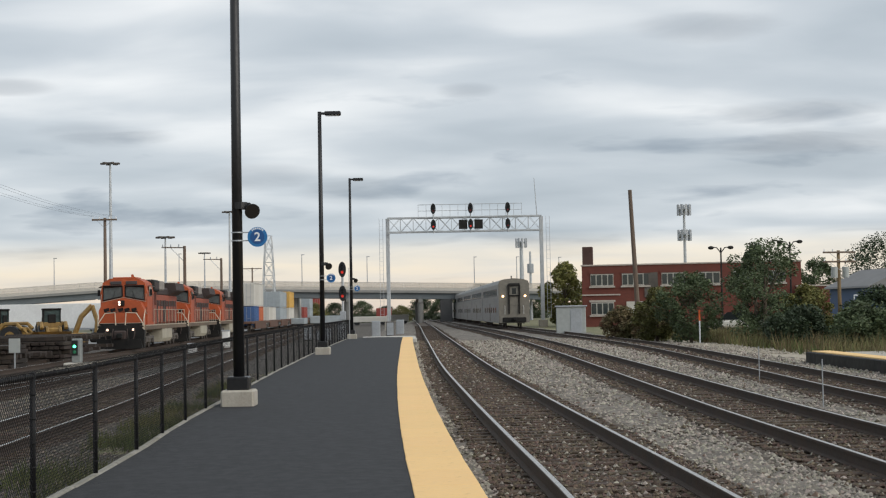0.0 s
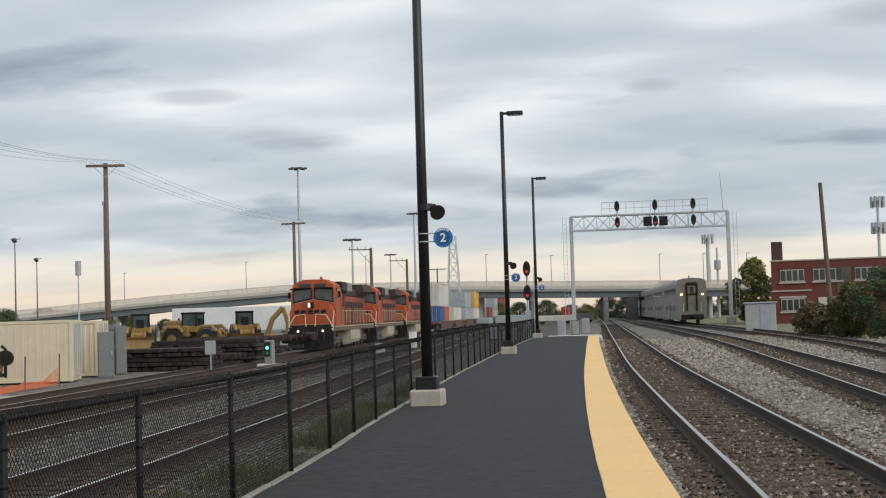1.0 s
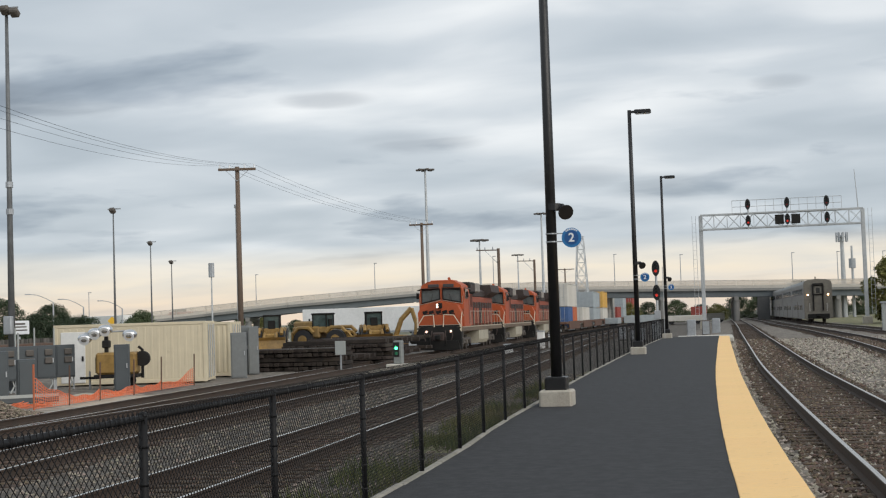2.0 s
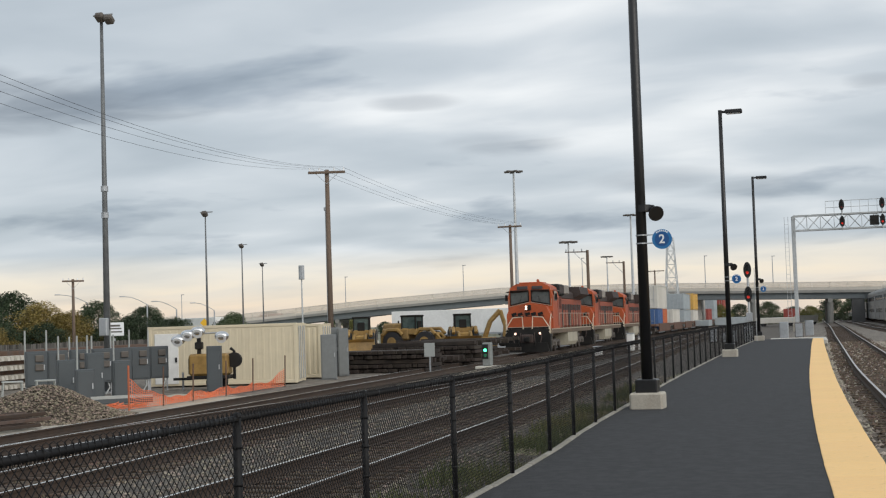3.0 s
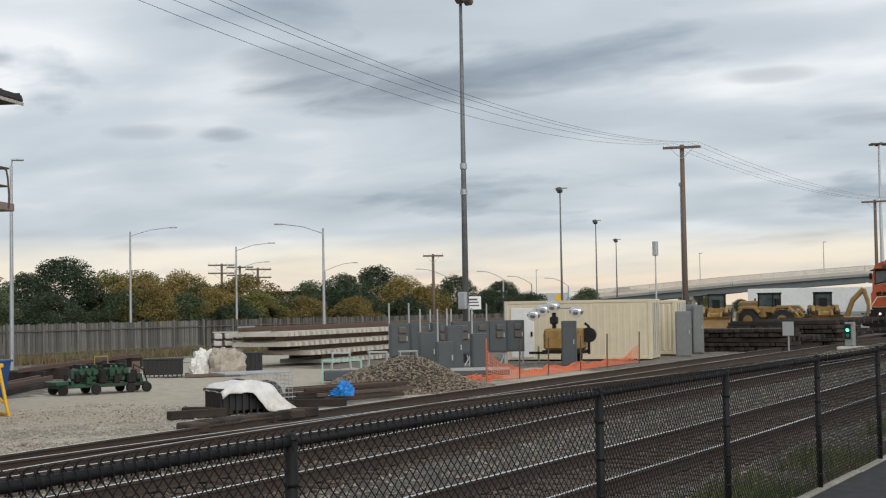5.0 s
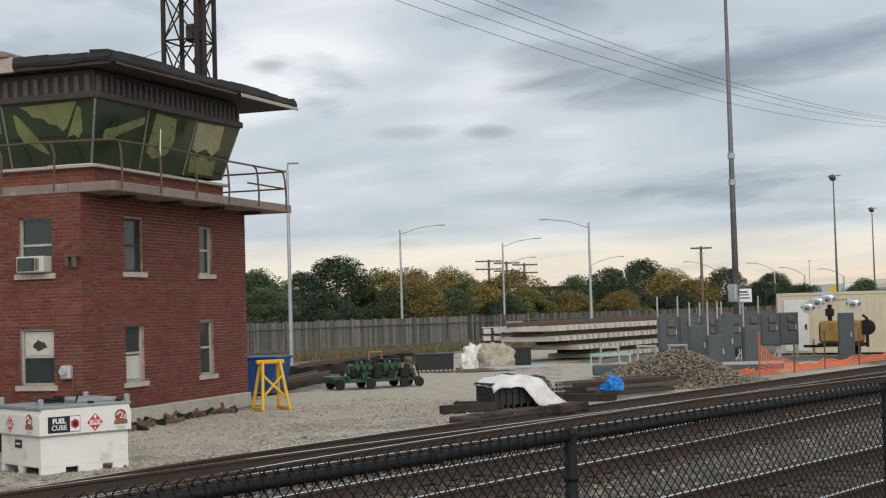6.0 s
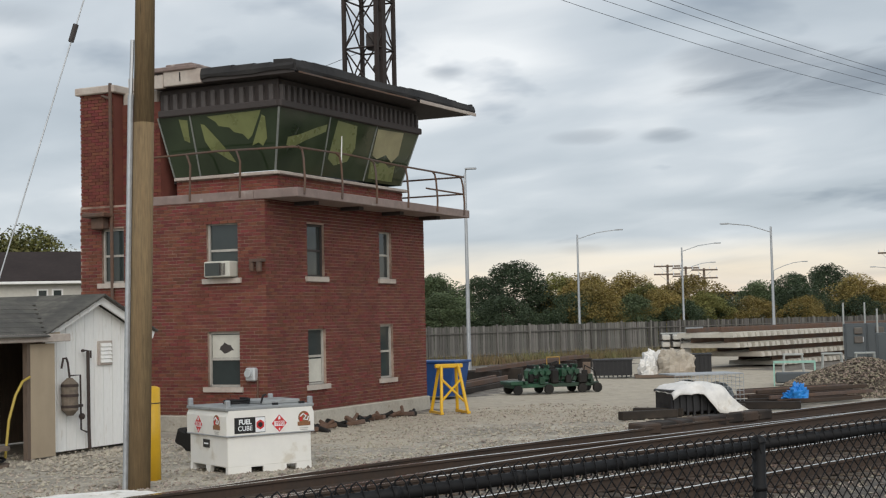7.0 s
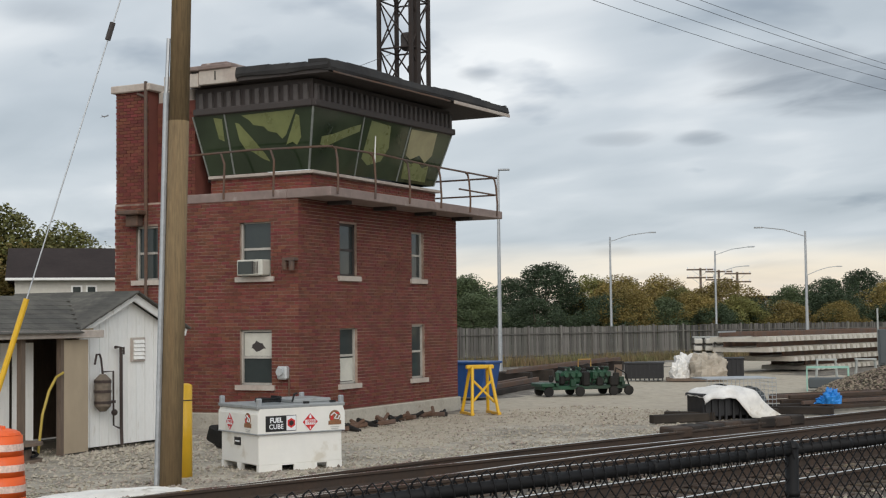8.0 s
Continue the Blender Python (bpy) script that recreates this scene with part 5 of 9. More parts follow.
def near_pole():
    top = thing("utility_pole", (-18.02, 10.02, GROUND), "thick new wooden utility pole with a grey conduit", "utility pole")
    part("shaft", Shape().tube((0, 0, -0.3), (0.0, 0.16, 5.2), 0.158, 0.145, 18).tube((0, 0.16, 5.2), (0.0, 0.3, 10.6), 0.145, 0.13, 18), WOOD_POLE, top, smooth=True)
    part("conduit", Shape().tube((-0.08, -0.16, 0), (-0.08, 0.0, 5.6), 0.042, n=8).tube((-0.08, 0.0, 5.6), (-0.08, 0.04, 6.4), 0.028, n=6), GALV, top)
    part("cross_arm", Shape().box((0, 0.3, 10.2), (2.0, 0.1, 0.12), rz=8), OLD_WOOD, top)
    for x in (-0.9, -0.3, 0.9):
        part("insulator", Shape().tube((x, 0.3 + x * 0.14, 10.25), (x, 0.3 + x * 0.14, 10.42), 0.05, 0.03, 8), GALV, top)


near_pole()
guy = thing("guy_wire", (-18.76, 7.35, GROUND), "steel guy wire with a yellow plastic guard", "guy wire")
part("wire", Shape().tube((0, 0, 0), (0.78, 2.85, 9.8), 0.010, n=6), GALV, guy)
part("guard", Shape().tube((0.02, 0.07, 0.25), (0.21, 0.77, 2.65), 0.04, n=10), SAFETY_YELLOW, guy)
part("strain_insulator", Shape().tube((0.50, 1.83, 6.3), (0.52, 1.90, 6.55), 0.04, n=8), BROWN_TRIM, guy)


def barrel():
    top = thing("traffic_barrel", (-16.33, 6.83, GROUND - 0.02), "orange plastic traffic barrel with pale bands", "traffic barrel")
    ORANGE_P = mat("traffic_orange", (0.80, 0.12, 0.02), 0.5, grain=0.08)
    r = [0.29, 0.28, 0.265, 0.25, 0.235]
    BAND = mat("reflective_pale", (0.74, 0.55, 0.47), 0.4, grain=0.3, scale=30)
    for i in range(4):
        ring = part("drum_ring", Shape().tube((0, 0, 0.06 + 0.24 * i), (0, 0, 0.295 + 0.24 * i), r[i], r[i] - 0.012, 20), ORANGE_P, top, smooth=True)
        part("reflective_band", Shape().tube((0, 0, 0.12 + 0.24 * i), (0, 0, 0.20 + 0.24 * i), r[i] + 0.001, r[i] - 0.003, 20, cap=False), BAND, ring, smooth=True)
    part("drum_top", Shape().ball((0, 0, 1.02), (0.225, 0.225, 0.08), 16, 4, top=True).box((0, 0, 1.1), (0.16, 0.03, 0.06), ch=0.01), ORANGE_P, top)
    part("rubber_base", Shape().tube((0, 0, 0.0), (0, 0, 0.06), 0.4, n=12), BLACK_VINYL, top)


barrel()

# ---- the freight train ----
CREAM_RAIL = mat("handrail_cream", (0.42, 0.36, 0.28), 0.6, grain=0.1)
NUMBER_BOARD = mat("number_board", (0.06, 0.05, 0.05), 0.5)
WHEEL = mat("wheel_steel", (0.09, 0.075, 0.065), 0.7, 0.3, grain=0.3)


def wheelset(parent, x_half, y, r=0.5):
    for sx in (-1, 1):
        part("wheel", Shape().tube((sx * (x_half - 0.07), y, r), (sx * (x_half + 0.07), y, r), r, n=20).tube((sx * (x_half + 0.07), y, r), (sx * (x_half + 0.12), y, r), 0.16, n=10), WHEEL, parent)
    part("axle", Shape().tube((-x_half, y, r), (x_half, y, r), 0.09, n=8), WHEEL, parent)


def bogie(parent, y, axles, gap, name="truck", m=None):
    half = gap * (axles - 1) / 2
    m = m or LOCO_BLACK
    tr = part(name, Shape().box((0, y, 0.66), (1.5, 0.5, 0.3), ch=0.04), m, parent)
    for sx in (-1, 1):
        part("side_frame", Shape().box((sx * 1.02, y, 0.72), (0.16, 2 * half + 1.3, 0.22), ch=0.05).box((sx * 1.02, y, 0.5), (0.14, 2 * half * 0.6, 0.2), ch=0.05), LOCO_GREY if m is LOCO_BLACK else m, tr)
    for k in range(axles):
        wheelset(tr, 0.76, y - half + gap * k)
        for sx in (-1, 1):
            part("axle_box", Shape().box((sx * 1.08, y - half + gap * k, 0.52), (0.2, 0.34, 0.34), ch=0.05), LOCO_GREY, tr)
    return tr


def locomotive(at, label, lit=True):
    """A wide-nose diesel locomotive; its front is at y = 0 and looks along -y; z = 0 is the top of the rails."""
    top = thing("locomotive", at, label, "locomotive", "locomotives of the freight train")
    L = 22.2
    part("underframe", Shape().box((0, L / 2, 1.42), (3.0, L - 1.6, 0.34), ch=0.03).box((0, L / 2, 1.2), (1.6, L - 2.6, 0.3)), SILL, top)
    part("pilot", Shape().prism([(-1.5, 0.12), (1.5, 0.12), (1.5, 1.25), (1.2, 1.6), (-1.2, 1.6), (-1.5, 1.25)], "y", 0.35, 0.85).prism([(-1.45, 0.1), (0, 0.08), (1.45, 0.1), (1.3, 0.7), (-1.3, 0.7)], "y", 0.05, 0.35), LOCO_BLACK, top, "black snow plough and pilot")
    part("coupler", Shape().box((0, 0.0, 0.92), (0.34, 0.7, 0.3), ch=0.06).box((0.08, -0.32, 0.92), (0.3, 0.2, 0.36), ch=0.06), LOCO_BLACK, top)
    nose = part("nose", Shape().prism([(-1.42, 1.5), (-1.45, 2.55), (-1.2, 3.05), (0, 3.32), (1.2, 3.05), (1.45, 2.55), (1.42, 1.5)], "y", 0.85, 2.4), ORANGE, top, "orange wide nose")
    part("nose_door", Shape().box((-0.2, 0.845, 2.2), (0.62, 0.02, 1.25), ch=0.01), ORANGE, nose)
    for x in (-0.95, -0.55, -0.05, 0.35, 0.8):
        part("nose_emblem", Shape().box((x, 0.838, 2.58), (0.34, 0.012, 0.2), ry=-14).box((x + 0.06, 0.837, 2.44), (0.36, 0.012, 0.06)), LOCO_BLACK, nose)
    part("anticlimber", Shape().box((0, 0.62, 1.5), (2.9, 0.5, 0.12), ch=0.03), LOCO_BLACK, top)
    for sx in (-0.9, -0.45, 0.45, 0.9):
        part("hose_glad_hand", Shape().path([(sx, 0.3, 1.35), (sx * 1.05, 0.12, 1.0), (sx * 0.95, 0.1, 0.7)], 0.04, n=5), LOCO_BROWN, top)
    part("draft_pocket", Shape().box((0, 0.2, 0.95), (0.8, 0.3, 0.6), ch=0.08), LOCO_BROWN, top)
    part("lower_band", Shape().box((0, 0.842, 1.6), (2.84, 0.02, 0.22)), LOCO_BLACK, nose)
    part("nose_stripe", Shape().box((0, 0.84, 1.72), (2.7, 0.016, 0.035)), CREAM_RAIL, nose)
    cab = part("cab", Shape().prism([(-1.5, 1.5), (-1.5, 3.7), (-1.34, 4.35), (-0.9, 4.62), (0.9, 4.62), (1.34, 4.35), (1.5, 3.7), (1.5, 1.5)], "y", 1.75, 4.6), ORANGE, top, "orange cab with two windshields")
    for sx in (-1, 1):
        w = part("windshield", Shape().add([(sx * 0.12, 1.74, 3.44), (sx * 1.3, 1.74, 3.2), (sx * 1.28, 1.74, 4.02), (sx * 0.12, 1.74, 4.1)], [(0, 1, 2, 3)]), mat("windshield_glass", (0.10, 0.115, 0.115), 0.12, grain=0.2), cab)
        part("windshield_trim", Shape().path([(sx * 0.02, 1.73, 3.38), (sx * 1.42, 1.73, 3.1), (sx * 1.44, 1.73, 3.6)], 0.022, n=4), CREAM_RAIL, cab)
        part("wiper", Shape().tube((sx * 0.7, 1.70, 3.34), (sx * 0.55, 1.70, 3.8), 0.012, n=4), LOCO_BLACK, w)
        part("windshield_gasket", Shape().path([(sx * 0.1, 1.735, 3.44), (sx * 1.32, 1.735, 3.2), (sx * 1.3, 1.735, 4.04), (sx * 0.1, 1.735, 4.12), (sx * 0.1, 1.735, 3.44)], 0.055, n=5), LOCO_BLACK, cab)
        part("sun_visor", Shape().box((sx * 0.7, 1.62, 4.13), (1.25, 0.24, 0.03), rx=-18), LOCO_BROWN, cab)
        part("cab_door", Shape().box((sx * 1.505, 4.2, 2.7), (0.02, 0.6, 1.9), ch=0.008), FADED, cab)
        part("mirror", Shape().box((sx * 1.68, 2.2, 3.7), (0.18, 0.04, 0.4), ch=0.015), LOCO_BLACK, cab)
        part("ladder_rail", Shape().path([(sx * 1.47, 1.1, 2.5), (sx * 1.47, 2.6, 2.0), (sx * 1.47, 4.9, 2.6)], 0.026, n=5), CREAM_RAIL, top)
        part("number_board", Shape().box((sx * 0.5, 1.72, 4.33), (0.72, 0.1, 0.22), ch=0.02), NUMBER_BOARD, cab)
        part("side_window", Shape().box((sx * 1.505, 3.0, 3.75), (0.02, 1.1, 0.62)), DARK_GLASS, cab)
        part("window_visor", Shape().box((sx * 1.62, 3.0, 4.12), (0.3, 1.2, 0.03), ry=sx * 18), LOCO_GREY, cab)
        part("ditch_light", Shape().tube((sx * 0.82, 0.3, 1.3), (sx * 0.82, 0.44, 1.3), 0.075, n=12), HEAD_LAMP if lit else SILVER, top)
        part("end_step", Shape().box((sx * 1.38, 0.75, 0.45), (0.3, 0.5, 0.05)).box((sx * 1.38, 0.75, 0.85), (0.3, 0.5, 0.05)).box((sx * 1.38, 1.05, 0.8), (0.3, 0.05, 1.0)), LOCO_GREY, top)
        part("front_handrail", Shape().path([(sx * 1.42, 0.42, 0.55), (sx * 1.42, 0.42, 1.7), (sx * 1.0, 0.5, 2.35), (sx * 0.35, 0.45, 2.4), (sx * 0.3, 0.42, 1.6)], 0.036, n=5), mat("front_rail_cream", (0.62, 0.54, 0.42), 0.6), top)
        part("corner_rail", Shape().path([(sx * 1.46, 0.55, 0.4), (sx * 1.46, 0.6, 2.0), (sx * 1.46, 1.1, 2.55)], 0.034, n=5), mat("front_rail_cream", (0.62, 0.54, 0.42)), top)
        part("brake_hose", Shape().path([(sx * 0.5, 0.2, 1.0), (sx * 0.55, 0.0, 0.7), (sx * 0.5, 0.0, 0.4)], 0.035), LOCO_BLACK, top)
    part("roof_cap", Shape().box((0, 3.1, 4.66), (1.5, 2.2, 0.1), ch=0.03).tube((0.5, 2.6, 4.7), (0.5, 2.1, 4.8), 0.05, 0.1, 8), ORANGE, cab)
    lamp = part("headlight_housing", Shape().box((0.0, 0.97 - 0.2, 3.0), (0.4, 0.22, 0.36), ch=0.04), LOCO_BLACK, nose)
    for x, z in ((-0.1, 3.07), (-0.1, 2.92)):
        part("headlight", Shape().tube((x, 0.65, z), (x, 0.60, z), 0.075, n=12), HEAD_LAMP if lit else SILVER, lamp)
    hood = part("long_hood", Shape().box((0, 12.3, 2.65), (1.9, 15.4, 2.1), ch=0.12), FADED, top, "long faded orange engine hood")
    part("hood_top", Shape().box((0, 12.3, 3.9), (1.9, 15.4, 0.66), ch=0.15), LOCO_BROWN, hood)
    part("equipment_cab", Shape().box((0, 5.9, 2.7), (2.6, 2.6, 2.3), ch=0.08), FADED, hood)
    part("inverter_top", Shape().box((0, 6.0, 4.2), (3.0, 2.5, 0.8), ch=0.1), LOCO_BLACK, hood)
    part("inverter_mesh", Shape().box((1.42, 6.0, 4.2), (0.2, 2.0, 0.5), ch=0.03).box((-1.42, 6.0, 4.2), (0.2, 2.0, 0.5), ch=0.03), LOCO_BROWN, hood)
    part("air_intake", Shape().box((0, 8.6, 4.25), (3.0, 2.0, 0.66), ch=0.08), mat("intake_pale_grey", (0.33, 0.30, 0.27), 0.8, grain=0.25, scale=3, second=(0.22, 0.2, 0.18)), hood)
    part("radiator_wing", Shape().prism([(-1.52, 4.05), (-1.4, 4.6), (1.4, 4.6), (1.52, 4.05), (0.9, 3.7), (-0.9, 3.7)], "y", 15.6, 20.4), LOCO_BROWN, hood)
    part("exhaust_stack", Shape().box((0, 12.0, 4.3), (0.8, 1.0, 0.45), ch=0.05), LOCO_BLACK, hood)
    for sx in (-1, 1):
        for k in range(9):
            part("hood_door", Shape().box((sx * 0.955, 7.9 + 1.3 * k, 2.5), (0.03, 1.2, 1.55), ch=0.01), LOCO_BROWN if k in (1, 4) else FADED, hood)
            part("vent_slot", Shape().box((sx * 0.985, 7.9 + 1.3 * k, 3.05), (0.02, 0.8, 0.4)), LOCO_BROWN, hood)
            part("door_gap", Shape().box((sx * 0.973, 8.55 + 1.3 * k, 2.5), (0.03, 0.05, 1.55)), LOCO_BROWN, hood)
        part("cab_grille", Shape().box((sx * 1.31, 5.9, 3.3), (0.03, 2.0, 0.8)), LOCO_BLACK, hood)
        for k in range(5):
            part("grille_bar", Shape().box((sx * 1.335, 5.1 + 0.4 * k, 3.3), (0.02, 0.08, 0.78)), FADED, hood)
        rail = part("side_handrail", Shape().tube((sx * 1.45, 5.0, 2.6), (sx * 1.45, 20.6, 2.6), 0.022, n=5), CREAM_RAIL, top)
        for k in range(10):
            part("stanchion", Shape().tube((sx * 1.45, 5.0 + 1.73 * k, 1.55), (sx * 1.45, 5.0 + 1.73 * k, 2.62), 0.02, n=5), CREAM_RAIL, rail)
        part("sill_stripe", Shape().box((sx * 1.505, L / 2, 1.55), (0.012, L - 2.2, 0.06)), CREAM_RAIL, top)
    part("fuel_tank", Shape().prism([(-1.35, 0.35), (1.35, 0.35), (1.5, 0.6), (1.5, 1.25), (-1.5, 1.25), (-1.5, 0.6)], "y", 8.4, 13.2), LOCO_CREAM, top, "dusty cream fuel tank")
    part("air_tank", Shape().tube((1.2, 13.4, 1.0), (1.2, 15.0, 1.0), 0.22, n=10), LOCO_GREY, top)
    bogie(top, 4.9, 3, 1.75)
    bogie(top, 17.0, 3, 1.75)
    part("rear_wall", Shape().box((0, 20.1, 2.6), (1.8, 0.3, 2.0), ch=0.05), ORANGE, top)
    return top


def on_line(line, y, z):
    x, d = glide(line, y)
    return pose(x, y, z, 0, 0, -math.degrees(math.atan(d)))


RAIL_Z = GROUND + 0.20
ahead = 90.2
lead = locomotive(on_line(FREIGHT, ahead, RAIL_Z), "orange and black diesel locomotive with lit headlights")
copy_thing(lead, on_line(FREIGHT, ahead + 22.6, RAIL_Z))["label"] = "second orange diesel locomotive with dusty sides"
copy_thing(lead, on_line(FREIGHT, ahead + 45.2, RAIL_Z))["label"] = "third orange diesel locomotive ahead of the containers"
for ob in bpy.data.objects:
    if ob.name.startswith(("headlight.", "ditch_light.")) and ob.parent and ob.data:
        root = ob.parent
        while root.parent:
            root = root.parent
        if root is not lead:
            ob.data = ob.data.copy()
            ob.data.materials[0] = SILVER

BOX_COLOURS = {
    "white": mat("container_white", (0.62, 0.60, 0.55), 0.7, grain=0.1, scale=2, second=(0.52, 0.50, 0.45)),
    "blue": mat("container_blue", (0.05, 0.11, 0.26), 0.6, grain=0.15, scale=2),
    "orange": mat("container_orange", (0.48, 0.13, 0.05), 0.6, grain=0.15, scale=2),
    "grey": mat("container_grey", (0.34, 0.38, 0.40), 0.6, grain=0.12, scale=2),
    "yellow": mat("container_yellow", (0.60, 0.36, 0.09), 0.6, grain=0.12, scale=2),
    "red": mat("container_red", (0.30, 0.06, 0.045), 0.6, grain=0.15, scale=2),
    "cream": mat("container_cream", (0.66, 0.58, 0.42), 0.7, grain=0.07, scale=2, second=(0.60, 0.53, 0.39), spots=(0.52, 0.44, 0.31)),
}
WELL_RUST = mat("well_car_brown", (0.12, 0.065, 0.045), 0.8, grain=0.25, scale=3)


def container(at, length, colour, h=2.9, label="", group="", deep=0.03):
    """A corrugated steel container; one end at y = 0."""
    m = BOX_COLOURS[colour]
    top = thing("shipping_container", at, label or f"{colour} corrugated shipping container on the freight train", "container", group)
    w = 2.44
    part("body", Shape().box((0, length / 2, h / 2), (w - 2 * deep - 0.02, length - 0.06, h - 0.06)), m, top)
    rib = Shape().box((0, 0, 0), (w - 0.02, 0.14, h - 0.34), ch=0.025)
    ribs = Shape()
    for k in range(int((length - 0.4) / 0.28)):
        ribs.put(rib, pose(0, 0.32 + 0.28 * k, h / 2))
    part("corrugation", ribs, m, top)["kind"] = "stuff"
    for sx in (-1, 1):
        for y in (0.08, length - 0.08):
            part("corner_post", Shape().box((sx * (w / 2 - 0.06), y, h / 2), (0.14, 0.16, h), ch=0.015), m, top)
        part("top_rail", Shape().box((sx * (w / 2 - 0.04), length / 2, h - 0.06), (0.09, length - 0.3, 0.12), ch=0.01), m, top)
        part("bottom_rail", Shape().box((sx * (w / 2 - 0.04), length / 2, 0.08), (0.09, length - 0.3, 0.14), ch=0.01), m, top)
        door = part("door", Shape().box((sx * 0.54, 0.03, h / 2), (1.06, 0.06, h - 0.3), ch=0.012), m, top)
        for q in (0.3, 0.8):
            part("lock_rod", Shape().tube((sx * q, -0.03, 0.15), (sx * q, -0.03, h - 0.12), 0.022, n=6), GALV, door)
        part("handle", Shape().box((sx * 0.55, -0.045, 1.1), (0.4, 0.02, 0.03)), GALV, door)
    return top


def well_car(y, loads):
    """A low well car and what it carries: (offset, length, tier, colour, height)."""
    top = thing("well_car", on_line(FREIGHT, y, RAIL_Z), "low rust-brown well car of the freight train", "freight car", "cars of the freight train")
    L = 20.4
    for sx in (-1, 1):
        part("side_sill", Shape().box((sx * 1.36, L / 2, 0.85), (0.14, 14.0, 1.0), ch=0.03), WELL_RUST, top)
    part("well_floor", Shape().box((0, L / 2, 0.45), (2.6, 14.0, 0.14)), WELL_RUST, top)
    for e in (1.6, L - 1.6):
        part("end_platform", Shape().box((0, e, 1.15), (2.7, 3.2, 0.3), ch=0.04), WELL_RUST, top)
        bogie(top, e, 2, 1.7, m=LOCO_BROWN)
    for off, length, tier, colour, h in loads:
        container(on_line(FREIGHT, y + off, RAIL_Z + (0.55 if tier == 0 else 0.55 + 2.62)), length, colour, h, group="containers on the train")


y = ahead + 79.0
for loads in ([(3.4, 6.06, 0, "blue", 2.6), (9.6, 6.06, 0, "orange", 2.6), (3.4, 12.2, 1, "white", 2.9)],
              [(3.6, 12.2, 0, "white", 2.6)],
              [(3.0, 14.0, 0, "grey", 2.6), (3.0, 14.0, 1, "grey", 2.4)],
              [(3.4, 12.2, 0, "white", 2.6), (3.4, 12.2, 1, "yellow", 2.7)],
              [(3.4, 12.2, 0, "white", 2.6), (3.4, 12.2, 1, "white", 2.7)],
              [(3.4, 12.2, 0, "red", 2.9)],
              [(3.4, 12.2, 0, "grey", 2.6), (3.4, 12.2, 1, "grey", 2.6)],
              [(3.4, 12.2, 0, "orange", 2.6)],
              [(3.4, 12.2, 0, "white", 2.6), (3.4, 12.2, 1, "red", 2.6)],
              [(3.4, 12.2, 0, "grey", 2.6)]):
    well_car(y, loads)
    y += 21.0

# ---- the passenger train that leaves ----
COACH_GREY = mat("coach_silver", (0.27, 0.27, 0.265), 0.5, 0.4, grain=0.15, scale=2, second=(0.21, 0.21, 0.205), stretch=(1, 1, 6))
COACH_END = mat("coach_end_dirty", (0.215, 0.20, 0.17), 0.7, 0.1, grain=0.25, scale=3, second=(0.165, 0.15, 0.125))
STRIPE_BLUE = mat("coach_band", (0.045, 0.048, 0.055), 0.45, grain=0.15)


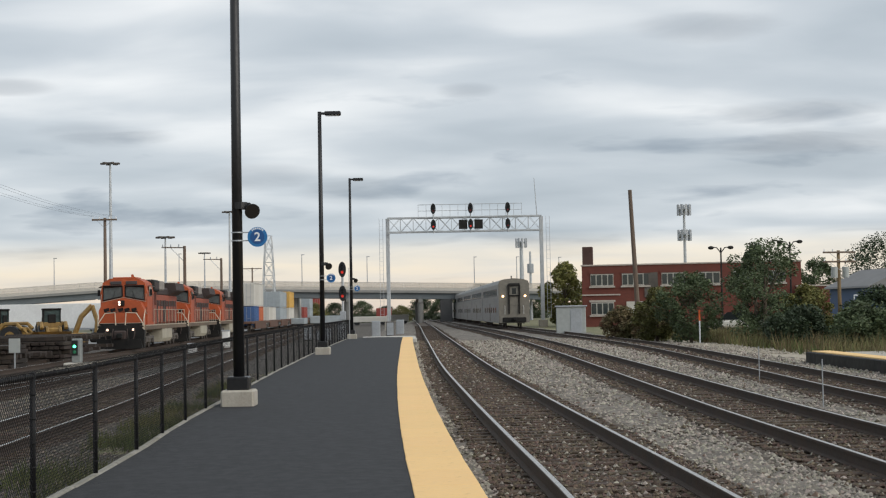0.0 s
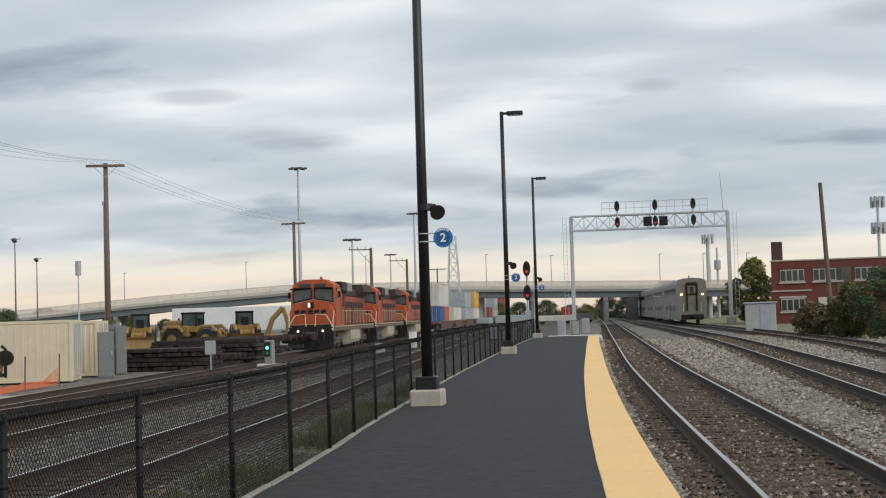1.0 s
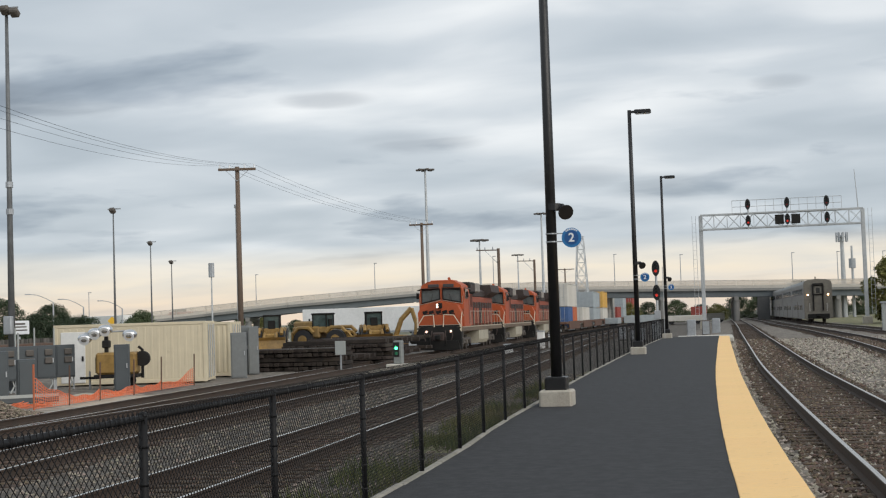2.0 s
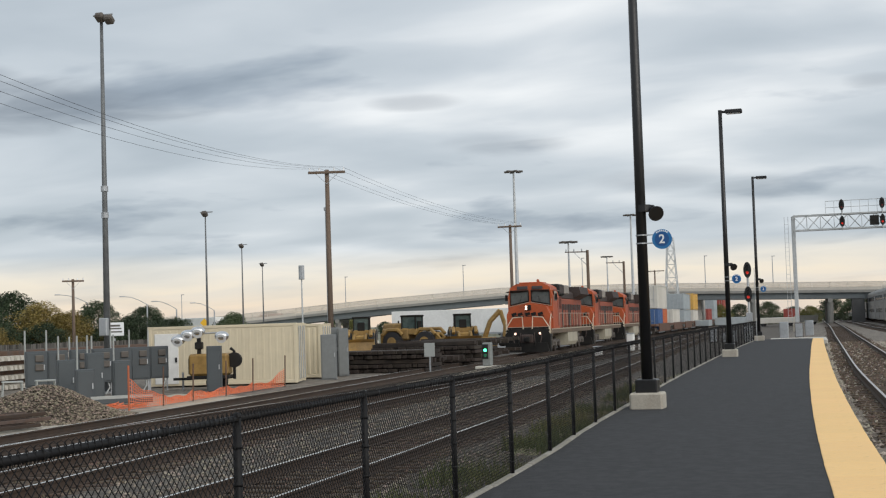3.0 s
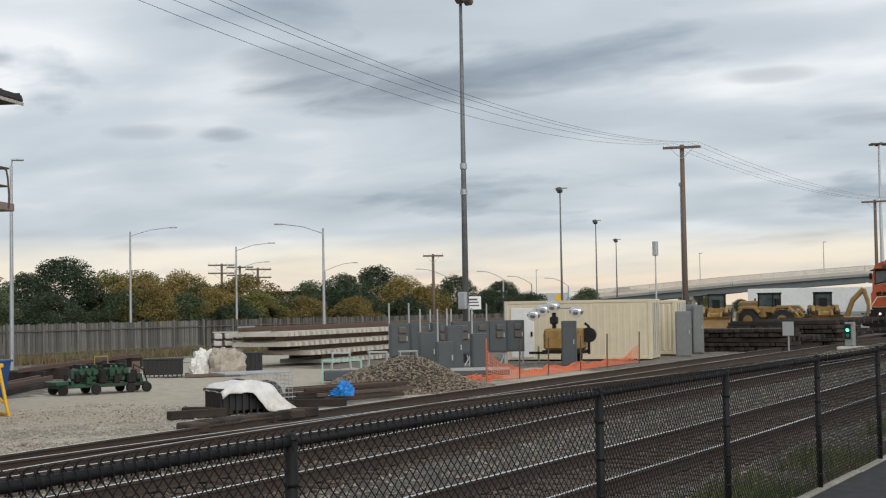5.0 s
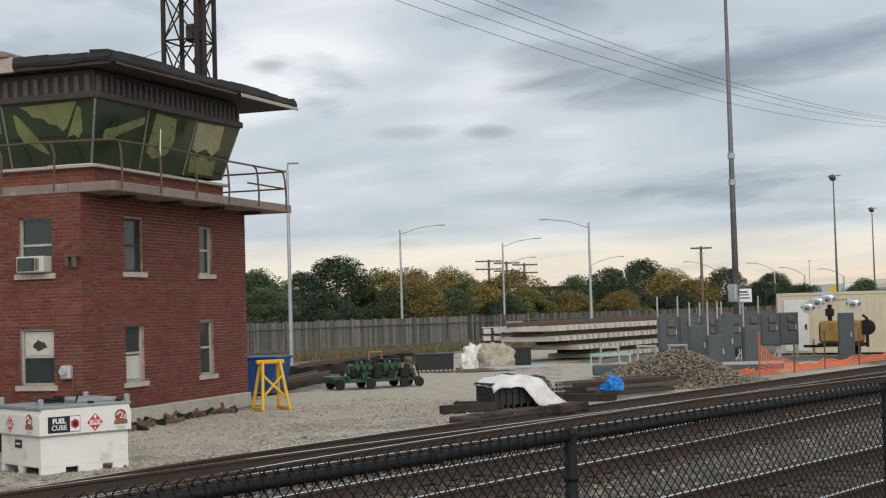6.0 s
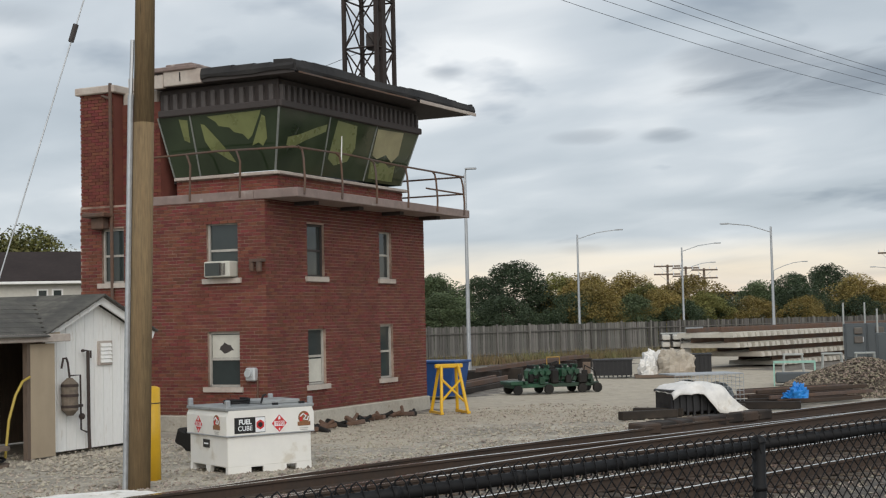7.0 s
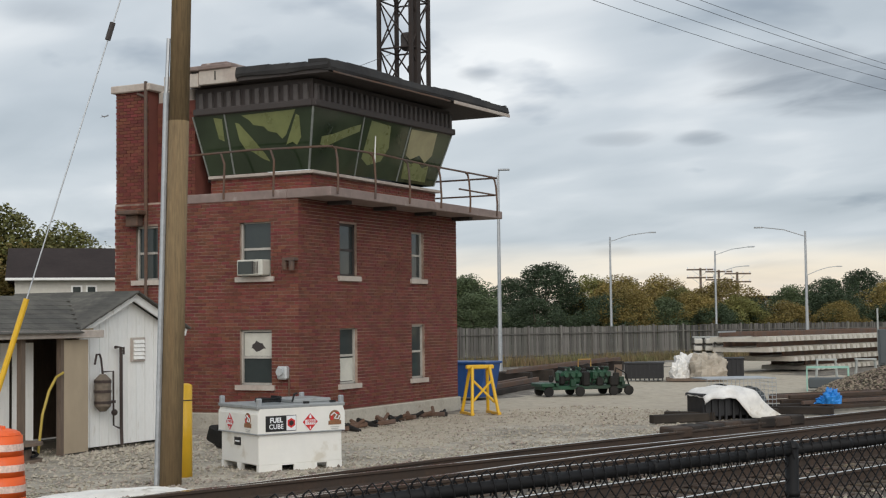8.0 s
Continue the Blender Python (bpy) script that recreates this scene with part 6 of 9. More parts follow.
def coach(at, label, last=False):
    """A double-deck coach; its rear end is at y = 0."""
    top = thing("passenger_coach", at, label, "railway coach", "coaches of the passenger train")
    L = 25.7
    out = [(-1.55, 0.45), (-1.57, 4.35), (-1.46, 4.68), (-1.0, 4.86), (0, 4.95), (1.0, 4.86), (1.46, 4.68), (1.57, 4.35), (1.55, 0.45)]
    part("body", Shape().prism(out, "y", 0.12, L - 0.12), COACH_GREY, top, smooth=False)
    end = part("end_wall", Shape().prism([(x * 0.985, z) for x, z in out], "y", 0.04, 0.12), COACH_END, top, "dirty grey end wall")
    frame = part("door_frame", Shape().box((0, -0.06, 3.2), (1.15, 0.2, 0.14), ch=0.03).box((-0.52, -0.06, 2.3), (0.14, 0.2, 1.9), ch=0.03).box((0.52, -0.06, 2.3), (0.14, 0.2, 1.9), ch=0.03).box((0, -0.06, 4.3), (1.15, 0.2, 0.3), ch=0.05).box((-0.56, -0.06, 3.7), (0.16, 0.2, 1.2), ch=0.03).box((0.56, -0.06, 3.7), (0.16, 0.2, 1.2), ch=0.03), LOCO_BLACK, end, "black gangway surround")
    part("door_leaf", Shape().box((0, 0.02, 3.2), (0.85, 0.05, 2.0), ch=0.01), COACH_END, end)
    part("door_pane", Shape().box((0, -0.01, 3.65), (0.42, 0.02, 0.6)), DARK_GLASS, end)
    for sx in (-1, 1):
        part("marker_lamp", Shape().tube((sx * 1.12, 0.03, 3.15), (sx * 1.12, -0.03, 3.15), 0.1, n=12), MARKER if last else RED_OFF, end)
        part("grab_rail", Shape().tube((sx * 0.95, -0.03, 1.3), (sx * 0.95, -0.03, 2.2), 0.025, n=5), WHITE, end)
        up = part("upper_window_band", Shape().box((sx * 1.572, L / 2, 3.55), (0.02, L - 4.4, 0.78)), STRIPE_BLUE, top)
        for k in range(12):
            part("window", Shape().box((sx * 1.586, 3.1 + 1.78 * k, 3.58), (0.012, 1.3, 0.56)), DARK_GLASS, up)
        for k in range(6):
            part("lower_window", Shape().box((sx * 1.575, 4.3 + 3.3 * k, 1.75), (0.02, 1.2, 0.55)), DARK_GLASS, top)
        part("side_door", Shape().box((sx * 1.572, L / 2, 1.5), (0.02, 1.0, 1.9)), COACH_END, top)
        for k in range(4):
            part("fluting", Shape().box((sx * 1.57, L / 2, 2.5 + 0.13 * k), (0.03, L - 1.0, 0.04)), COACH_GREY, top)
    part("buffer_beam", Shape().box((0, 0.1, 0.75), (2.4, 0.3, 0.5), ch=0.04).box((0, -0.25, 0.85), (0.35, 0.6, 0.32), ch=0.05), LOCO_BLACK, top)
    part("roof_aerial", Shape().tube((-0.2, 0.5, 4.9), (-0.2, 0.5, 5.2), 0.06, n=6), LOCO_BLACK, top)
    bogie(top, 2.9, 2, 2.6, m=LOCO_BLACK)
    bogie(top, L - 2.9, 2, 2.6, m=LOCO_BLACK)
    return top


coaches = [coach(on_line(MAIN_3, 143, 0), "last silver double-deck coach with lit marker lamps", True)]
for k in range(1, 8):
    coaches.append(copy_thing(coaches[0], on_line(MAIN_3, 143 + 26 * k, 0)))
    coaches[-1]["label"] = "silver double-deck passenger coach with dark windows"


def along(line, start, run):
    """The place run metres further along a line than start (its y)."""
    y = start
    while run > 0:
        s = min(run, 2.0)
        y += s / math.hypot(1, glide(line, y)[1])
        run -= s
    return y


def motions():
    """The passenger train draws away along its curve."""
    for k, ob in enumerate(coaches):
        rows = []
        for i in range(9):
            t = i * 1.0
            y0 = along(MAIN_3, 143.0, 11.0 * t + 26.0 * k)
            y1 = along(MAIN_3, y0, 25.6)
            (xa, _), (xb, _) = glide(MAIN_3, y0), glide(MAIN_3, y1)
            rows.append((t, pose(xa, y0, 0, 0, 0, math.degrees(math.atan2(xa - xb, y1 - y0)))))
        walk(ob, rows)
    fly()

# ---- poles, lights and signals of the yard ----
def wire(a, b, sag, r=0.012, parent=None, name="wire", n=10):
    a, b = Vector(a), Vector(b)
    pts = [a.lerp(b, i / n) - Vector((0, 0, sag * 4 * (i / n) * (1 - i / n))) for i in range(n + 1)]
    return part(name, Shape().path(pts, r, n=4), BLACK_VINYL, parent)


def cross_pole(x, y, h, label, arm=1.9, r=0.16, arms=1, turn=0, base=GROUND):
    top = thing("utility_pole", pose(x, y, base, 0, 0, turn), label, "utility pole")
    part("shaft", Shape().tube((0, 0, -0.3), (0, 0, h + 0.05), r, r * 0.72, 12), WOOD_POLE if r > 0.155 else OLD_WOOD, top, smooth=True)
    for k in range(arms):
        z = h - 0.1 - 0.7 * k
        part("cross_arm", Shape().box((0, -r, z), (arm, 0.1, 0.13), ch=0.01), OLD_WOOD, top)
        for sx in (-1, 1):
            part("arm_brace", Shape().tube((sx * arm * 0.3, -r, z - 0.05), (0, -r, z - 0.6), 0.018, n=4), GALV, top)
        for q in (-0.46, -0.2, 0.2, 0.46):
            part("insulator", Shape().tube((q * arm, -r, z + 0.06), (q * arm, -r, z + 0.24), 0.045, 0.03, 8), SIGN_WHITE, top)
    return top


cross_pole(-25.75, 67.85, 10.35, "tall brown wooden utility pole with one cross-arm", r=0.154, turn=15)
cross_pole(-25.5, 107.0, 9.8, "brown wooden utility pole with a cross-arm", r=0.15)
cross_pole(-29.3, 218.0, 9.5, "far wooden utility pole with a cross-arm", r=0.15, arm=3)
cond = thing("conduit_pole", (-26.15, 68.6, GROUND), "thin grey steel pole beside the wooden pole", "pole")
part("shaft", Shape().tube((0, 0, 0), (0, 0, 8.4), 0.07, 0.05, 10), GALV, cond)
part("cap", Shape().box((0, 0, 8.45), (0.18, 0.18, 0.2), ch=0.03), GALV, cond)
lines = thing("power_lines", (0, 0, 0), "four thin sagging overhead power lines", "power line")
for dx, sag in ((-0.85, 1.43), (-0.4, 1.27), (0.4, 1.33), (0.85, 1.37)):
    wire((-25.75 + dx, 67.85, 9.95), (-18.0 + dx, 10.3, 9.1), sag, 0.0058, lines, n=24)
    wire((-25.75 + dx, 67.85, 9.95), (-25.5 + dx, 107.0, 9.4), 0.5, 0.006, lines)


MAST_GREY = mat("weathered_mast", (0.17, 0.18, 0.185), 0.6, 0.3, grain=0.2, scale=5, second=(0.12, 0.125, 0.13))


def flood_mast(x, y, h, label, r=0.17, heads=2, collars=()):
    top = thing("light_mast", (x, y, GROUND), label, "light mast")
    part("shaft", Shape().tube((0, 0, 0), (0, 0, h), r, r * 0.42, 12), MAST_GREY, top, smooth=True)
    for z in collars:
        part("collar", Shape().tube((0, 0, z), (0, 0, z + 0.22), r * 0.98, n=12), GALV, top)
    part("base_flange", Shape().tube((0, 0, 0), (0, 0, 0.08), r * 1.9, n=12), GALV, top)
    part("head_bracket", Shape().tube((-0.35, 0, h - 0.1), (0.5, 0, h - 0.1), 0.04), GALV, top)
    for k in range(heads):
        part("floodlight", Shape().box((0.12 + 0.4 * k - 0.1, -0.14, h - 0.22 - 0.12 * k), (0.36, 0.4, 0.26), ch=0.06, rx=-35), LOCO_GREY, top)
    return top


big = flood_mast(-28.3, 49.8, 15.1, "tall grey steel floodlight mast among the cabinets", 0.15, 2, (6.9, 7.95))
part("side_box", Shape().box((0.0, -0.24, 2.6), (0.34, 0.22, 0.7), ch=0.03), GALV, big)
for x, y, h in ((-39.0, 81.1, 9.9), (-49.3, 109.4, 9.6), (-55.7, 128.4, 8.9)):
    flood_mast(x, y, h, "thin grey yard light pole with one flat head", 0.09, 1)


def high_mast(x, y, h, label, r=0.25):
    """A high-mast light with a ring of lamps at the top."""
    top = thing("high_mast_light", (x, y, GROUND), label, "light mast")
    part("shaft", Shape().tube((0, 0, 0), (0, 0, h), r, r * 0.4, 10), SILVER, top)
    part("lamp_ring", Shape().tube((0, 0, h), (0, 0, h + 0.12), 0.5, n=14), LOCO_GREY, top)
    for k in range(6):
        part("lamp_head", Shape().box((0.75 * math.cos(k * 1.047), 0.75 * math.sin(k * 1.047), h + 0.02), (0.5, 0.32, 0.2), rz=60 * k, ch=0.04), LOCO_GREY, top)


for x, y, h in ((-34.2, 146.0, 18.2), (-28.8, 147.2, 10.5), (-28.2, 187.9, 16.0), (-38.1, 226.8, 12.3)):
    high_mast(x, y, h, "grey high-mast yard light beyond the locomotives", 0.2 if h < 14 else 0.25)


def cell_mast(x, y, h, label, tiers, base=GROUND, r=0.3):
    """A slim mast with drums of panel aerials."""
    top = thing("aerial_mast", (x, y, base), label, "aerial mast")
    part("shaft", Shape().tube((0, 0, 0), (0, 0, h), r, r * 0.6, 10), SILVER, top)
    for z, w in tiers:
        part("platform_ring", Shape().tube((0, 0, z), (0, 0, z + 0.15), w * 0.8, n=12), SILVER, top)
        for k in range(9):
            part("panel_aerial", Shape().box((w * math.cos(k * 0.698), w * math.sin(k * 0.698), z), (0.16, 0.34, 1.7), rz=40 * k, ch=0.03), GALV, top)


cell_mast(37.3, 216.8, 17.6, "cell mast with two crowns of panel aerials", ((16.8, 1.0), (12.9, 1.0)), -0.2)
cell_mast(14.6, 259.6, 14.6, "pale far mast with a square lamp head", ((14.2, 1.0),), -0.2, 0.5)
cell_mast(16.2, 259.5, 12.6, "thin far aerial mast behind the gantry", ((9.5, 0.5),), -0.2, 0.3)
cell_mast(-63.4, 157.8, 9.3, "white lattice-topped mast beyond the bridge", ((9.0, 0.24),), GROUND, 0.12)


def bracket_pole(x, y, h, label):
    top = thing("bracket_pole", (x, y, GROUND), label, "pole")
    part("shaft", Shape().tube((0, 0, 0), (0, 0, h), 0.16, 0.13, 10), OLD_WOOD, top)
    part("bracket_arm", Shape().tube((0, 0, h - 0.15), (-2.0, 0, h - 0.1), 0.05, n=6), OLD_WOOD, top)
    part("strut", Shape().tube((0, 0, h - 1.4), (-1.2, 0, h - 0.15), 0.03, n=5), GALV, top)
    for q in (-1.9, -1.2, -0.5):
        part("insulator", Shape().tube((q, 0, h - 0.1), (q, 0, h + 0.15), 0.06, 0.04, 6), GALV, top)


bracket_pole(-22.4, 123.0, 8.4, "wooden bracket pole with a long side arm")
bracket_pole(-24.7, 158.1, 8.7, "far wooden bracket pole with a side arm")


def lattice_tower(x, y, h, w, label):
    top = thing("lattice_tower", (x, y, GROUND), label, "tower")
    for i in range(4):
        a, b = i * math.pi / 2 + 0.785, (i + 1) * math.pi / 2 + 0.785
        p = lambda q, s: (math.cos(q) * w * (1 - 0.62 * s), math.sin(q) * w * (1 - 0.62 * s), h * s)
        part("leg", Shape().tube(p(a, 0), p(a, 1), 0.08, n=5), SILVER, top)
        for k in range(7):
            part("brace", Shape().tube(p(a, k / 7), p(b, (k + 1) / 7), 0.045, n=4), SILVER, top)
            part("brace", Shape().tube(p(b, k / 7), p(a, (k + 1) / 7), 0.045, n=4), SILVER, top)
            part("girt", Shape().tube(p(a, (k + 1) / 7), p(b, (k + 1) / 7), 0.04, n=4), SILVER, top)


lattice_tower(-28.0, 228.3, 15.0, 1.8, "white four-legged lattice tower behind the containers")


def signal_head(parent, x, y, z, lit, s=1.0, name="signal_head"):
    """An oval signal head with one hooded lens, looking along -y."""
    out = [(0.28 * s * math.cos(a), z + 0.62 * s * math.sin(a) * 0.92) for a in [2 * math.pi * i / 20 for i in range(20)]]
    h = part(name, Shape().prism([(x + p, q) for p, q in out], "y", y, y + 0.05).box((x, y + 0.22, z), (0.3 * s, 0.34, 0.8 * s), ch=0.05), BLACK_STEEL, parent)
    part("lens", Shape().tube((x, y - 0.01, z - 0.2 * s), (x, y - 0.03, z - 0.2 * s), 0.1 * s, n=14), RED_LAMP if lit else RED_OFF, h)
    for k in range(3):
        zz = z - 0.2 * s + 0.22 * s * k
        hood = Shape()
        for i in range(7):
            a, b = math.pi * i / 7, math.pi * (i + 1) / 7
            rr = 0.12 * s
            hood.add([(x + rr * math.cos(a), y, zz + rr * math.sin(a)), (x + rr * math.cos(b), y, zz + rr * math.sin(b)), (x + rr * math.cos(b), y - 0.22 * s, zz + rr * math.sin(b)), (x + rr * math.cos(a), y - 0.22 * s, zz + rr * math.sin(a))], [(0, 1, 2, 3)])
        part("hood", hood, BLACK_STEEL, h)
    return h


mast = thing("mast_signal", (-5.85, 82.8, -0.3), "two-headed signal mast showing red beside the fence", "railway signal")
part("mast", Shape().tube((0, 0, 0), (0, 0, 4.9), 0.07, n=10), SILVER, mast)
signal_head(mast, 0, -0.15, 4.6, True, 0.8)
signal_head(mast, 0, -0.15, 3.2, True, 0.8)
part("mast_cabinet", Shape().box((0.0, 0, 1.9), (0.34, 0.3, 0.5), ch=0.02), GALV, mast)
part("ladder", Shape().box((0.0, 0.25, 2.4), (0.03, 0.03, 4.6)).box((0.36, 0.25, 2.4), (0.03, 0.03, 4.6)), SILVER, mast)


def gantry():
    D, zr = 160.0, -0.2
    top = thing("signal_gantry", (0, D, zr), "silver truss signal gantry across the tracks", "signal gantry")
    x0, x1, zt, zb = -6.1, 11.3, 12.55, 10.95
    for x in (x0, x1):
        leg = part("column", Shape().box((x, 0, zt / 2), (0.42, 0.42, zt), ch=0.04), SILVER, top)
        part("footing", Shape().box((x, 0, 0.35), (1.0, 1.0, 0.9), ch=0.06), CONCRETE, leg)
        sx = -0.55 if x < 0 else 0.55
        for q in (0, 0.4 * (1 if sx > 0 else -1)):
            part("ladder_rail", Shape().tube((x + sx + q, 0, 1.0), (x + sx + q, 0, zt), 0.03, n=4), SILVER, leg)
        for k in range(22):
            part("rung", Shape().tube((x + sx, 0, 1.2 + 0.5 * k), (x + sx + (0.4 if sx > 0 else -0.4), 0, 1.2 + 0.5 * k), 0.018, n=4), SILVER, leg)
    for z in (zt, zb):
        for yy in (-0.6, 0.6):
            part("chord", Shape().box(((x0 + x1) / 2, yy, z), (x1 - x0, 0.16, 0.16)), SILVER, top)
    n = 12
    for k in range(n + 1):
        x = x0 + (x1 - x0) * k / n
        for yy in (-0.6, 0.6):
            part("upright", Shape().tube((x, yy, zb), (x, yy, zt), 0.035, n=4), SILVER, top)
            if k < n:
                a, b = (zb, zt) if k % 2 else (zt, zb)
                xn = x0 + (x1 - x0) * (k + 1) / n
                part("diagonal", Shape().tube((x, yy, a), (xn, yy, b), 0.035, n=4), SILVER, top)
                part("diagonal", Shape().tube((x, yy, b), (xn, yy, a), 0.025, n=4), SILVER, top)
        if k < n:
            part("cross_tie", Shape().tube((x, -0.6, zb), (x, 0.6, zb), 0.04, n=4), SILVER, top)
    walk_z = zt + 0.05
    part("walkway", Shape().box((3.2, 0, walk_z), (12.0, 1.0, 0.06)), SILVER, top)
    rail = part("guard_rail", Shape().tube((-2.6, -0.5, walk_z + 1.4), (9.1, -0.5, walk_z + 1.4), 0.035, n=5), SILVER, top)
    part("guard_rail", Shape().tube((-2.6, -0.5, walk_z + 0.7), (9.1, -0.5, walk_z + 0.7), 0.03, n=5), SILVER, rail)
    for k in range(14):
        part("rail_post", Shape().tube((-2.6 + 0.9 * k, -0.5, walk_z), (-2.6 + 0.9 * k, -0.5, walk_z + 1.42), 0.03, n=4), SILVER, rail)
    for x in (-0.9, 3.3, 7.5):
        part("hanger", Shape().tube((x, -0.75, zb - 0.2), (x, -0.75, zt + 1.6), 0.07, n=8), SILVER, top)
        signal_head(top, x, -1.0, zt + 0.95, False, 1.05)
        signal_head(top, x, -1.0, zb + 0.75, x < 5, 1.05)
    for x in (2.45, 4.2):
        part("backing_board", Shape().box((x, -0.72, zb + 0.75), (0.95, 0.06, 1.05)), LOCO_BLACK, top)
    part("whip_aerial", Shape().tube((10.85, 0, zt), (10.6, 0, zt + 4.3), 0.06, 0.03, 6), SILVER, top)


gantry()


def dwarf_signal():
    top = thing("dwarf_signal", (-17.65, 68.25, GROUND + 0.02), "low grey dwarf signal showing green on a concrete pad", "railway signal")
    part("pad", Shape().box((0.1, 0, 0.06), (1.3, 0.9, 0.16), ch=0.03), PALE_CONCRETE, top)
    part("case", Shape().box((0, 0, 0.72), (0.44, 0.42, 1.15), ch=0.04), mat("dull_zinc", (0.24, 0.255, 0.25), 0.6, 0.2, grain=0.2, scale=8), top)
    part("face", Shape().box((-0.06, -0.225, 0.85), (0.3, 0.03, 0.72), ch=0.02), BLACK_STEEL, top)
    part("green_lens", Shape().tube((-0.06, -0.25, 0.92), (-0.06, -0.265, 0.92), 0.075, n=14), GREEN_LAMP, top)
    part("lower_lens", Shape().tube((-0.06, -0.25, 0.66), (-0.06, -0.265, 0.66), 0.08, n=14), mat("dim_green_lens", (0.03, 0.2, 0.1), 0.3), top)


dwarf_signal()
for x, y, s in ((-15.6, 88.0, 0.55), (-15.2, 99.0, 1.2), (-14.7, 101.0, 0.9)):
    box = thing("switch_machine", (x, y, GROUND), "white steel trackside switch housing", "trackside box", "switch housings")
    part("case", Shape().box((0, 0, s * 0.5), (0.5, 0.6, s), ch=0.05), WHITE, box)
    part("lid", Shape().box((0, 0, s + 0.03), (0.56, 0.66, 0.07), ch=0.02), GALV, box)

# ---- stored things in the yard ----
CABINET = mat("cabinet_grey", (0.075, 0.088, 0.096), 0.6, grain=0.12, scale=4, second=(0.06, 0.07, 0.078))
CABINET_MID = mat("cabinet_mid_grey", (0.19, 0.205, 0.21), 0.6, grain=0.15, scale=4, second=(0.16, 0.17, 0.175))
CABINET_PALE = mat("cabinet_pale_grey", (0.36, 0.38, 0.37), 0.55, grain=0.1, scale=4)
MACHINE_YELLOW = mat("machine_yellow", (0.34, 0.205, 0.055), 0.5, grain=0.35, scale=3, second=(0.20, 0.13, 0.05), spots=(0.2, 0.13, 0.06))
CHROME = mat("lamp_reflector", (0.62, 0.63, 0.64), 0.16, 0.9, grain=0.05)
CRATE_BLACK = mat("black_plastic", (0.016, 0.016, 0.018), 0.6, grain=0.2)
SHEETING = mat("white_sheeting", (0.74, 0.73, 0.71), 0.6, grain=0.2, scale=4, second=(0.64, 0.62, 0.58), spots=(0.44, 0.40, 0.34), bump=0.6)
BLUE_SHEET = mat("blue_tarpaulin", (0.02, 0.22, 0.62), 0.45, grain=0.15, scale=8, bump=0.5)
GREEN_MACHINE = mat("machine_green", (0.016, 0.072, 0.036), 0.5, grain=0.35, scale=6, second=(0.018, 0.035, 0.022))
MINT = mat("mint_paint", (0.30, 0.52, 0.44), 0.6, grain=0.12)
NET = mat("orange_plastic_net", (0.75, 0.20, 0.09), 0.6, grain=0.1)
DARK_TIMBER = mat("old_dark_timber", (0.024, 0.018, 0.0145), 0.95, grain=0.35, scale=5, second=(0.04, 0.03, 0.024), each=0.4)


def yard_container():
    top = container(pose(-22.75, 56.3, GROUND + 0.05, 0, 0, 104), 6.3, "cream", 2.5, "cream corrugated site container on the gravel", deep=0.008)
    part("side_door", Shape().box((-1.235, 5.5, 1.15), (0.04, 1.0, 2.1), ch=0.01), WHITE, top, "white steel side door")
    part("door_knob", Shape().box((-1.27, 5.1, 1.1), (0.05, 0.08, 0.2)), BLACK_STEEL, top)


yard_container()
container(pose(-23.6, 61.5, GROUND + 0.05, 0, 0, 100), 6.06, "cream", 2.45, "second cream container behind the first")


def cabinet(x, y, turn, w, h, m, label, legs=0.0, group=""):
    top = thing("relay_cabinet", pose(x, y, GROUND, 0, 0, turn), label, "cabinet", group)
    part("body", Shape().box((0, 0, legs + (h - legs) / 2), (w, 0.4, h - legs), ch=0.015), m, top)
    door = part("door", Shape().box((0, -0.212, legs + (h - legs) / 2), (w - 0.1, 0.03, h - legs - 0.12), ch=0.008), m, top)
    part("handle", Shape().box((w * 0.36, -0.24, legs + (h - legs) * 0.55), (0.04, 0.04, 0.18)), GALV, door)
    return top


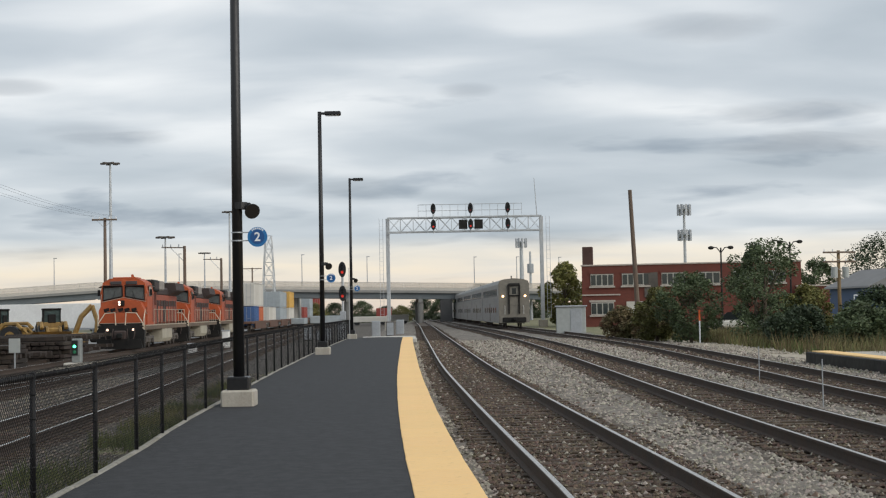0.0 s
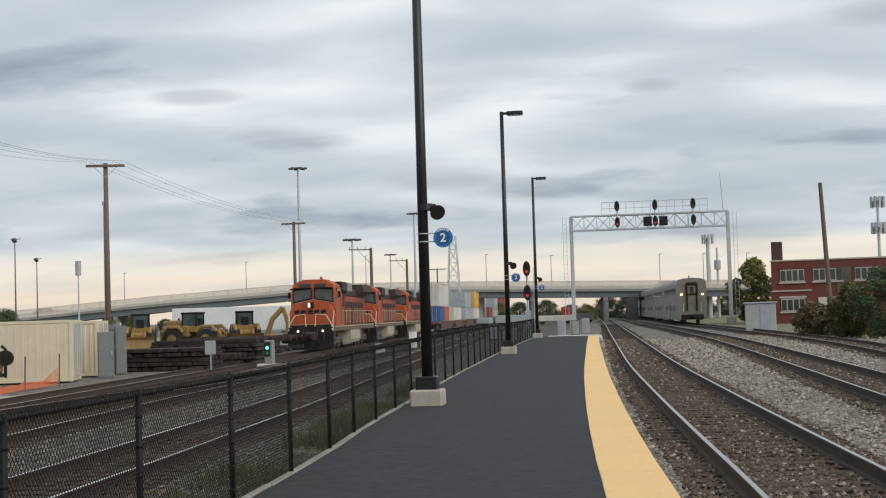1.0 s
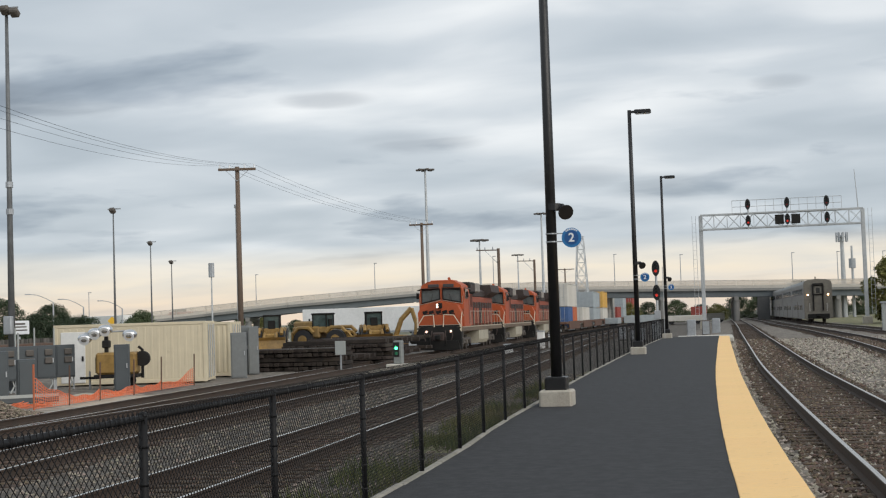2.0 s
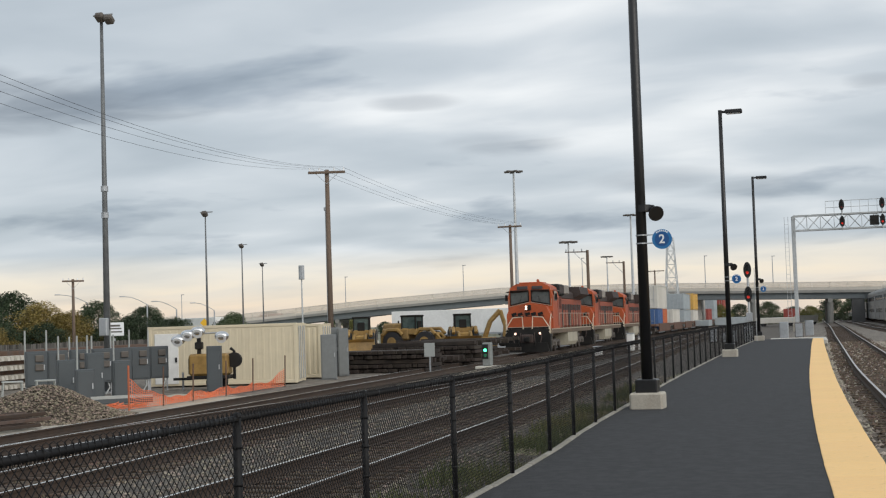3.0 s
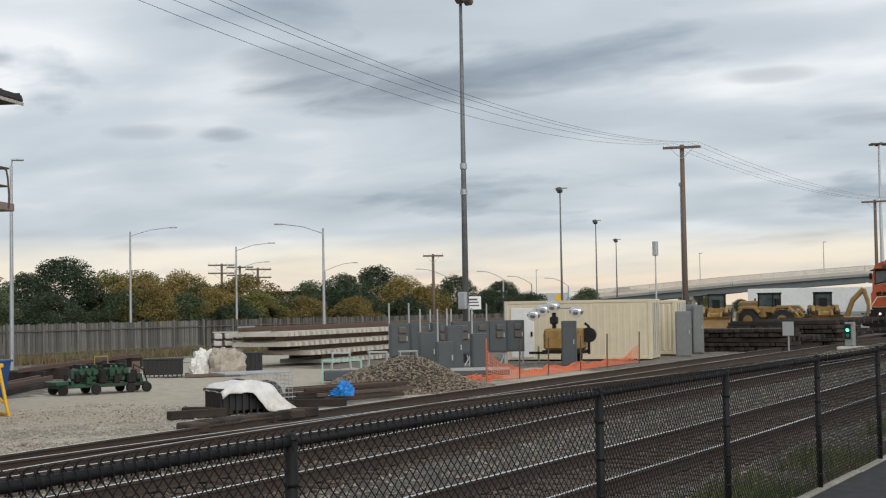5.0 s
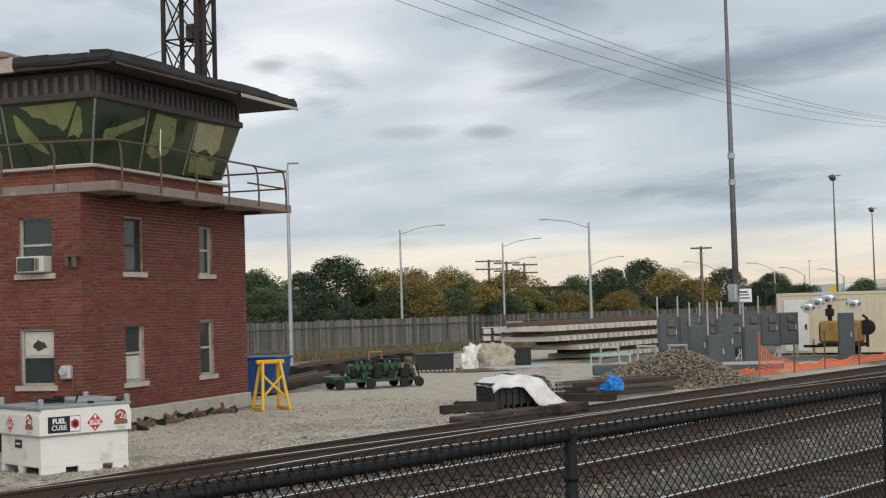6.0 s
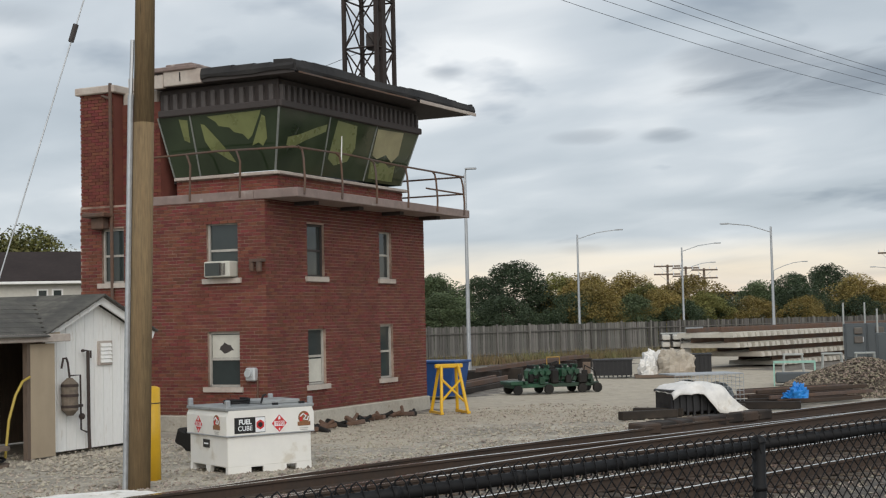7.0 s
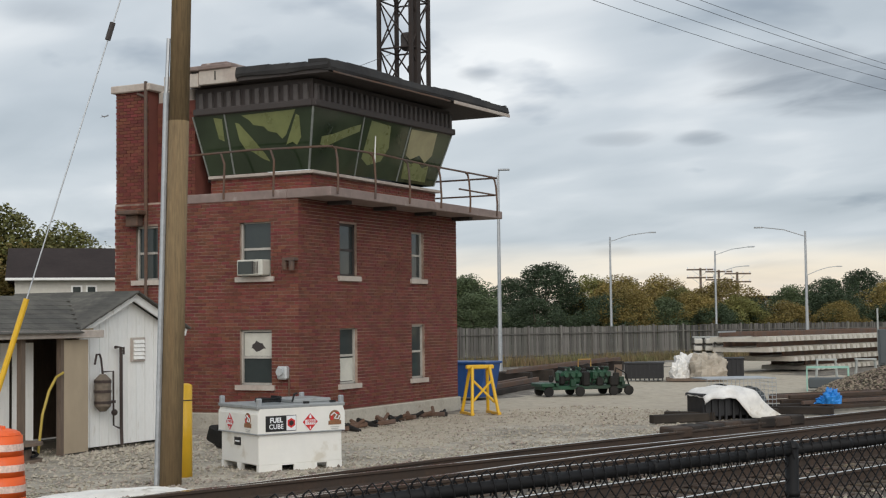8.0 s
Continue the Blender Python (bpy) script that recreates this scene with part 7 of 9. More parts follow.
def relay_row():
    rng = random.Random(2)
    spots = [(-27.9, 44.3), (-27.7, 45.6), (-27.4, 46.9), (-27.1, 48.2), (-26.9, 49.5), (-26.7, 50.8), (-26.4, 52.0)]
    for i, (x, y) in enumerate(spots):
        y = 45.3 + (y - 44.3) * 0.84
        c = cabinet(x - 0.55, y - 0.35, 38, 0.74, 1.78, CABINET, "dark grey trackside meter cabinet on legs", 0.5, "meter cabinets")
        for k in range(2):
            part("meter", Shape().box((0.1, -0.26, 1.2 + 0.32 * k), (0.3, 0.08, 0.24), ch=0.03), LOCO_GREY, c)
        for sx in (-0.34, 0.34):
            part("leg", Shape().box((sx, 0, 0.25), (0.06, 0.06, 0.5)), GALV, c)
        part("conduit_hose", Shape().path([(0.2, -0.1, 0.5), (0.25, -0.15, 0.3), (0.1, -0.2, 0.05)], 0.03), CABINET_PALE, c)
        part("vent_pipe", Shape().tube((-0.35, 0.25, 0.9), (-0.35, 0.25, 2.35 + rng.uniform(-0.1, 0.2)), 0.033, n=8), CABINET_PALE, c)
    for i, (x, y, h) in enumerate([(-25.6, 41.6, 1.5), (-25.1, 42.6, 1.7), (-24.6, 43.5, 1.4), (-24.3, 40.6, 1.2)]):
        c = cabinet(x + 0.2, y + 0.3, 38, 0.6, h, CABINET, "dark grey electrical cabinet standing in the yard", 0.0, "electrical cabinets")
        part("vent_pipe", Shape().tube((-0.2, 0.25, 0.6), (-0.2, 0.25, 2.3), 0.03, n=8), CABINET_PALE, c)
    flat = thing("steel_tray", pose(-23.2, 41.5, GROUND, 0, 0, 40), "low grey steel tray on the gravel", "tray")
    part("pan", Shape().box((0, 0, 0.16), (2.0, 1.0, 0.2), ch=0.03), CABINET, flat)
    part("rim", Shape().box((0, -0.48, 0.28), (2.0, 0.06, 0.1)), CABINET_PALE, flat)


relay_row()
cabinet(-22.5, 58.9, 20, 0.7, 2.0, CABINET_MID, "mid-grey cabinet beside the cream container")
cabinet(-24.2, 63.6, 20, 0.9, 2.3, CABINET_MID, "tall mid-grey cabinet beside the wooden pole")
cabinet(-23.4, 63.2, 20, 0.5, 2.25, CABINET_MID, "narrow mid-grey cabinet beside the wooden pole")
cabinet(-23.3, 48.9, 20, 0.55, 1.75, CABINET, "narrow grey cabinet in front of the lamp trailer")


def light_tower():
    """A towed lamp generator with its mast down and four round lamps."""
    top = thing("lamp_trailer", pose(-24.6, 51.3, GROUND, 0, 0, 12), "yellow towable lamp generator with round reflectors", "generator")
    part("engine_house", Shape().box((0, 0, 1.0), (1.55, 1.0, 0.85), ch=0.08), MACHINE_YELLOW, top)
    part("grille", Shape().box((-0.785, 0, 0.95), (0.03, 0.8, 0.6)), LOCO_BLACK, top)
    part("chassis", Shape().box((0, 0, 0.5), (1.7, 1.0, 0.14), ch=0.02).box((-1.1, 0, 0.45), (0.8, 0.12, 0.1)), LOCO_BLACK, top)
    for sy in (-0.55, 0.55):
        part("wheel", Shape().tube((0.25, sy - 0.09, 0.3), (0.25, sy + 0.09, 0.3), 0.3, n=18), CRATE_BLACK, top)
    part("winch_frame", Shape().path([(0.95, 0, 0.4), (0.95, 0, 1.5), (0.8, 0, 1.62)], 0.06, n=8).tube((0.95, -0.12, 1.15), (0.95, 0.12, 1.15), 0.3, n=16), LOCO_BLACK, top)
    part("mast", Shape().box((-0.45, 0, 1.6), (0.14, 0.14, 0.9)).box((-0.45, 0, 1.75), (0.3, 0.3, 0.3), ch=0.04), LOCO_BLACK, top)
    part("cross_bar", Shape().tube((-1.3, 0, 2.2), (0.55, 0, 2.25), 0.035), GALV, top)
    for x, z in ((-1.25, 2.0), (-0.85, 2.2), (-0.45, 2.32), (0.5, 2.1)):
        lamp = part("lamp_reflector", Shape().ball((x, -0.12, z), (0.3, 0.24, 0.2), 14, 8), CHROME, top, smooth=True)
        part("lens", Shape().tube((x, -0.25, z - 0.07), (x, -0.3, z - 0.1), 0.2, n=14), SIGN_WHITE, lamp)
    part("jack", Shape().tube((-1.2, 0.3, 0.0), (-1.2, 0.3, 0.7), 0.04), GALV, top)


light_tower()


def net_fence():
    top = thing("safety_fence", (0, 0, 0), "sagging orange plastic safety netting on dark stakes", "safety fence")
    pts = [(-21.15, 38.4), (-21.1, 40.5), (-21.3, 43.0), (-21.5, 46.0), (-21.8, 49.0), (-22.0, 52.6)]
    for (a, b), (c, d) in zip(pts, pts[1:]):
        s, n = Shape(), 16
        for i in range(n + 1):
            t = i / n
            sag = 0.28 * math.sin(math.pi * t) + 0.05 * math.sin(9 * t + a)
            x, y = a + (c - a) * t, b + (d - b) * t
            h = (0.95 - 0.55 * t if b < 39 else 0.34 + 0.6 * max(0, t - 0.35) if b > 48 else 0.36) - 0.12 * math.sin(math.pi * t) + 0.04 * math.sin(11 * t + b)
            s.tube((x, y, GROUND + 0.03), (x + 0.02, y, GROUND + h), 0.010, n=4, cap=False)
            if i:
                for k in range(9):
                    s.tube((px, py, GROUND + 0.05 + (ph - 0.06) * k / 8), (x, y, GROUND + 0.05 + (h - 0.06) * k / 8), 0.012, n=4, cap=False)
            px, py, ph = x, y, h
        part("netting", s, NET, top)
        part("stake", Shape().tube((c, d, GROUND), (c + 0.03, d, GROUND + 1.25), 0.028, n=6), RUSTY, top)
    part("stake", Shape().tube((-21.15, 38.4, GROUND), (-21.15, 38.4, GROUND + 1.35), 0.035, n=6), mat("orange_stake", (0.45, 0.13, 0.06), 0.7), top)
    rng = random.Random(6)
    for _ in range(5):
        k = rng.randrange(4)
        a, b = pts[k]
        s = Shape()
        for i in range(14):
            s.tube((a - 0.3 - 0.1 * i, b + rng.uniform(0, 2.4), GROUND + 0.03), (a - 0.25 - 0.1 * i, b + rng.uniform(0.4, 2.6), GROUND + 0.05 + 0.1 * rng.random()), 0.014, n=4)
        part("loose_netting", s, NET, top)


net_fence()


def gravel_pile():
    rng = random.Random(9)
    cx, cy, rx, ry, h = -22.0, 34.8, 2.3, 2.9, 0.93
    top = thing("gravel_pile", (cx, cy, GROUND), "heap of mixed brown and pale crushed stone", "gravel heap")
    hz = lambda u, v: h * max(0.0, 1 - math.hypot(u, v) ** 1.5) ** 1.15 * (1 + 0.08 * math.sin(5 * u + 3 * v))
    s, n, m = Shape(), 28, 10
    vs = [(rx * (i / m) * math.cos(a), ry * (i / m) * math.sin(a), hz((i / m) * math.cos(a), (i / m) * math.sin(a)) - 0.04) for i in range(m + 1) for a in [2 * math.pi * j / n for j in range(n)]]
    s.add(vs, [(i * n + j, i * n + (j + 1) % n, (i + 1) * n + (j + 1) % n, (i + 1) * n + j) for i in range(m) for j in range(n)])
    part("core", s, BALLAST_RUST, top)
    pts = []
    for _ in range(9000):
        a, r = rng.uniform(0, 6.283), math.sqrt(rng.random()) * 1.12
        size = rng.uniform(0.022, 0.055)
        u, v = r * math.cos(a), r * math.sin(a)
        pts.append((rx * u, ry * v, hz(u, v) + size * 0.1, size))
    stones("pile_stones", "", mat("pile_stone", (0.27, 0.22, 0.165), 0.92, grain=0.2, scale=30, each=0.95), pts, top)


gravel_pile()


def crumple(name, size, material, parent, at, seed, rough=0.22):
    """A crumpled bundle of sheeting: a flat-footed lump pushed about by noise."""
    s, n, m = Shape(), 26, 14
    off = Vector((seed * 3.7, seed * 1.3, 0))
    vs = []
    for i in range(m + 1):
        a = math.pi / 2 * i / m
        for j in range(n):
            b = 2 * math.pi * j / n
            c, e = math.cos(a) ** 0.6, math.sin(a) ** 0.75
            d = Vector((c * math.cos(b), c * math.sin(b), e))
            k = 1 + rough * (noise.noise(d * 2.1 + off) * 1.3 + noise.noise(d * 5.5 + off) * 0.8 + abs(noise.noise(d * 9 + off)) * 0.4)
            vs.append((d.x * size[0] / 2 * k, d.y * size[1] / 2 * k, max(0.0, d.z * size[2] * k)))
    s.add(vs, [(i * n + j, i * n + (j + 1) % n, (i + 1) * n + (j + 1) % n, (i + 1) * n + j) for i in range(m) for j in range(n)])
    return part(name, s, material, parent, at=at)


def crate(x, y, w, d, h, turn, label, z=GROUND):
    top = thing("plastic_crate", pose(x, y, z, 0, 0, turn), label, "crate", "black crates")
    part("body", Shape().box((0, 0, h / 2 + 0.05), (w - 0.06, d - 0.06, h - 0.1), ch=0.02), CRATE_BLACK, top)
    for i in range(int(w / 0.16)):
        part("rib", Shape().box((-w / 2 + 0.1 + 0.16 * i, -d / 2 + 0.015, h / 2), (0.05, 0.05, h * 0.9)), CRATE_BLACK, top)
    part("rim", Shape().box((0, 0, h - 0.03), (w, d, 0.07), ch=0.02), CRATE_BLACK, top)
    return top


# heap beside the freight track: sheeted crates on timbers
crate(-20.48, 24.99, 0.75, 0.85, 0.60, 66, "black plastic crate half under white sheeting")
crate(-20.18, 25.69, 0.75, 0.7, 0.56, 60, "black plastic crate under a torn white sheet")
sheet = thing("plastic_sheet", pose(-20.08, 25.49, GROUND, 0, 0, 66), "torn white plastic sheet over black crates", "sheeting")


def thrown_sheet(lx, ly, line, seed):
    """A sheet thrown over a heap: line gives its height along x; the rest is folds."""
    k, n, m = random.Random(seed), 26, 14
    vs = []
    for j in range(m + 1):
        for i in range(n + 1):
            u, v = i / n, j / m
            z = float(np.interp(u, [p[0] for p in line], [p[1] for p in line]))
            q = Vector((u * 3.1 + seed, v * 2.3, 0))
            z += 0.06 * noise.noise(q * 1.7) + 0.025 * noise.noise(q * 5) - 0.10 * max(0, abs(v - 0.5) - 0.34) * 3
            hang = max(0.0, 0.34 - v) / 0.34
            z *= 1 - hang * float(np.interp(u, [0, 0.4, 0.56, 1], [0.22, 0.3, 0.9, 0.95]))
            v = max(v, 0.16 + 0.3 * v)
            vs.append((lx * (u - 0.5) + 0.05 * noise.noise(q * 2 + Vector((9, 0, 0))), ly * (v - 0.5) + 0.07 * noise.noise(q * 2.2), max(0.03, z)))
    return Shape().add(vs, [(j * (n + 1) + i, j * (n + 1) + i + 1, (j + 1) * (n + 1) + i + 1, (j + 1) * (n + 1) + i) for j in range(m) for i in range(n)])


ob = part("sheet", thrown_sheet(2.0, 1.2, [(0, 0.55), (0.08, 0.68), (0.3, 0.76), (0.6, 0.72), (0.68, 0.64), (0.85, 0.32), (1.0, 0.06)], 4), SHEETING, sheet, smooth=True)
ob.modifiers.new("thick", "SOLIDIFY").thickness = 0.015
mesh_box = thing("wire_crate", pose(-21.3, 26.9, GROUND, 0, 0, 60), "grey wire mesh crate filled with dark clips", "crate")
part("frame", Shape().box((0, 0, 0.05), (1.7, 1.1, 0.08)).box((0, 0, 0.85), (1.7, 1.1, 0.03)), GALV, mesh_box)
grid = Shape()
for i in range(18):
    grid.tube((-0.85 + 0.1 * i, -0.55, 0.05), (-0.85 + 0.1 * i, -0.55, 0.85), 0.006, n=4)
for i in range(9):
    grid.tube((-0.85, -0.55, 0.05 + 0.1 * i), (0.85, -0.55, 0.05 + 0.1 * i), 0.006, n=4)
    grid.tube((0.85, -0.55, 0.05 + 0.1 * i), (0.85, 0.55, 0.05 + 0.1 * i), 0.006, n=4)
part("mesh_side", grid, GALV, mesh_box)["kind"] = "stuff"
part("filling", Shape().ball((-0.35, 0, 0.35), (0.45, 0.5, 0.38), 10, 6).ball((0.4, 0, 0.3), (0.4, 0.5, 0.36), 10, 6), CABINET, mesh_box)
rng = random.Random(12)
for i in range(7):
    t = thing("loose_timber", pose(-20.2 + rng.uniform(-0.6, 0.4), 23.8 + 0.75 * i, GROUND + 0.02, 0, 0, 60 + rng.uniform(-35, 35)), "rough dark timber lying beside the track", "timber", "loose timbers")
    part("plank", Shape().box((0, 0, 0.09), (rng.uniform(0.8, 1.7), 0.2, 0.18), ch=0.015), DARK_TIMBER, t)
for i in range(8):
    y = 20.3 + 0.56 * i
    t = thing("loose_timber", pose(glide(FREIGHT, y)[0] - 0.93 + rng.uniform(-0.05, 0.05), y, GROUND + 0.06, 0, rng.uniform(-6, 4), 4 + rng.uniform(-8, 8)), "short rough timber block against the far rail", "timber", "timber blocks by the rail")
    part("block", Shape().box((0, 0, 0.11), (0.42, 0.50, 0.2), ch=0.03), RAIL_SIDE if i % 3 == 0 else DARK_TIMBER, t)
scrap = thing("rail_pile", pose(-20.5, 29.9, GROUND, 0, 0, 78), "pile of rusty rails and bars", "scrap pile")
for i in range(9):
    part("bar", Shape().box((rng.uniform(-0.3, 0.3), -0.5 + 0.13 * i, 0.1 + 0.13 * (i % 3)), (3.6, 0.08, 0.09), ch=0.01, rz=rng.uniform(-3, 3)), RUSTY if i % 2 else RAIL_SIDE, scrap)
tarp = thing("blue_tarp", pose(-19.95, 28.9, GROUND + 0.2, 0, 0, 30), "crumpled bright blue tarpaulin on rusty rails", "tarpaulin")
crumple("sheet", (0.42, 0.38, 0.32), BLUE_SHEET, tarp, pose(0, 0, 0), 8, 0.4)
crumple("fold", (0.4, 0.32, 0.14), BLUE_SHEET, tarp, pose(-0.18, 0.05, 0.0, 0, 0, 40), 9, 0.4)

DIRTY_SHEET = mat("dirty_sheeting", (0.42, 0.375, 0.31), 0.7, grain=0.25, scale=4, second=(0.36, 0.31, 0.25), spots=(0.22, 0.17, 0.12), bump=0.5)
# covered heap and crates in front of the track panels
crate(-34.7, 38.9, 1.45, 1.0, 0.68, 40, "black plastic crate beside white sheeting")
crate(-33.0, 41.7, 1.0, 0.9, 0.8, 40, "black plastic crate against the track panels")
heap = thing("sheeted_pallet", pose(-33.15, 39.9, GROUND, 0, 0, 42), "pallet load under dirty crumpled white sheeting", "pallet load")
crumple("sheet", (1.3, 1.1, 0.84), DIRTY_SHEET, heap, pose(0.45, 0, 0.05), 14, 0.24)
crumple("side_sheet", (0.7, 0.8, 0.6), SHEETING, heap, pose(-0.6, -0.1, 0.05), 15, 0.26)
crumple("top_sheet", (1.3, 0.8, 0.84), SHEETING, heap, pose(-0.2, 0.5, 0.05), 16, 0.24)
for k in range(4):
    part("pallet_board", Shape().box((-0.1, -0.6 + 0.35 * k, 0.07), (1.9, 0.16, 0.1)), OLD_WOOD, heap)


def track_panels():
    """Four layers of prebuilt track with concrete ties."""
    top = thing("prebuilt_track", pose(-35.64, 45.65, GROUND, 0, 0, 98.8), "stack of rusty prebuilt track panels on pale concrete ties", "track panels")
    tie = Shape().prism([(-1.28, 0), (1.28, 0), (1.25, 0.185), (0.9, 0.21), (0.3, 0.15), (-0.3, 0.15), (-0.9, 0.21), (-1.25, 0.185)], "y", -0.14, 0.14)
    tm = tie.mesh("concrete_tie", mat("new_concrete_tie", (0.56, 0.53, 0.47), 0.9, grain=0.14, scale=8, second=(0.47, 0.44, 0.38), each=0.14))
    long = 31.0
    for layer, start in enumerate((4.3, 2.4, 0.3, 0.0)):
        z = 0.04 + 0.415 * layer
        for k in range(int((long - start) / 0.5)):
            part("concrete_tie", tm, None, top, at=pose(start + 0.5 * k, 0.03 * math.sin(k * 2.7 + layer), z, 0, 0, 90 + math.sin(k * 1.9)))
        for sy in (-0.75, 0.75):
            part("rail", Shape().box(((long + start) / 2, sy, z + 0.305), (long + 0.4 - start, 0.07, 0.19), ch=0.012).box(((long + start) / 2, sy, z + 0.222), (long + 0.4 - start, 0.14, 0.025)), RUSTY, top)
    part("top_bar", Shape().box((-0.6, 0.2, 1.70), (1.8, 0.1, 0.06), rz=10), GALV, top)


track_panels()
bundle = thing("tie_bundle", pose(-38.2, 46.8, GROUND, 0, 0, 40), "small stack of pale concrete ties behind the track panels", "tie stack")
for i in range(3):
    for j in range(5):
        part("concrete_tie", Shape().box((-0.44 + 0.44 * i + 0.02 * j, 0, 0.14 + 0.29 * j), (0.32, 2.5, 0.2), ch=0.03), PALE_CONCRETE, bundle)
    for j in range(5):
        part("spacer", Shape().box((-0.44 + 0.44 * i, -0.7, 0.02 + 0.29 * j), (0.4, 0.1, 0.06)), DARK_TIMBER, bundle)
part("board", Shape().box((0.5, -0.6, 1.47), (2.2, 0.25, 0.05), rz=8), CABINET_PALE, bundle)
for x, y in ((-28.8, 41.6), (-27.9, 42.6), (-27.1, 43.4)):
    tr = thing("trestle", pose(x, y, GROUND, 0, 0, 40), "small pale green steel trestle", "trestle", "trestles")
    part("top_bar", Shape().box((0, 0, 0.78), (0.7, 0.35, 0.06), ch=0.01), CABINET_PALE, tr)
    for sx in (-0.3, 0.3):
        for sy in (-0.15, 0.15):
            part("leg", Shape().tube((sx * 1.2, sy * 1.6, 0), (sx, sy, 0.77), 0.025, n=6), CABINET_PALE, tr)
skip = thing("parts_frame", pose(-25.6, 37.0, GROUND, 0, 0, 35), "mint green steel frame holding dark parts", "steel frame")
skip.scale = (0.68, 0.68, 0.8)
for sx in (-0.9, 0.9):
    for sy in (-0.5, 0.5):
        part("post", Shape().box((sx, sy, 0.45), (0.06, 0.06, 0.9)), MINT, skip)
part("top_rail", Shape().box((0, -0.5, 0.9), (1.86, 0.06, 0.06)).box((0, 0.5, 0.9), (1.86, 0.06, 0.06)), MINT, skip)
part("stored_part", Shape().box((0, 0, 0.3), (1.7, 0.9, 0.4), ch=0.05), CABINET, skip)


def rail_machine():
    """A green tie-handling machine on small wheels."""
    top = thing("track_machine", pose(-29.75, 30.55, GROUND, 0, 0, 66), "dark green track maintenance machine on small wheels", "track machine")
    part("bed", Shape().box((0, 0, 0.3), (3.4, 0.9, 0.14), ch=0.02), GREEN_MACHINE, top)
    part("nose_bar", Shape().box((-1.55, 0, 0.4), (0.5, 1.1, 0.14), ch=0.03), GREEN_MACHINE, top)
    for x in (-0.55, 0.55):
        eng = part("engine", Shape().box((x, 0, 0.65), (0.8, 0.75, 0.5), ch=0.1), GREEN_MACHINE, top)
        for k in range(3):
            part("cylinder", Shape().tube((x - 0.25 + 0.25 * k, -0.42, 0.75), (x - 0.25 + 0.25 * k, -0.5, 0.75), 0.09, n=10), GREEN_MACHINE, eng)
        part("cap", Shape().box((x, 0, 0.92), (0.28, 0.3, 0.06), ch=0.02), CABINET_PALE, eng)
        for k in range(4):
            part("engine_fin", Shape().box((x - 0.3 + 0.2 * k, -0.1, 0.95), (0.05, 0.6, 0.12), ch=0.01), GREEN_MACHINE if k % 2 else LOCO_BLACK, eng)
    for x in (-1.5, -0.3, 1.0, 1.6):
        for sy in (-0.5, 0.5):
            part("wheel", Shape().tube((x, sy - 0.06, 0.17), (x, sy + 0.06, 0.17), 0.17, n=14), LOCO_BLACK, top)
    part("control_frame", Shape().path([(1.1, -0.3, 0.4), (1.2, -0.3, 0.95), (1.6, -0.3, 0.75), (1.7, -0.3, 0.3)], 0.03), LOCO_BLACK, top)
    k = random.Random(3)
    for i in range(14):
        x = -1.4 + 0.21 * i
        part("fitting", Shape().box((x, -0.42 + k.uniform(-0.1, 0.1), 0.45 + k.uniform(0, 0.3)), (k.uniform(0.08, 0.24), k.uniform(0.1, 0.2), k.uniform(0.1, 0.3)), ch=0.02, rz=k.uniform(-20, 20)), GREEN_MACHINE if i % 3 else LOCO_BLACK, top)
    for i in range(6):
        x = -1.2 + 0.45 * i
        part("hose", Shape().path([(x, -0.45, 0.4), (x + 0.12, -0.5, 0.7 + 0.1 * k.random()), (x + 0.3, -0.4, 0.5)], 0.022), LOCO_BLACK, top)
    for x, y, z, a, b in ((-0.05, -0.3, 0.6, 0.3, 0.5), (-0.95, -0.25, 0.55, 0.22, 0.3), (1.05, -0.3, 0.5, 0.35, 0.35), (0.02, 0.1, 0.85, 0.25, 0.2)):
        part("pump", Shape().box((x, y, z), (a, 0.45, b), ch=0.05), LOCO_BLACK, top)
    part("cross_beam", Shape().box((1.35, 0, 0.42), (0.12, 1.25, 0.12)), GREEN_MACHINE, top)
    part("cross_beam", Shape().box((-1.2, 0, 0.42), (0.1, 1.2, 0.1)), GREEN_MACHINE, top)
    part("lever_rack", Shape().path([(0.05, 0, 0.6), (0.0, 0, 1.05), (0.25, 0, 1.1)], 0.03), LOCO_BLACK, top)
    top.scale = (0.82, 0.82, 0.85)
    part("wooden_guard", Shape().box((1.45, 0.1, 0.75), (0.3, 0.05, 0.6)), OLD_WOOD, top)
    part("guard_hoop", Shape().path([(0.0, 0.4, 0.9), (0.0, 0.4, 1.25), (0.5, 0.4, 1.25), (0.5, 0.4, 0.9)], 0.025), mat("rusty_yellow", (0.40, 0.24, 0.06), 0.7), top)


rail_machine()
old = thing("raised_rail", pose(-40.0, 40.5, GROUND, 0, 0, 118), "long rusty rail lying on timber blocks", "rail")
part("rail", Shape().box((0, 0, 0.47), (15.5, 0.08, 0.14), ch=0.012).box((0, 0, 0.41), (15.5, 0.15, 0.02)), RUSTY, old)
part("second_rail", Shape().box((0.8, 0.35, 0.47), (13.0, 0.08, 0.14), ch=0.012, rz=0.8), RUSTY, old)
for k in range(6):
    part("block", Shape().box((-6.6 + 2.6 * k, 0.15, 0.2), (0.3, 1.3, 0.4), ch=0.02), DARK_TIMBER, old)
stub = thing("loose_rail", pose(-33.3, 30.9, GROUND, 0, 0, 122), "bundle of short rusty rails lying on the gravel", "rail")
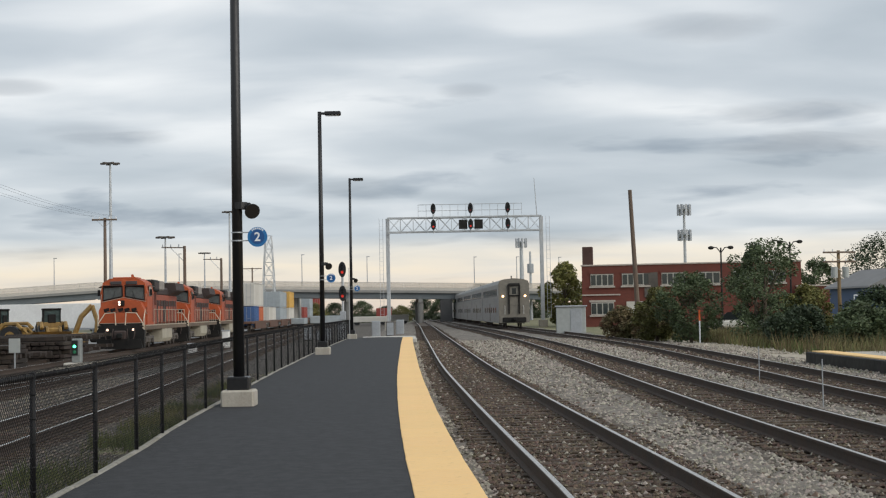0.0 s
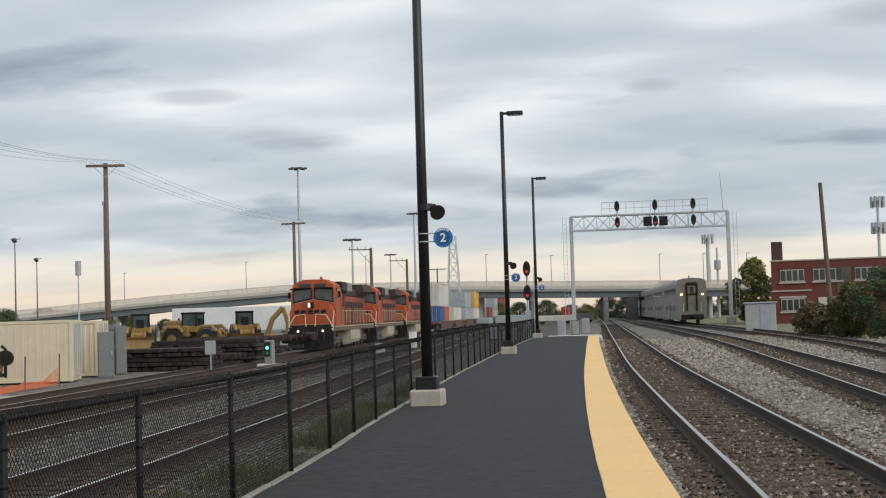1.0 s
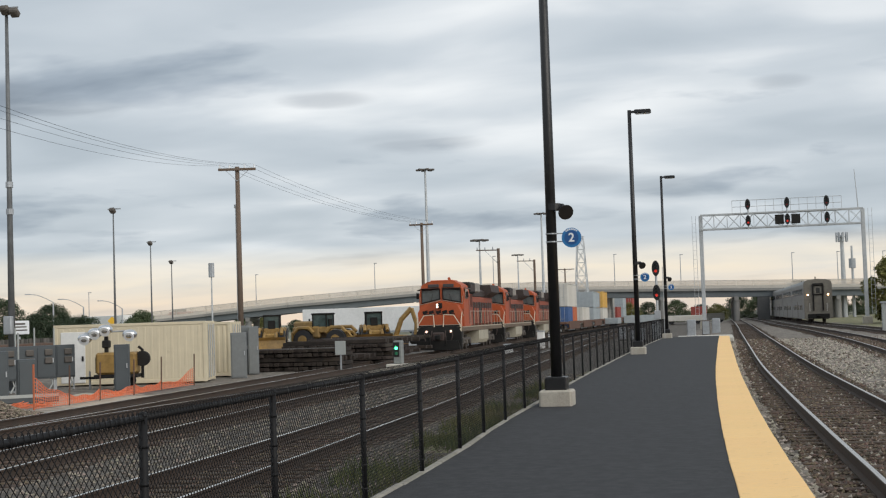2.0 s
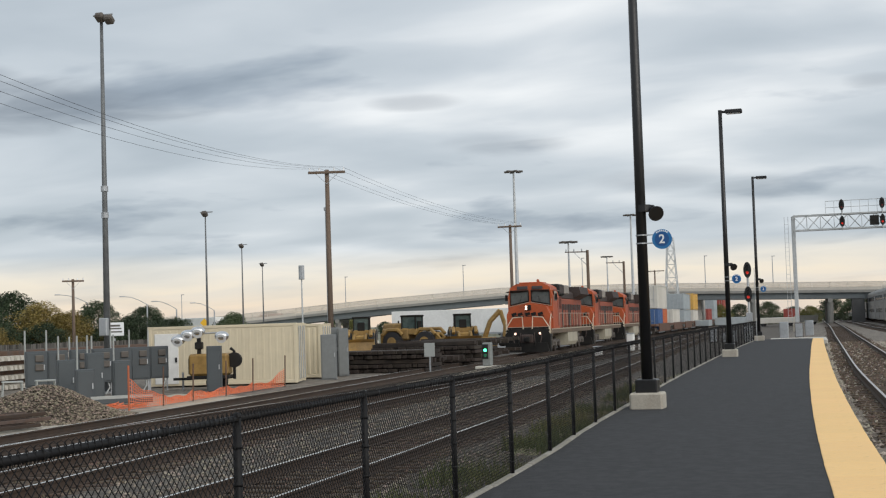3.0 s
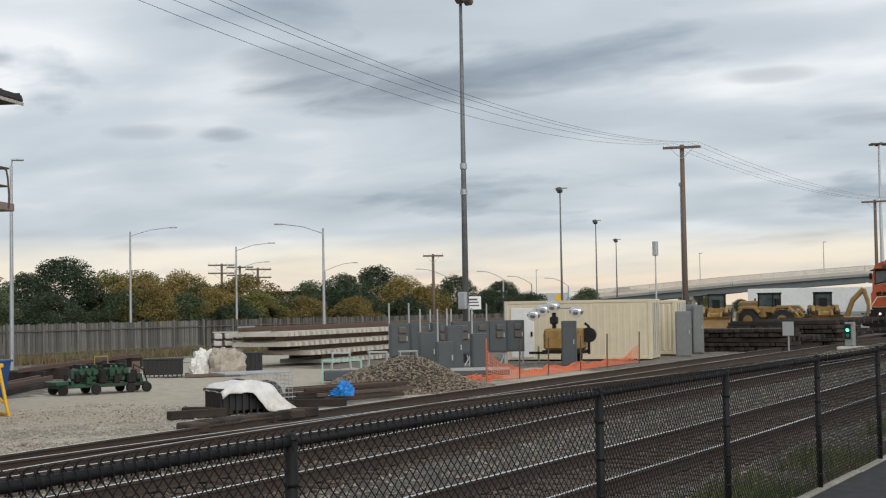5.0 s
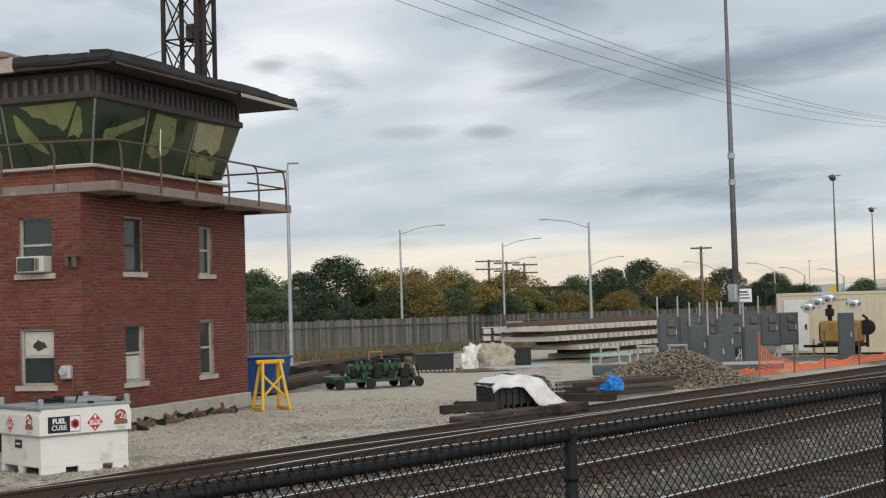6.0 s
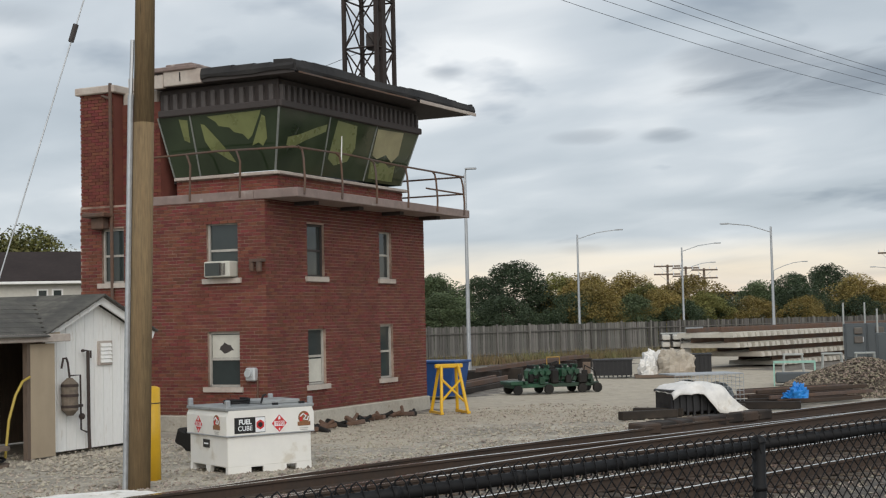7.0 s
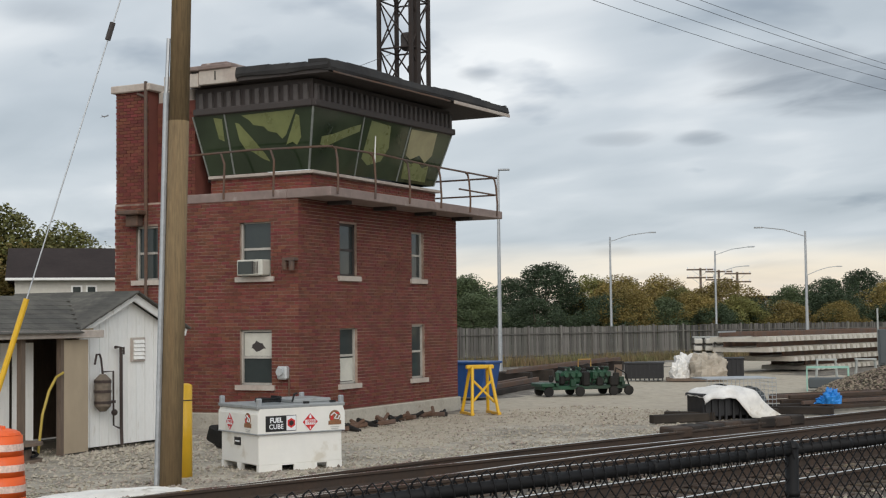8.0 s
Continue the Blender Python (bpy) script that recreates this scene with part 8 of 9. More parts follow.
for k in range(4):
    part("rail", Shape().box((0.2 * k, -0.3 + 0.2 * k, 0.09 + 0.15 * (k % 2)), (6.0, 0.1, 0.16), ch=0.012, rz=k - 1.5), RUSTY if k % 2 else DARK_TIMBER, stub)
saw = thing("yellow_stand", pose(-25.8, 22.9, GROUND, 0, 0, 66), "yellow painted steel trestle stand beside the tower", "stand")
for sx in (-0.27, 0.27):
    for sy in (-0.3, 0.3):
        part("leg", Shape().tube((sx * 1.25, sy * 1.4, 0), (sx * 0.8, sy * 0.3, 1.15), 0.04, n=8), SAFETY_YELLOW, saw)
    part("foot_bar", Shape().box((sx * 1.25, 0, 0.04), (0.08, 0.95, 0.06)), SAFETY_YELLOW, saw)
part("top_bar", Shape().box((0, 0, 1.15), (0.7, 0.12, 0.1), ch=0.02), SAFETY_YELLOW, saw)
part("brace", Shape().tube((-0.29, -0.25, 0.3), (0.26, -0.2, 0.85), 0.03, n=6).tube((0.29, -0.25, 0.3), (-0.26, -0.2, 0.85), 0.03, n=6), SAFETY_YELLOW, saw)
skip_bin = thing("waste_bin", pose(-31.0, 27.2, GROUND, 0, 0, 22), "blue steel waste bin behind the tower", "bin")
part("body", Shape().prism([(-0.55, 0.08), (0.55, 0.08), (0.72, 1.05), (-0.72, 1.05)], "y", -0.5, 0.5), mat("bin_blue", (0.015, 0.07, 0.24), 0.5, grain=0.15), skip_bin)
part("rim", Shape().box((0, 0, 1.06), (1.54, 1.1, 0.07), ch=0.02), mat("bin_blue", (0.015, 0.07, 0.24)), skip_bin)
rng = random.Random(21)
for i in range(16):
    a = i / 15
    j = thing("scrap_bit", pose(-23.7 - 2.6 * a + rng.uniform(-0.2, 0.2), 16.6 + 5.4 * a, GROUND, 0, 0, rng.uniform(0, 180)), "rusty scrap iron lying along the tower's base", "scrap", "scrap along the wall")
    part("piece", Shape().box((0, 0, 0.06), (rng.uniform(0.2, 0.6), 0.1, 0.1), ch=0.02, rz=rng.uniform(0, 90), ry=rng.uniform(-15, 25)).tube((0, 0, 0.05), (0.2, 0.1, rng.uniform(0.08, 0.22)), 0.04), RUSTY if i % 3 else LOCO_BLACK, j)
for i in range(6):
    j = thing("scrap_bit", pose(-22.6 + rng.uniform(-0.4, 0.3), 14.2 + rng.uniform(-0.6, 0.5), GROUND, 0, 0, rng.uniform(0, 180)), "dark scrap heaped behind the fuel tank", "scrap", "scrap along the wall")
    part("piece", Shape().box((0, 0, 0.16), (0.7, 0.25, rng.uniform(0.2, 0.5)), ch=0.04, ry=rng.uniform(-25, 25)), LOCO_BLACK, j)


def tie_stack():
    top = thing("timber_tie_stack", (0, 0, 0), "long stack of old dark timber ties beside the track", "timber stack")
    rng = random.Random(17)
    beam = Shape().box((0, 0, 0), (0.23, 2.55, 0.17), ch=0.012).mesh("timber", DARK_TIMBER)
    long_ = Shape().box((0, 0, 0), (5.9, 0.28, 0.2), ch=0.015).mesh("bearer", DARK_TIMBER)
    for k, (x, y) in enumerate([(-22.9, 68.9), (-22.4, 77.0), (-24.0, 85.5)]):
        m0 = pose(x, y, GROUND, 0, 0, -3 if k else 0)
        for layer in range(5 if k == 0 else 6):
            for i in range(12 if layer % 3 == 2 else 24):
                if layer % 3 == 2:
                    part("bearer", long_, None, top, at=m0 @ pose(rng.uniform(-0.25, 0.25), -3.4 + 0.6 * i, 0.12 + 0.22 * layer, rng.uniform(-1, 1), rng.uniform(-1, 1), rng.uniform(-1.5, 1.5)))
                else:
                    part("timber", beam, None, top, at=m0 @ pose(-2.85 + 0.247 * i, -2.3 + rng.uniform(-0.2, 0.1), 0.12 + 0.22 * layer, 0, 0, rng.uniform(-1.5, 1.5)))

tie_stack()
plate = thing("blank_sign", (-18.7, 61.8, GROUND), "blank grey sign plate on a post", "sign")
part("post", Shape().box((0, 0, 0.7), (0.06, 0.06, 1.4)), GALV, plate)
part("plate", Shape().box((0, -0.05, 1.15), (0.5, 0.02, 0.62), ch=0.008), CABINET_PALE, plate)


def tyre(parent, x, y, r, w=0.45):
    t = part("tyre", Shape().tube((x - w / 2, y, r), (x + w / 2, y, r), r, n=22), CRATE_BLACK, parent)
    part("rim", Shape().tube((x - w / 2 - 0.01, y, r), (x + w / 2 + 0.01, y, r), r * 0.5, n=14), MACHINE_YELLOW, t)


def wheel_loader(at, label):
    """Bucket towards -y."""
    top = thing("wheel_loader", at, label, "wheel loader", "yellow machines")
    for y in (0, 3.1):
        for sx in (-1, 1):
            tyre(top, sx * 0.95, y, 0.88)
    part("rear_body", Shape().box((0, 3.0, 1.55), (1.5, 2.6, 1.0), ch=0.12).box((0, 3.3, 2.2), (1.2, 2.0, 0.6), ch=0.15).box((0, 4.2, 1.2), (1.7, 0.4, 0.9), ch=0.1), MACHINE_YELLOW, top)
    part("front_frame", Shape().box((0, 0.2, 1.2), (1.2, 1.8, 0.7), ch=0.1), MACHINE_YELLOW, top)
    for y in (0, 3.1):
        for sx in (-0.95, 0.95):
            part("fender", Shape().path([(sx, y - 0.95, 1.5), (sx, y - 0.5, 1.93), (sx, y + 0.5, 1.93), (sx, y + 0.95, 1.5)], 0.16, n=6), MACHINE_YELLOW, top)
    cab = part("cab", Shape().box((0, 1.7, 1.75), (1.4, 1.4, 0.5), ch=0.05), MACHINE_YELLOW, top)
    part("cab_glass", Shape().box((0, 1.7, 2.5), (1.24, 1.24, 1.05)), mat("cab_glass_green", (0.09, 0.13, 0.125), 0.08, grain=0.3, scale=3, second=(0.03, 0.045, 0.045)), cab)
    part("driver_seat", Shape().box((0, 1.0, 2.3), (0.6, 0.1, 0.7), ch=0.05), LOCO_BLACK, cab)
    part("cab_roof", Shape().box((0, 1.7, 3.08), (1.5, 1.55, 0.14), ch=0.05), LOCO_BLACK, cab)
    for sx in (-0.66, 0.66):
        for y in (1.05, 2.35):
            part("cab_pillar", Shape().box((sx, y, 2.5), (0.09, 0.09, 1.1)), LOCO_BLACK, cab)
    for sx in (-0.5, 0.5):
        part("lift_arm", Shape().path([(sx, 0.6, 1.6), (sx, -0.8, 1.5), (sx, -1.7, 0.6)], 0.13, n=6), MACHINE_YELLOW, top)
    part("bucket", Shape().prism([(-1.7, 0.1), (-2.6, 0.1), (-2.7, 0.2), (-1.9, 0.35), (-1.75, 1.0), (-2.1, 1.25), (-1.6, 1.2), (-1.55, 0.4)], "x", -1.3, 1.3), MACHINE_YELLOW, top)
    part("exhaust", Shape().tube((0.35, 3.2, 2.0), (0.35, 3.2, 2.7), 0.07), LOCO_BLACK, top)
    return top


first = wheel_loader(pose(-40.4, 113.5, GROUND, 0, 0, 15), "yellow wheel loader seen head-on beside the bridge")
copy_thing(first, pose(-34.6, 114.8, GROUND, 0, 0, 80))["label"] = "yellow wheel loader standing side-on in the yard"
copy_thing(first, pose(-31.9, 115.8, GROUND, 0, 0, 20))["label"] = "yellow wheel loader with a dark glazed cab"
hoe = thing("backhoe_arm", pose(-28.9, 115.4, GROUND, 0, 0, 0), "yellow excavator arm and bucket folded in the yard", "excavator")
part("boom", Shape().path([(-1.2, 0, 0.8), (-0.6, 0, 2.4), (0.3, 0, 3.3)], 0.22, n=6), MACHINE_YELLOW, hoe)
part("stick", Shape().path([(0.3, 0, 3.3), (0.7, 0, 2.0), (0.6, 0, 0.9)], 0.18, n=6), MACHINE_YELLOW, hoe)
part("base", Shape().box((-1.0, 0, 0.6), (1.6, 1.6, 1.0), ch=0.1), MACHINE_YELLOW, hoe)
part("bucket", Shape().box((0.5, 0, 0.7), (0.7, 0.9, 0.8), ch=0.15), LOCO_BLACK, hoe)


def trailer(at, length, label):
    top = thing("box_trailer", at, label, "trailer", "white trailers")
    part("box", Shape().box((0, length / 2, 2.55), (2.55, length, 2.75), ch=0.04), WHITE, top)
    part("sill", Shape().box((0, length / 2, 1.1), (2.5, length, 0.16)), GALV, top)
    for y in (length - 1.4, length - 2.7):
        for sx in (-0.95, 0.95):
            part("wheel", Shape().tube((sx - 0.2, y, 0.5), (sx + 0.2, y, 0.5), 0.5, n=16), CRATE_BLACK, top)
    part("landing_leg", Shape().box((0, 2.4, 0.5), (1.6, 0.15, 1.0)), GALV, top)


trailer(pose(-36.5, 158.0, GROUND, 0, 0, 88), 15.5, "long white box trailer parked beyond the machines")
trailer(pose(-30.2, 153.0, GROUND, 0, 0, 86), 6.0, "white box trailer parked beyond the machines")
trailer(pose(-70.0, 150.0, GROUND, 0, 0, 60), 14.0, "white box trailer parked below the bridge")

# ---- the road bridge ----
DECK = mat("bridge_concrete", (0.27, 0.265, 0.25), 0.85, grain=0.15, scale=0.8, second=(0.21, 0.21, 0.20))
GIRDER = mat("bridge_girder", (0.15, 0.17, 0.18), 0.75, grain=0.15, scale=0.6, second=(0.12, 0.14, 0.15))
FENCE_HAZE = mat("pale_mesh_fence", (0.50, 0.47, 0.42), 0.8, grain=0.1)


MESH_NET = mat("fine_pale_mesh", (0.62, 0.57, 0.50), 0.8, grain=0.1)
MESH_NET.node_tree.nodes["Principled BSDF"].inputs["Alpha"].default_value = 0.45


def bridge():
    top = thing("road_bridge", (0, 0, 0), "long grey road bridge climbing over the yard", "bridge")
    line = [(-190, 178, -0.4), (-165, 200, 0.4), (-133, 224, 1.3), (-122, 230, 2.0), (-98, 241, 4.1), (-83, 243, 5.2), (-61, 248, 6.5), (-38, 252, 6.4), (-10, 255, 5.7), (2, 256, 5.4), (25, 258, 4.9), (60, 262, 4.2), (120, 270, 2.0)]
    posts = 0
    for (a, b, z), (c, d, w) in zip(line, line[1:]):
        u = Vector((c - a, d - b, 0)).normalized()
        nrm = Vector((-u.y, u.x, 0))

        def beam(name, lo, hi, near, far, m):
            vs = [Vector((x, y, q + t)) + nrm * o for x, y, q in ((a, b, z), (c, d, w)) for o, t in ((near, lo), (far, lo), (far, hi), (near, hi))]
            part(name, Shape().add(vs, [(0, 1, 2, 3), (7, 6, 5, 4), (0, 4, 5, 1), (1, 5, 6, 2), (2, 6, 7, 3), (3, 7, 4, 0)]), m, top)

        beam("deck", -0.45, 0.0, -0.5, 9.5, DECK)
        beam("girder", -1.5, -0.45, 0.0, 0.5, GIRDER)
        beam("girder", -1.5, -0.45, 8.0, 8.5, GIRDER)
        beam("parapet", 0.0, 0.4, -0.5, -0.2, FENCE_HAZE)
        beam("mesh_panel", 0.4, 1.35, -0.36, -0.34, MESH_NET)
        beam("parapet", 0.0, 0.75, 9.2, 9.5, DECK)
        n = max(2, int(Vector((c - a, d - b)).length / 2.5))
        rail = part("mesh_fence", Shape().tube(Vector((a, b, z + 1.4)) - nrm * 0.35, Vector((c, d, w + 1.4)) - nrm * 0.35, 0.06, n=4).tube(Vector((a, b, z + 0.9)) - nrm * 0.35, Vector((c, d, w + 0.9)) - nrm * 0.35, 0.03, n=4), FENCE_HAZE, top)
        for k in range(n):
            p = Vector((a, b, z)).lerp(Vector((c, d, w)), k / n) - nrm * 0.35
            part("fence_post", Shape().tube(p + Vector((0, 0, 0.4)), p + Vector((0, 0, 1.45)), 0.05, n=4), FENCE_HAZE, rail)
        span = Vector((c - a, d - b)).length
        for k in range(max(1, int(span / 14))):
            p = Vector((a, b, z)).lerp(Vector((c, d, w)), (k + 0.5) / max(1, int(span / 14)))
            if p.z < 2.2:
                continue
            for o in (1.0, 7.5):
                q = p + nrm * o
                part("pier", Shape().tube((q.x, q.y, GROUND), (q.x, q.y, p.z - 2.1), 0.55, n=12), DECK, top)
            h, e = p + nrm * 0.0, p + nrm * 8.5
            part("pier_cap", Shape().tube((h.x, h.y, p.z - 1.8), (e.x, e.y, p.z - 1.8), 0.45, n=6), DECK, top)
    abut = part("abutment", Shape().box((0.6, 260, 2.0), (2.2, 8, 4.6), ch=0.1), mat("dark_abutment", (0.10, 0.10, 0.10), 0.9, grain=0.2), top)
    return top


bridge()
for x, y, z in ((-120, 231, 2.5), (-92, 243, 5.0), (-70, 247, 6.4), (-48, 250, 6.9), (-26, 254, 6.5), (-14, 255.5, 6.0), (6, 257, 5.6), (14, 257.6, 5.5), (22, 258.2, 5.3)):
    p = thing("bridge_lamp", (x, y + 8, z), "thin grey lamp pole on the road bridge", "lamp post", "lamps on the bridge")
    part("shaft", Shape().tube((0, 0, 0), (0, 0, 6.2), 0.09, 0.06, 6), GALV, p)
    part("head", Shape().box((0.2, 0, 6.2), (0.6, 0.25, 0.12), ch=0.03), GALV, p)
for x, y, z, c in ((-104, 240.5, 4.1, "red"), (-52, 249, 6.9, "grey"), (7, 257.5, 5.6, "grey")):
    v = thing("road_vehicle", pose(x, y + 3, z - 0.4, 0, 0, 85), "small car crossing the road bridge", "car", "cars on the bridge")
    part("body", Shape().box((0, 0, 0.6), (1.8, 4.3, 0.7), ch=0.15), BOX_COLOURS[c], v)
    part("cabin", Shape().box((0, 0.2, 1.15), (1.6, 2.2, 0.55), ch=0.2), DARK_GLASS, v)


# ---- street lamps ----
def street_lamp(x, y, h, turn, label, arm=2.2, base=GROUND, curl=False, m=None):
    top = thing("street_lamp", pose(x, y, base, 0, 0, turn), label, "street lamp", "street lamps")
    m = m or GALV
    part("shaft", Shape().tube((0, 0, 0), (0, 0, h), 0.1, 0.06, 8), m, top)
    if curl:
        pts = [(arm * s, 0, h + 0.75 * math.sin(s * 1.57)) for s in (0, 0.08, 0.2, 0.4, 0.7, 1.0)]
    else:
        pts = [(0, 0, h - 0.3), (arm * 0.5, 0, h + 0.1), (arm, 0, h + 0.25)]
    part("arm", Shape().path(pts, 0.03, n=5), m, top)
    part("head", Shape().box((pts[-1][0] + (0.2 if arm > 0 else -0.2), 0, pts[-1][2]), (0.5, 0.2, 0.08), ch=0.03), m, top)


street_lamp(-44.25, 40.6, 8.4, 45, "grey galvanised street lamp behind the tower", 0.05)
street_lamp(-64.75, 69.6, 7.7, 40, "grey street lamp with a slanting arm", 2.6)
street_lamp(-65.8, 81.9, 7.1, 40, "grey street lamp with a slanting arm before the trees", 2.4)
street_lamp(-46.25, 65.3, 6.95, 215, "tall grey street lamp beside the board fence", 2.3)
for x, y, h, arm in ((-75.0, 106.2, 5.9, 2.6), (-65.6, 112.2, 5.2, -2.4), (-61.1, 114.8, 4.9, -2.0), (-58.8, 116.0, 4.4, -1.8), (-56.5, 119, 4.2, -1.8), (-80.0, 99.5, 6.0, 2.6)):
    street_lamp(x, y, h, 40, "street lamp with a long curled arm", arm, curl=True)
cross_pole(-56.4, 94.4, 6.5, "dark wooden utility pole beside the road", arm=1.6, r=0.14, turn=35)
for i, (x, y) in enumerate(((-79.2, 96.6), (-78.0, 97.6), (-76.8, 98.6))):
    cross_pole(x, y, 6.5 - 0.2 * i, "dark utility pole with double cross-arms above the trees", arm=2.4, r=0.14, arms=2, turn=45 + 8 * i)


# ---- board fence along the yard ----
def board_fence():
    top = thing("board_fence", (0, 0, 0), "long weathered grey board fence behind the yard", "fence")
    GREYWOOD = mat("grey_board", (0.15, 0.142, 0.13), 0.95, grain=0.35, scale=4, second=(0.105, 0.10, 0.09), each=0.75, stretch=(4, 4, 0.5))
    line = [(10, -51.0), (36, -53.5), (48, -54.3), (62, -54.5), (80, -53.2), (110, -50.5), (150, -47)]
    rng, rest, kept = random.Random(31), Shape(), 0
    y = 22.0
    bm_ = Shape().box((0, 0, 0.95), (0.03, 0.155, 1.9)).mesh("board", GREYWOOD)
    while y < 140:
        x, d = glide(line, y)
        a = -math.degrees(math.atan(d))
        m = pose(x + rng.uniform(-0.012, 0.012), y, GROUND - 0.05 + rng.uniform(-0.03, 0.03), rng.uniform(-0.8, 0.8), 0, a)
        if 42 < y < 64 and kept < 120:
            part("board", bm_, None, top, at=m)
            kept += 1
        else:
            rest.put(Shape().box((0, 0, 0.95), (0.03, 0.155, 1.9)), m)
        y += 0.185
    part("far_boarding", rest, GREYWOOD, top)["kind"] = "stuff"
    for k in range(48):
        y = 22 + 2.5 * k
        x = glide(line, y)[0]
        part("fence_post", Shape().box((x + 0.07, y, GROUND + 0.95), (0.09, 0.09, 1.95)), GREYWOOD, top)
    for z in (0.35, 1.5):
        part("fence_rail", Shape().path([(glide(line, q)[0] + 0.05, q, GROUND + z) for q in range(22, 141, 6)], 0.04, n=4), GREYWOOD, top)


board_fence()
spur = [(20, -47.5), (40, -42.0), (60, -37.5), (100, -34)]
st = tagged(new("old_siding"), "overgrown rusty siding track before the board fence", "railway track", kind="structure")
for off in (-0.75, 0.75):
    part("rail", Shape().path([(glide(spur, q)[0] + off, q, GROUND + 0.12) for q in range(18, 44, 2)], 0.06, n=4), RAIL_SIDE, st)
for k in range(40):
    part("tie", TIE_MESH, None, st, at=pose(glide(spur, 18 + 0.62 * k)[0], 18 + 0.62 * k, GROUND - 0.05, 0, 0, -14))


# ---- trees and bushes ----
BARK = mat("bark", (0.09, 0.07, 0.05), 0.95, grain=0.3, scale=6, stretch=(4, 4, 0.6))
LEAVES = {
    "dark": mat("leaves_dark", (0.038, 0.060, 0.027), 0.75, grain=0.3, scale=0.7, each=0.35),
    "green": mat("leaves_green", (0.082, 0.112, 0.050), 0.75, grain=0.3, scale=0.7, each=0.38),
    "olive": mat("leaves_olive", (0.175, 0.165, 0.045), 0.75, grain=0.3, scale=0.7, each=0.5, second=(0.10, 0.115, 0.032)),
    "autumn": mat("leaves_autumn", (0.24, 0.175, 0.046), 0.75, grain=0.3, scale=0.7, each=0.3, second=(0.15, 0.125, 0.04)),
    "purple": mat("leaves_purple", (0.035, 0.022, 0.024), 0.75, grain=0.3, scale=0.7, each=0.5),
    "dry": mat("dry_weeds", (0.155, 0.115, 0.058), 0.9, grain=0.3, scale=2, each=0.5, second=(0.11, 0.105, 0.045)),
    "grass": mat("grass_blades", (0.095, 0.118, 0.038), 0.85, grain=0.3, scale=2, each=0.5, second=(0.14, 0.13, 0.05)),
}


def foliage(rng, clumps, per, leaf):
    """Leaves as small bent blades round clump centres (x, y, z, r)."""
    v, f = [], []
    for x, y, z, r in clumps:
        for _ in range(per):
            a, b = rng.uniform(0, 6.283), math.asin(rng.uniform(-1, 1))
            q = r * (0.45 + 0.6 * rng.random() ** 0.6)
            c = Vector((x + q * math.cos(b) * math.cos(a), y + q * math.cos(b) * math.sin(a), z + q * math.sin(b) * 0.8))
            u = Vector((rng.uniform(-1, 1), rng.uniform(-1, 1), rng.uniform(-0.6, 0.6))).normalized()
            w = u.cross(Vector((rng.uniform(-1, 1), rng.uniform(-1, 1), rng.uniform(-1, 1)))).normalized()
            s = leaf * rng.uniform(0.6, 1.3)
            k = len(v)
            v += [tuple(c - u * s), tuple(c + w * s * 0.5), tuple(c + u * s), tuple(c - w * s * 0.5)]
            f.append((k, k + 1, k + 2, k + 3))
    return v, f


def leaf_mesh(name, v, f, m):
    me = bpy.data.meshes.new(name)
    me.from_pydata(v, [], f)
    me.materials.append(m)
    return me


def tree(at, h, w, kind, seed, label, bare=0.28, clumps=34, per=70, leaf=0.2, category="tree"):
    rng = random.Random(seed)
    top = thing(category if category != "tree" else "tree", at, label, category)
    lean = rng.uniform(-0.06, 0.06) * h
    part("trunk", Shape().tube((0, 0, -0.2), (lean * 0.4, 0, h * 0.45), 0.022 * h + 0.04, 0.014 * h, 8).tube((lean * 0.4, 0, h * 0.45), (lean, 0, h * 0.85), 0.014 * h, 0.004 * h, 6), BARK, top)
    cl = []
    for k in range(clumps):
        t = bare + (1 - bare) * (k + rng.random()) / clumps
        wide = w / 2 * math.sin(math.pi * min(1, max(0.12, (t - bare) / (1 - bare) * 0.86 + 0.12))) ** 0.7
        a, q = rng.uniform(0, 6.283), wide * math.sqrt(rng.uniform(0.12, 1))
        cl.append((lean * t + q * math.cos(a), q * math.sin(a), h * t * 0.96, w * rng.uniform(0.09, 0.17)))
    for x, y, z, r in cl[:: max(1, clumps // 9)]:
        part("limb", Shape().tube((lean * 0.4, 0, min(h * 0.42, z * 0.75)), (x, y, z), 0.008 * h, 0.003 * h, 5), BARK, top)
    part("crown", leaf_mesh("crown", *foliage(rng, cl, per, leaf), LEAVES[kind]), None, top)
    return top


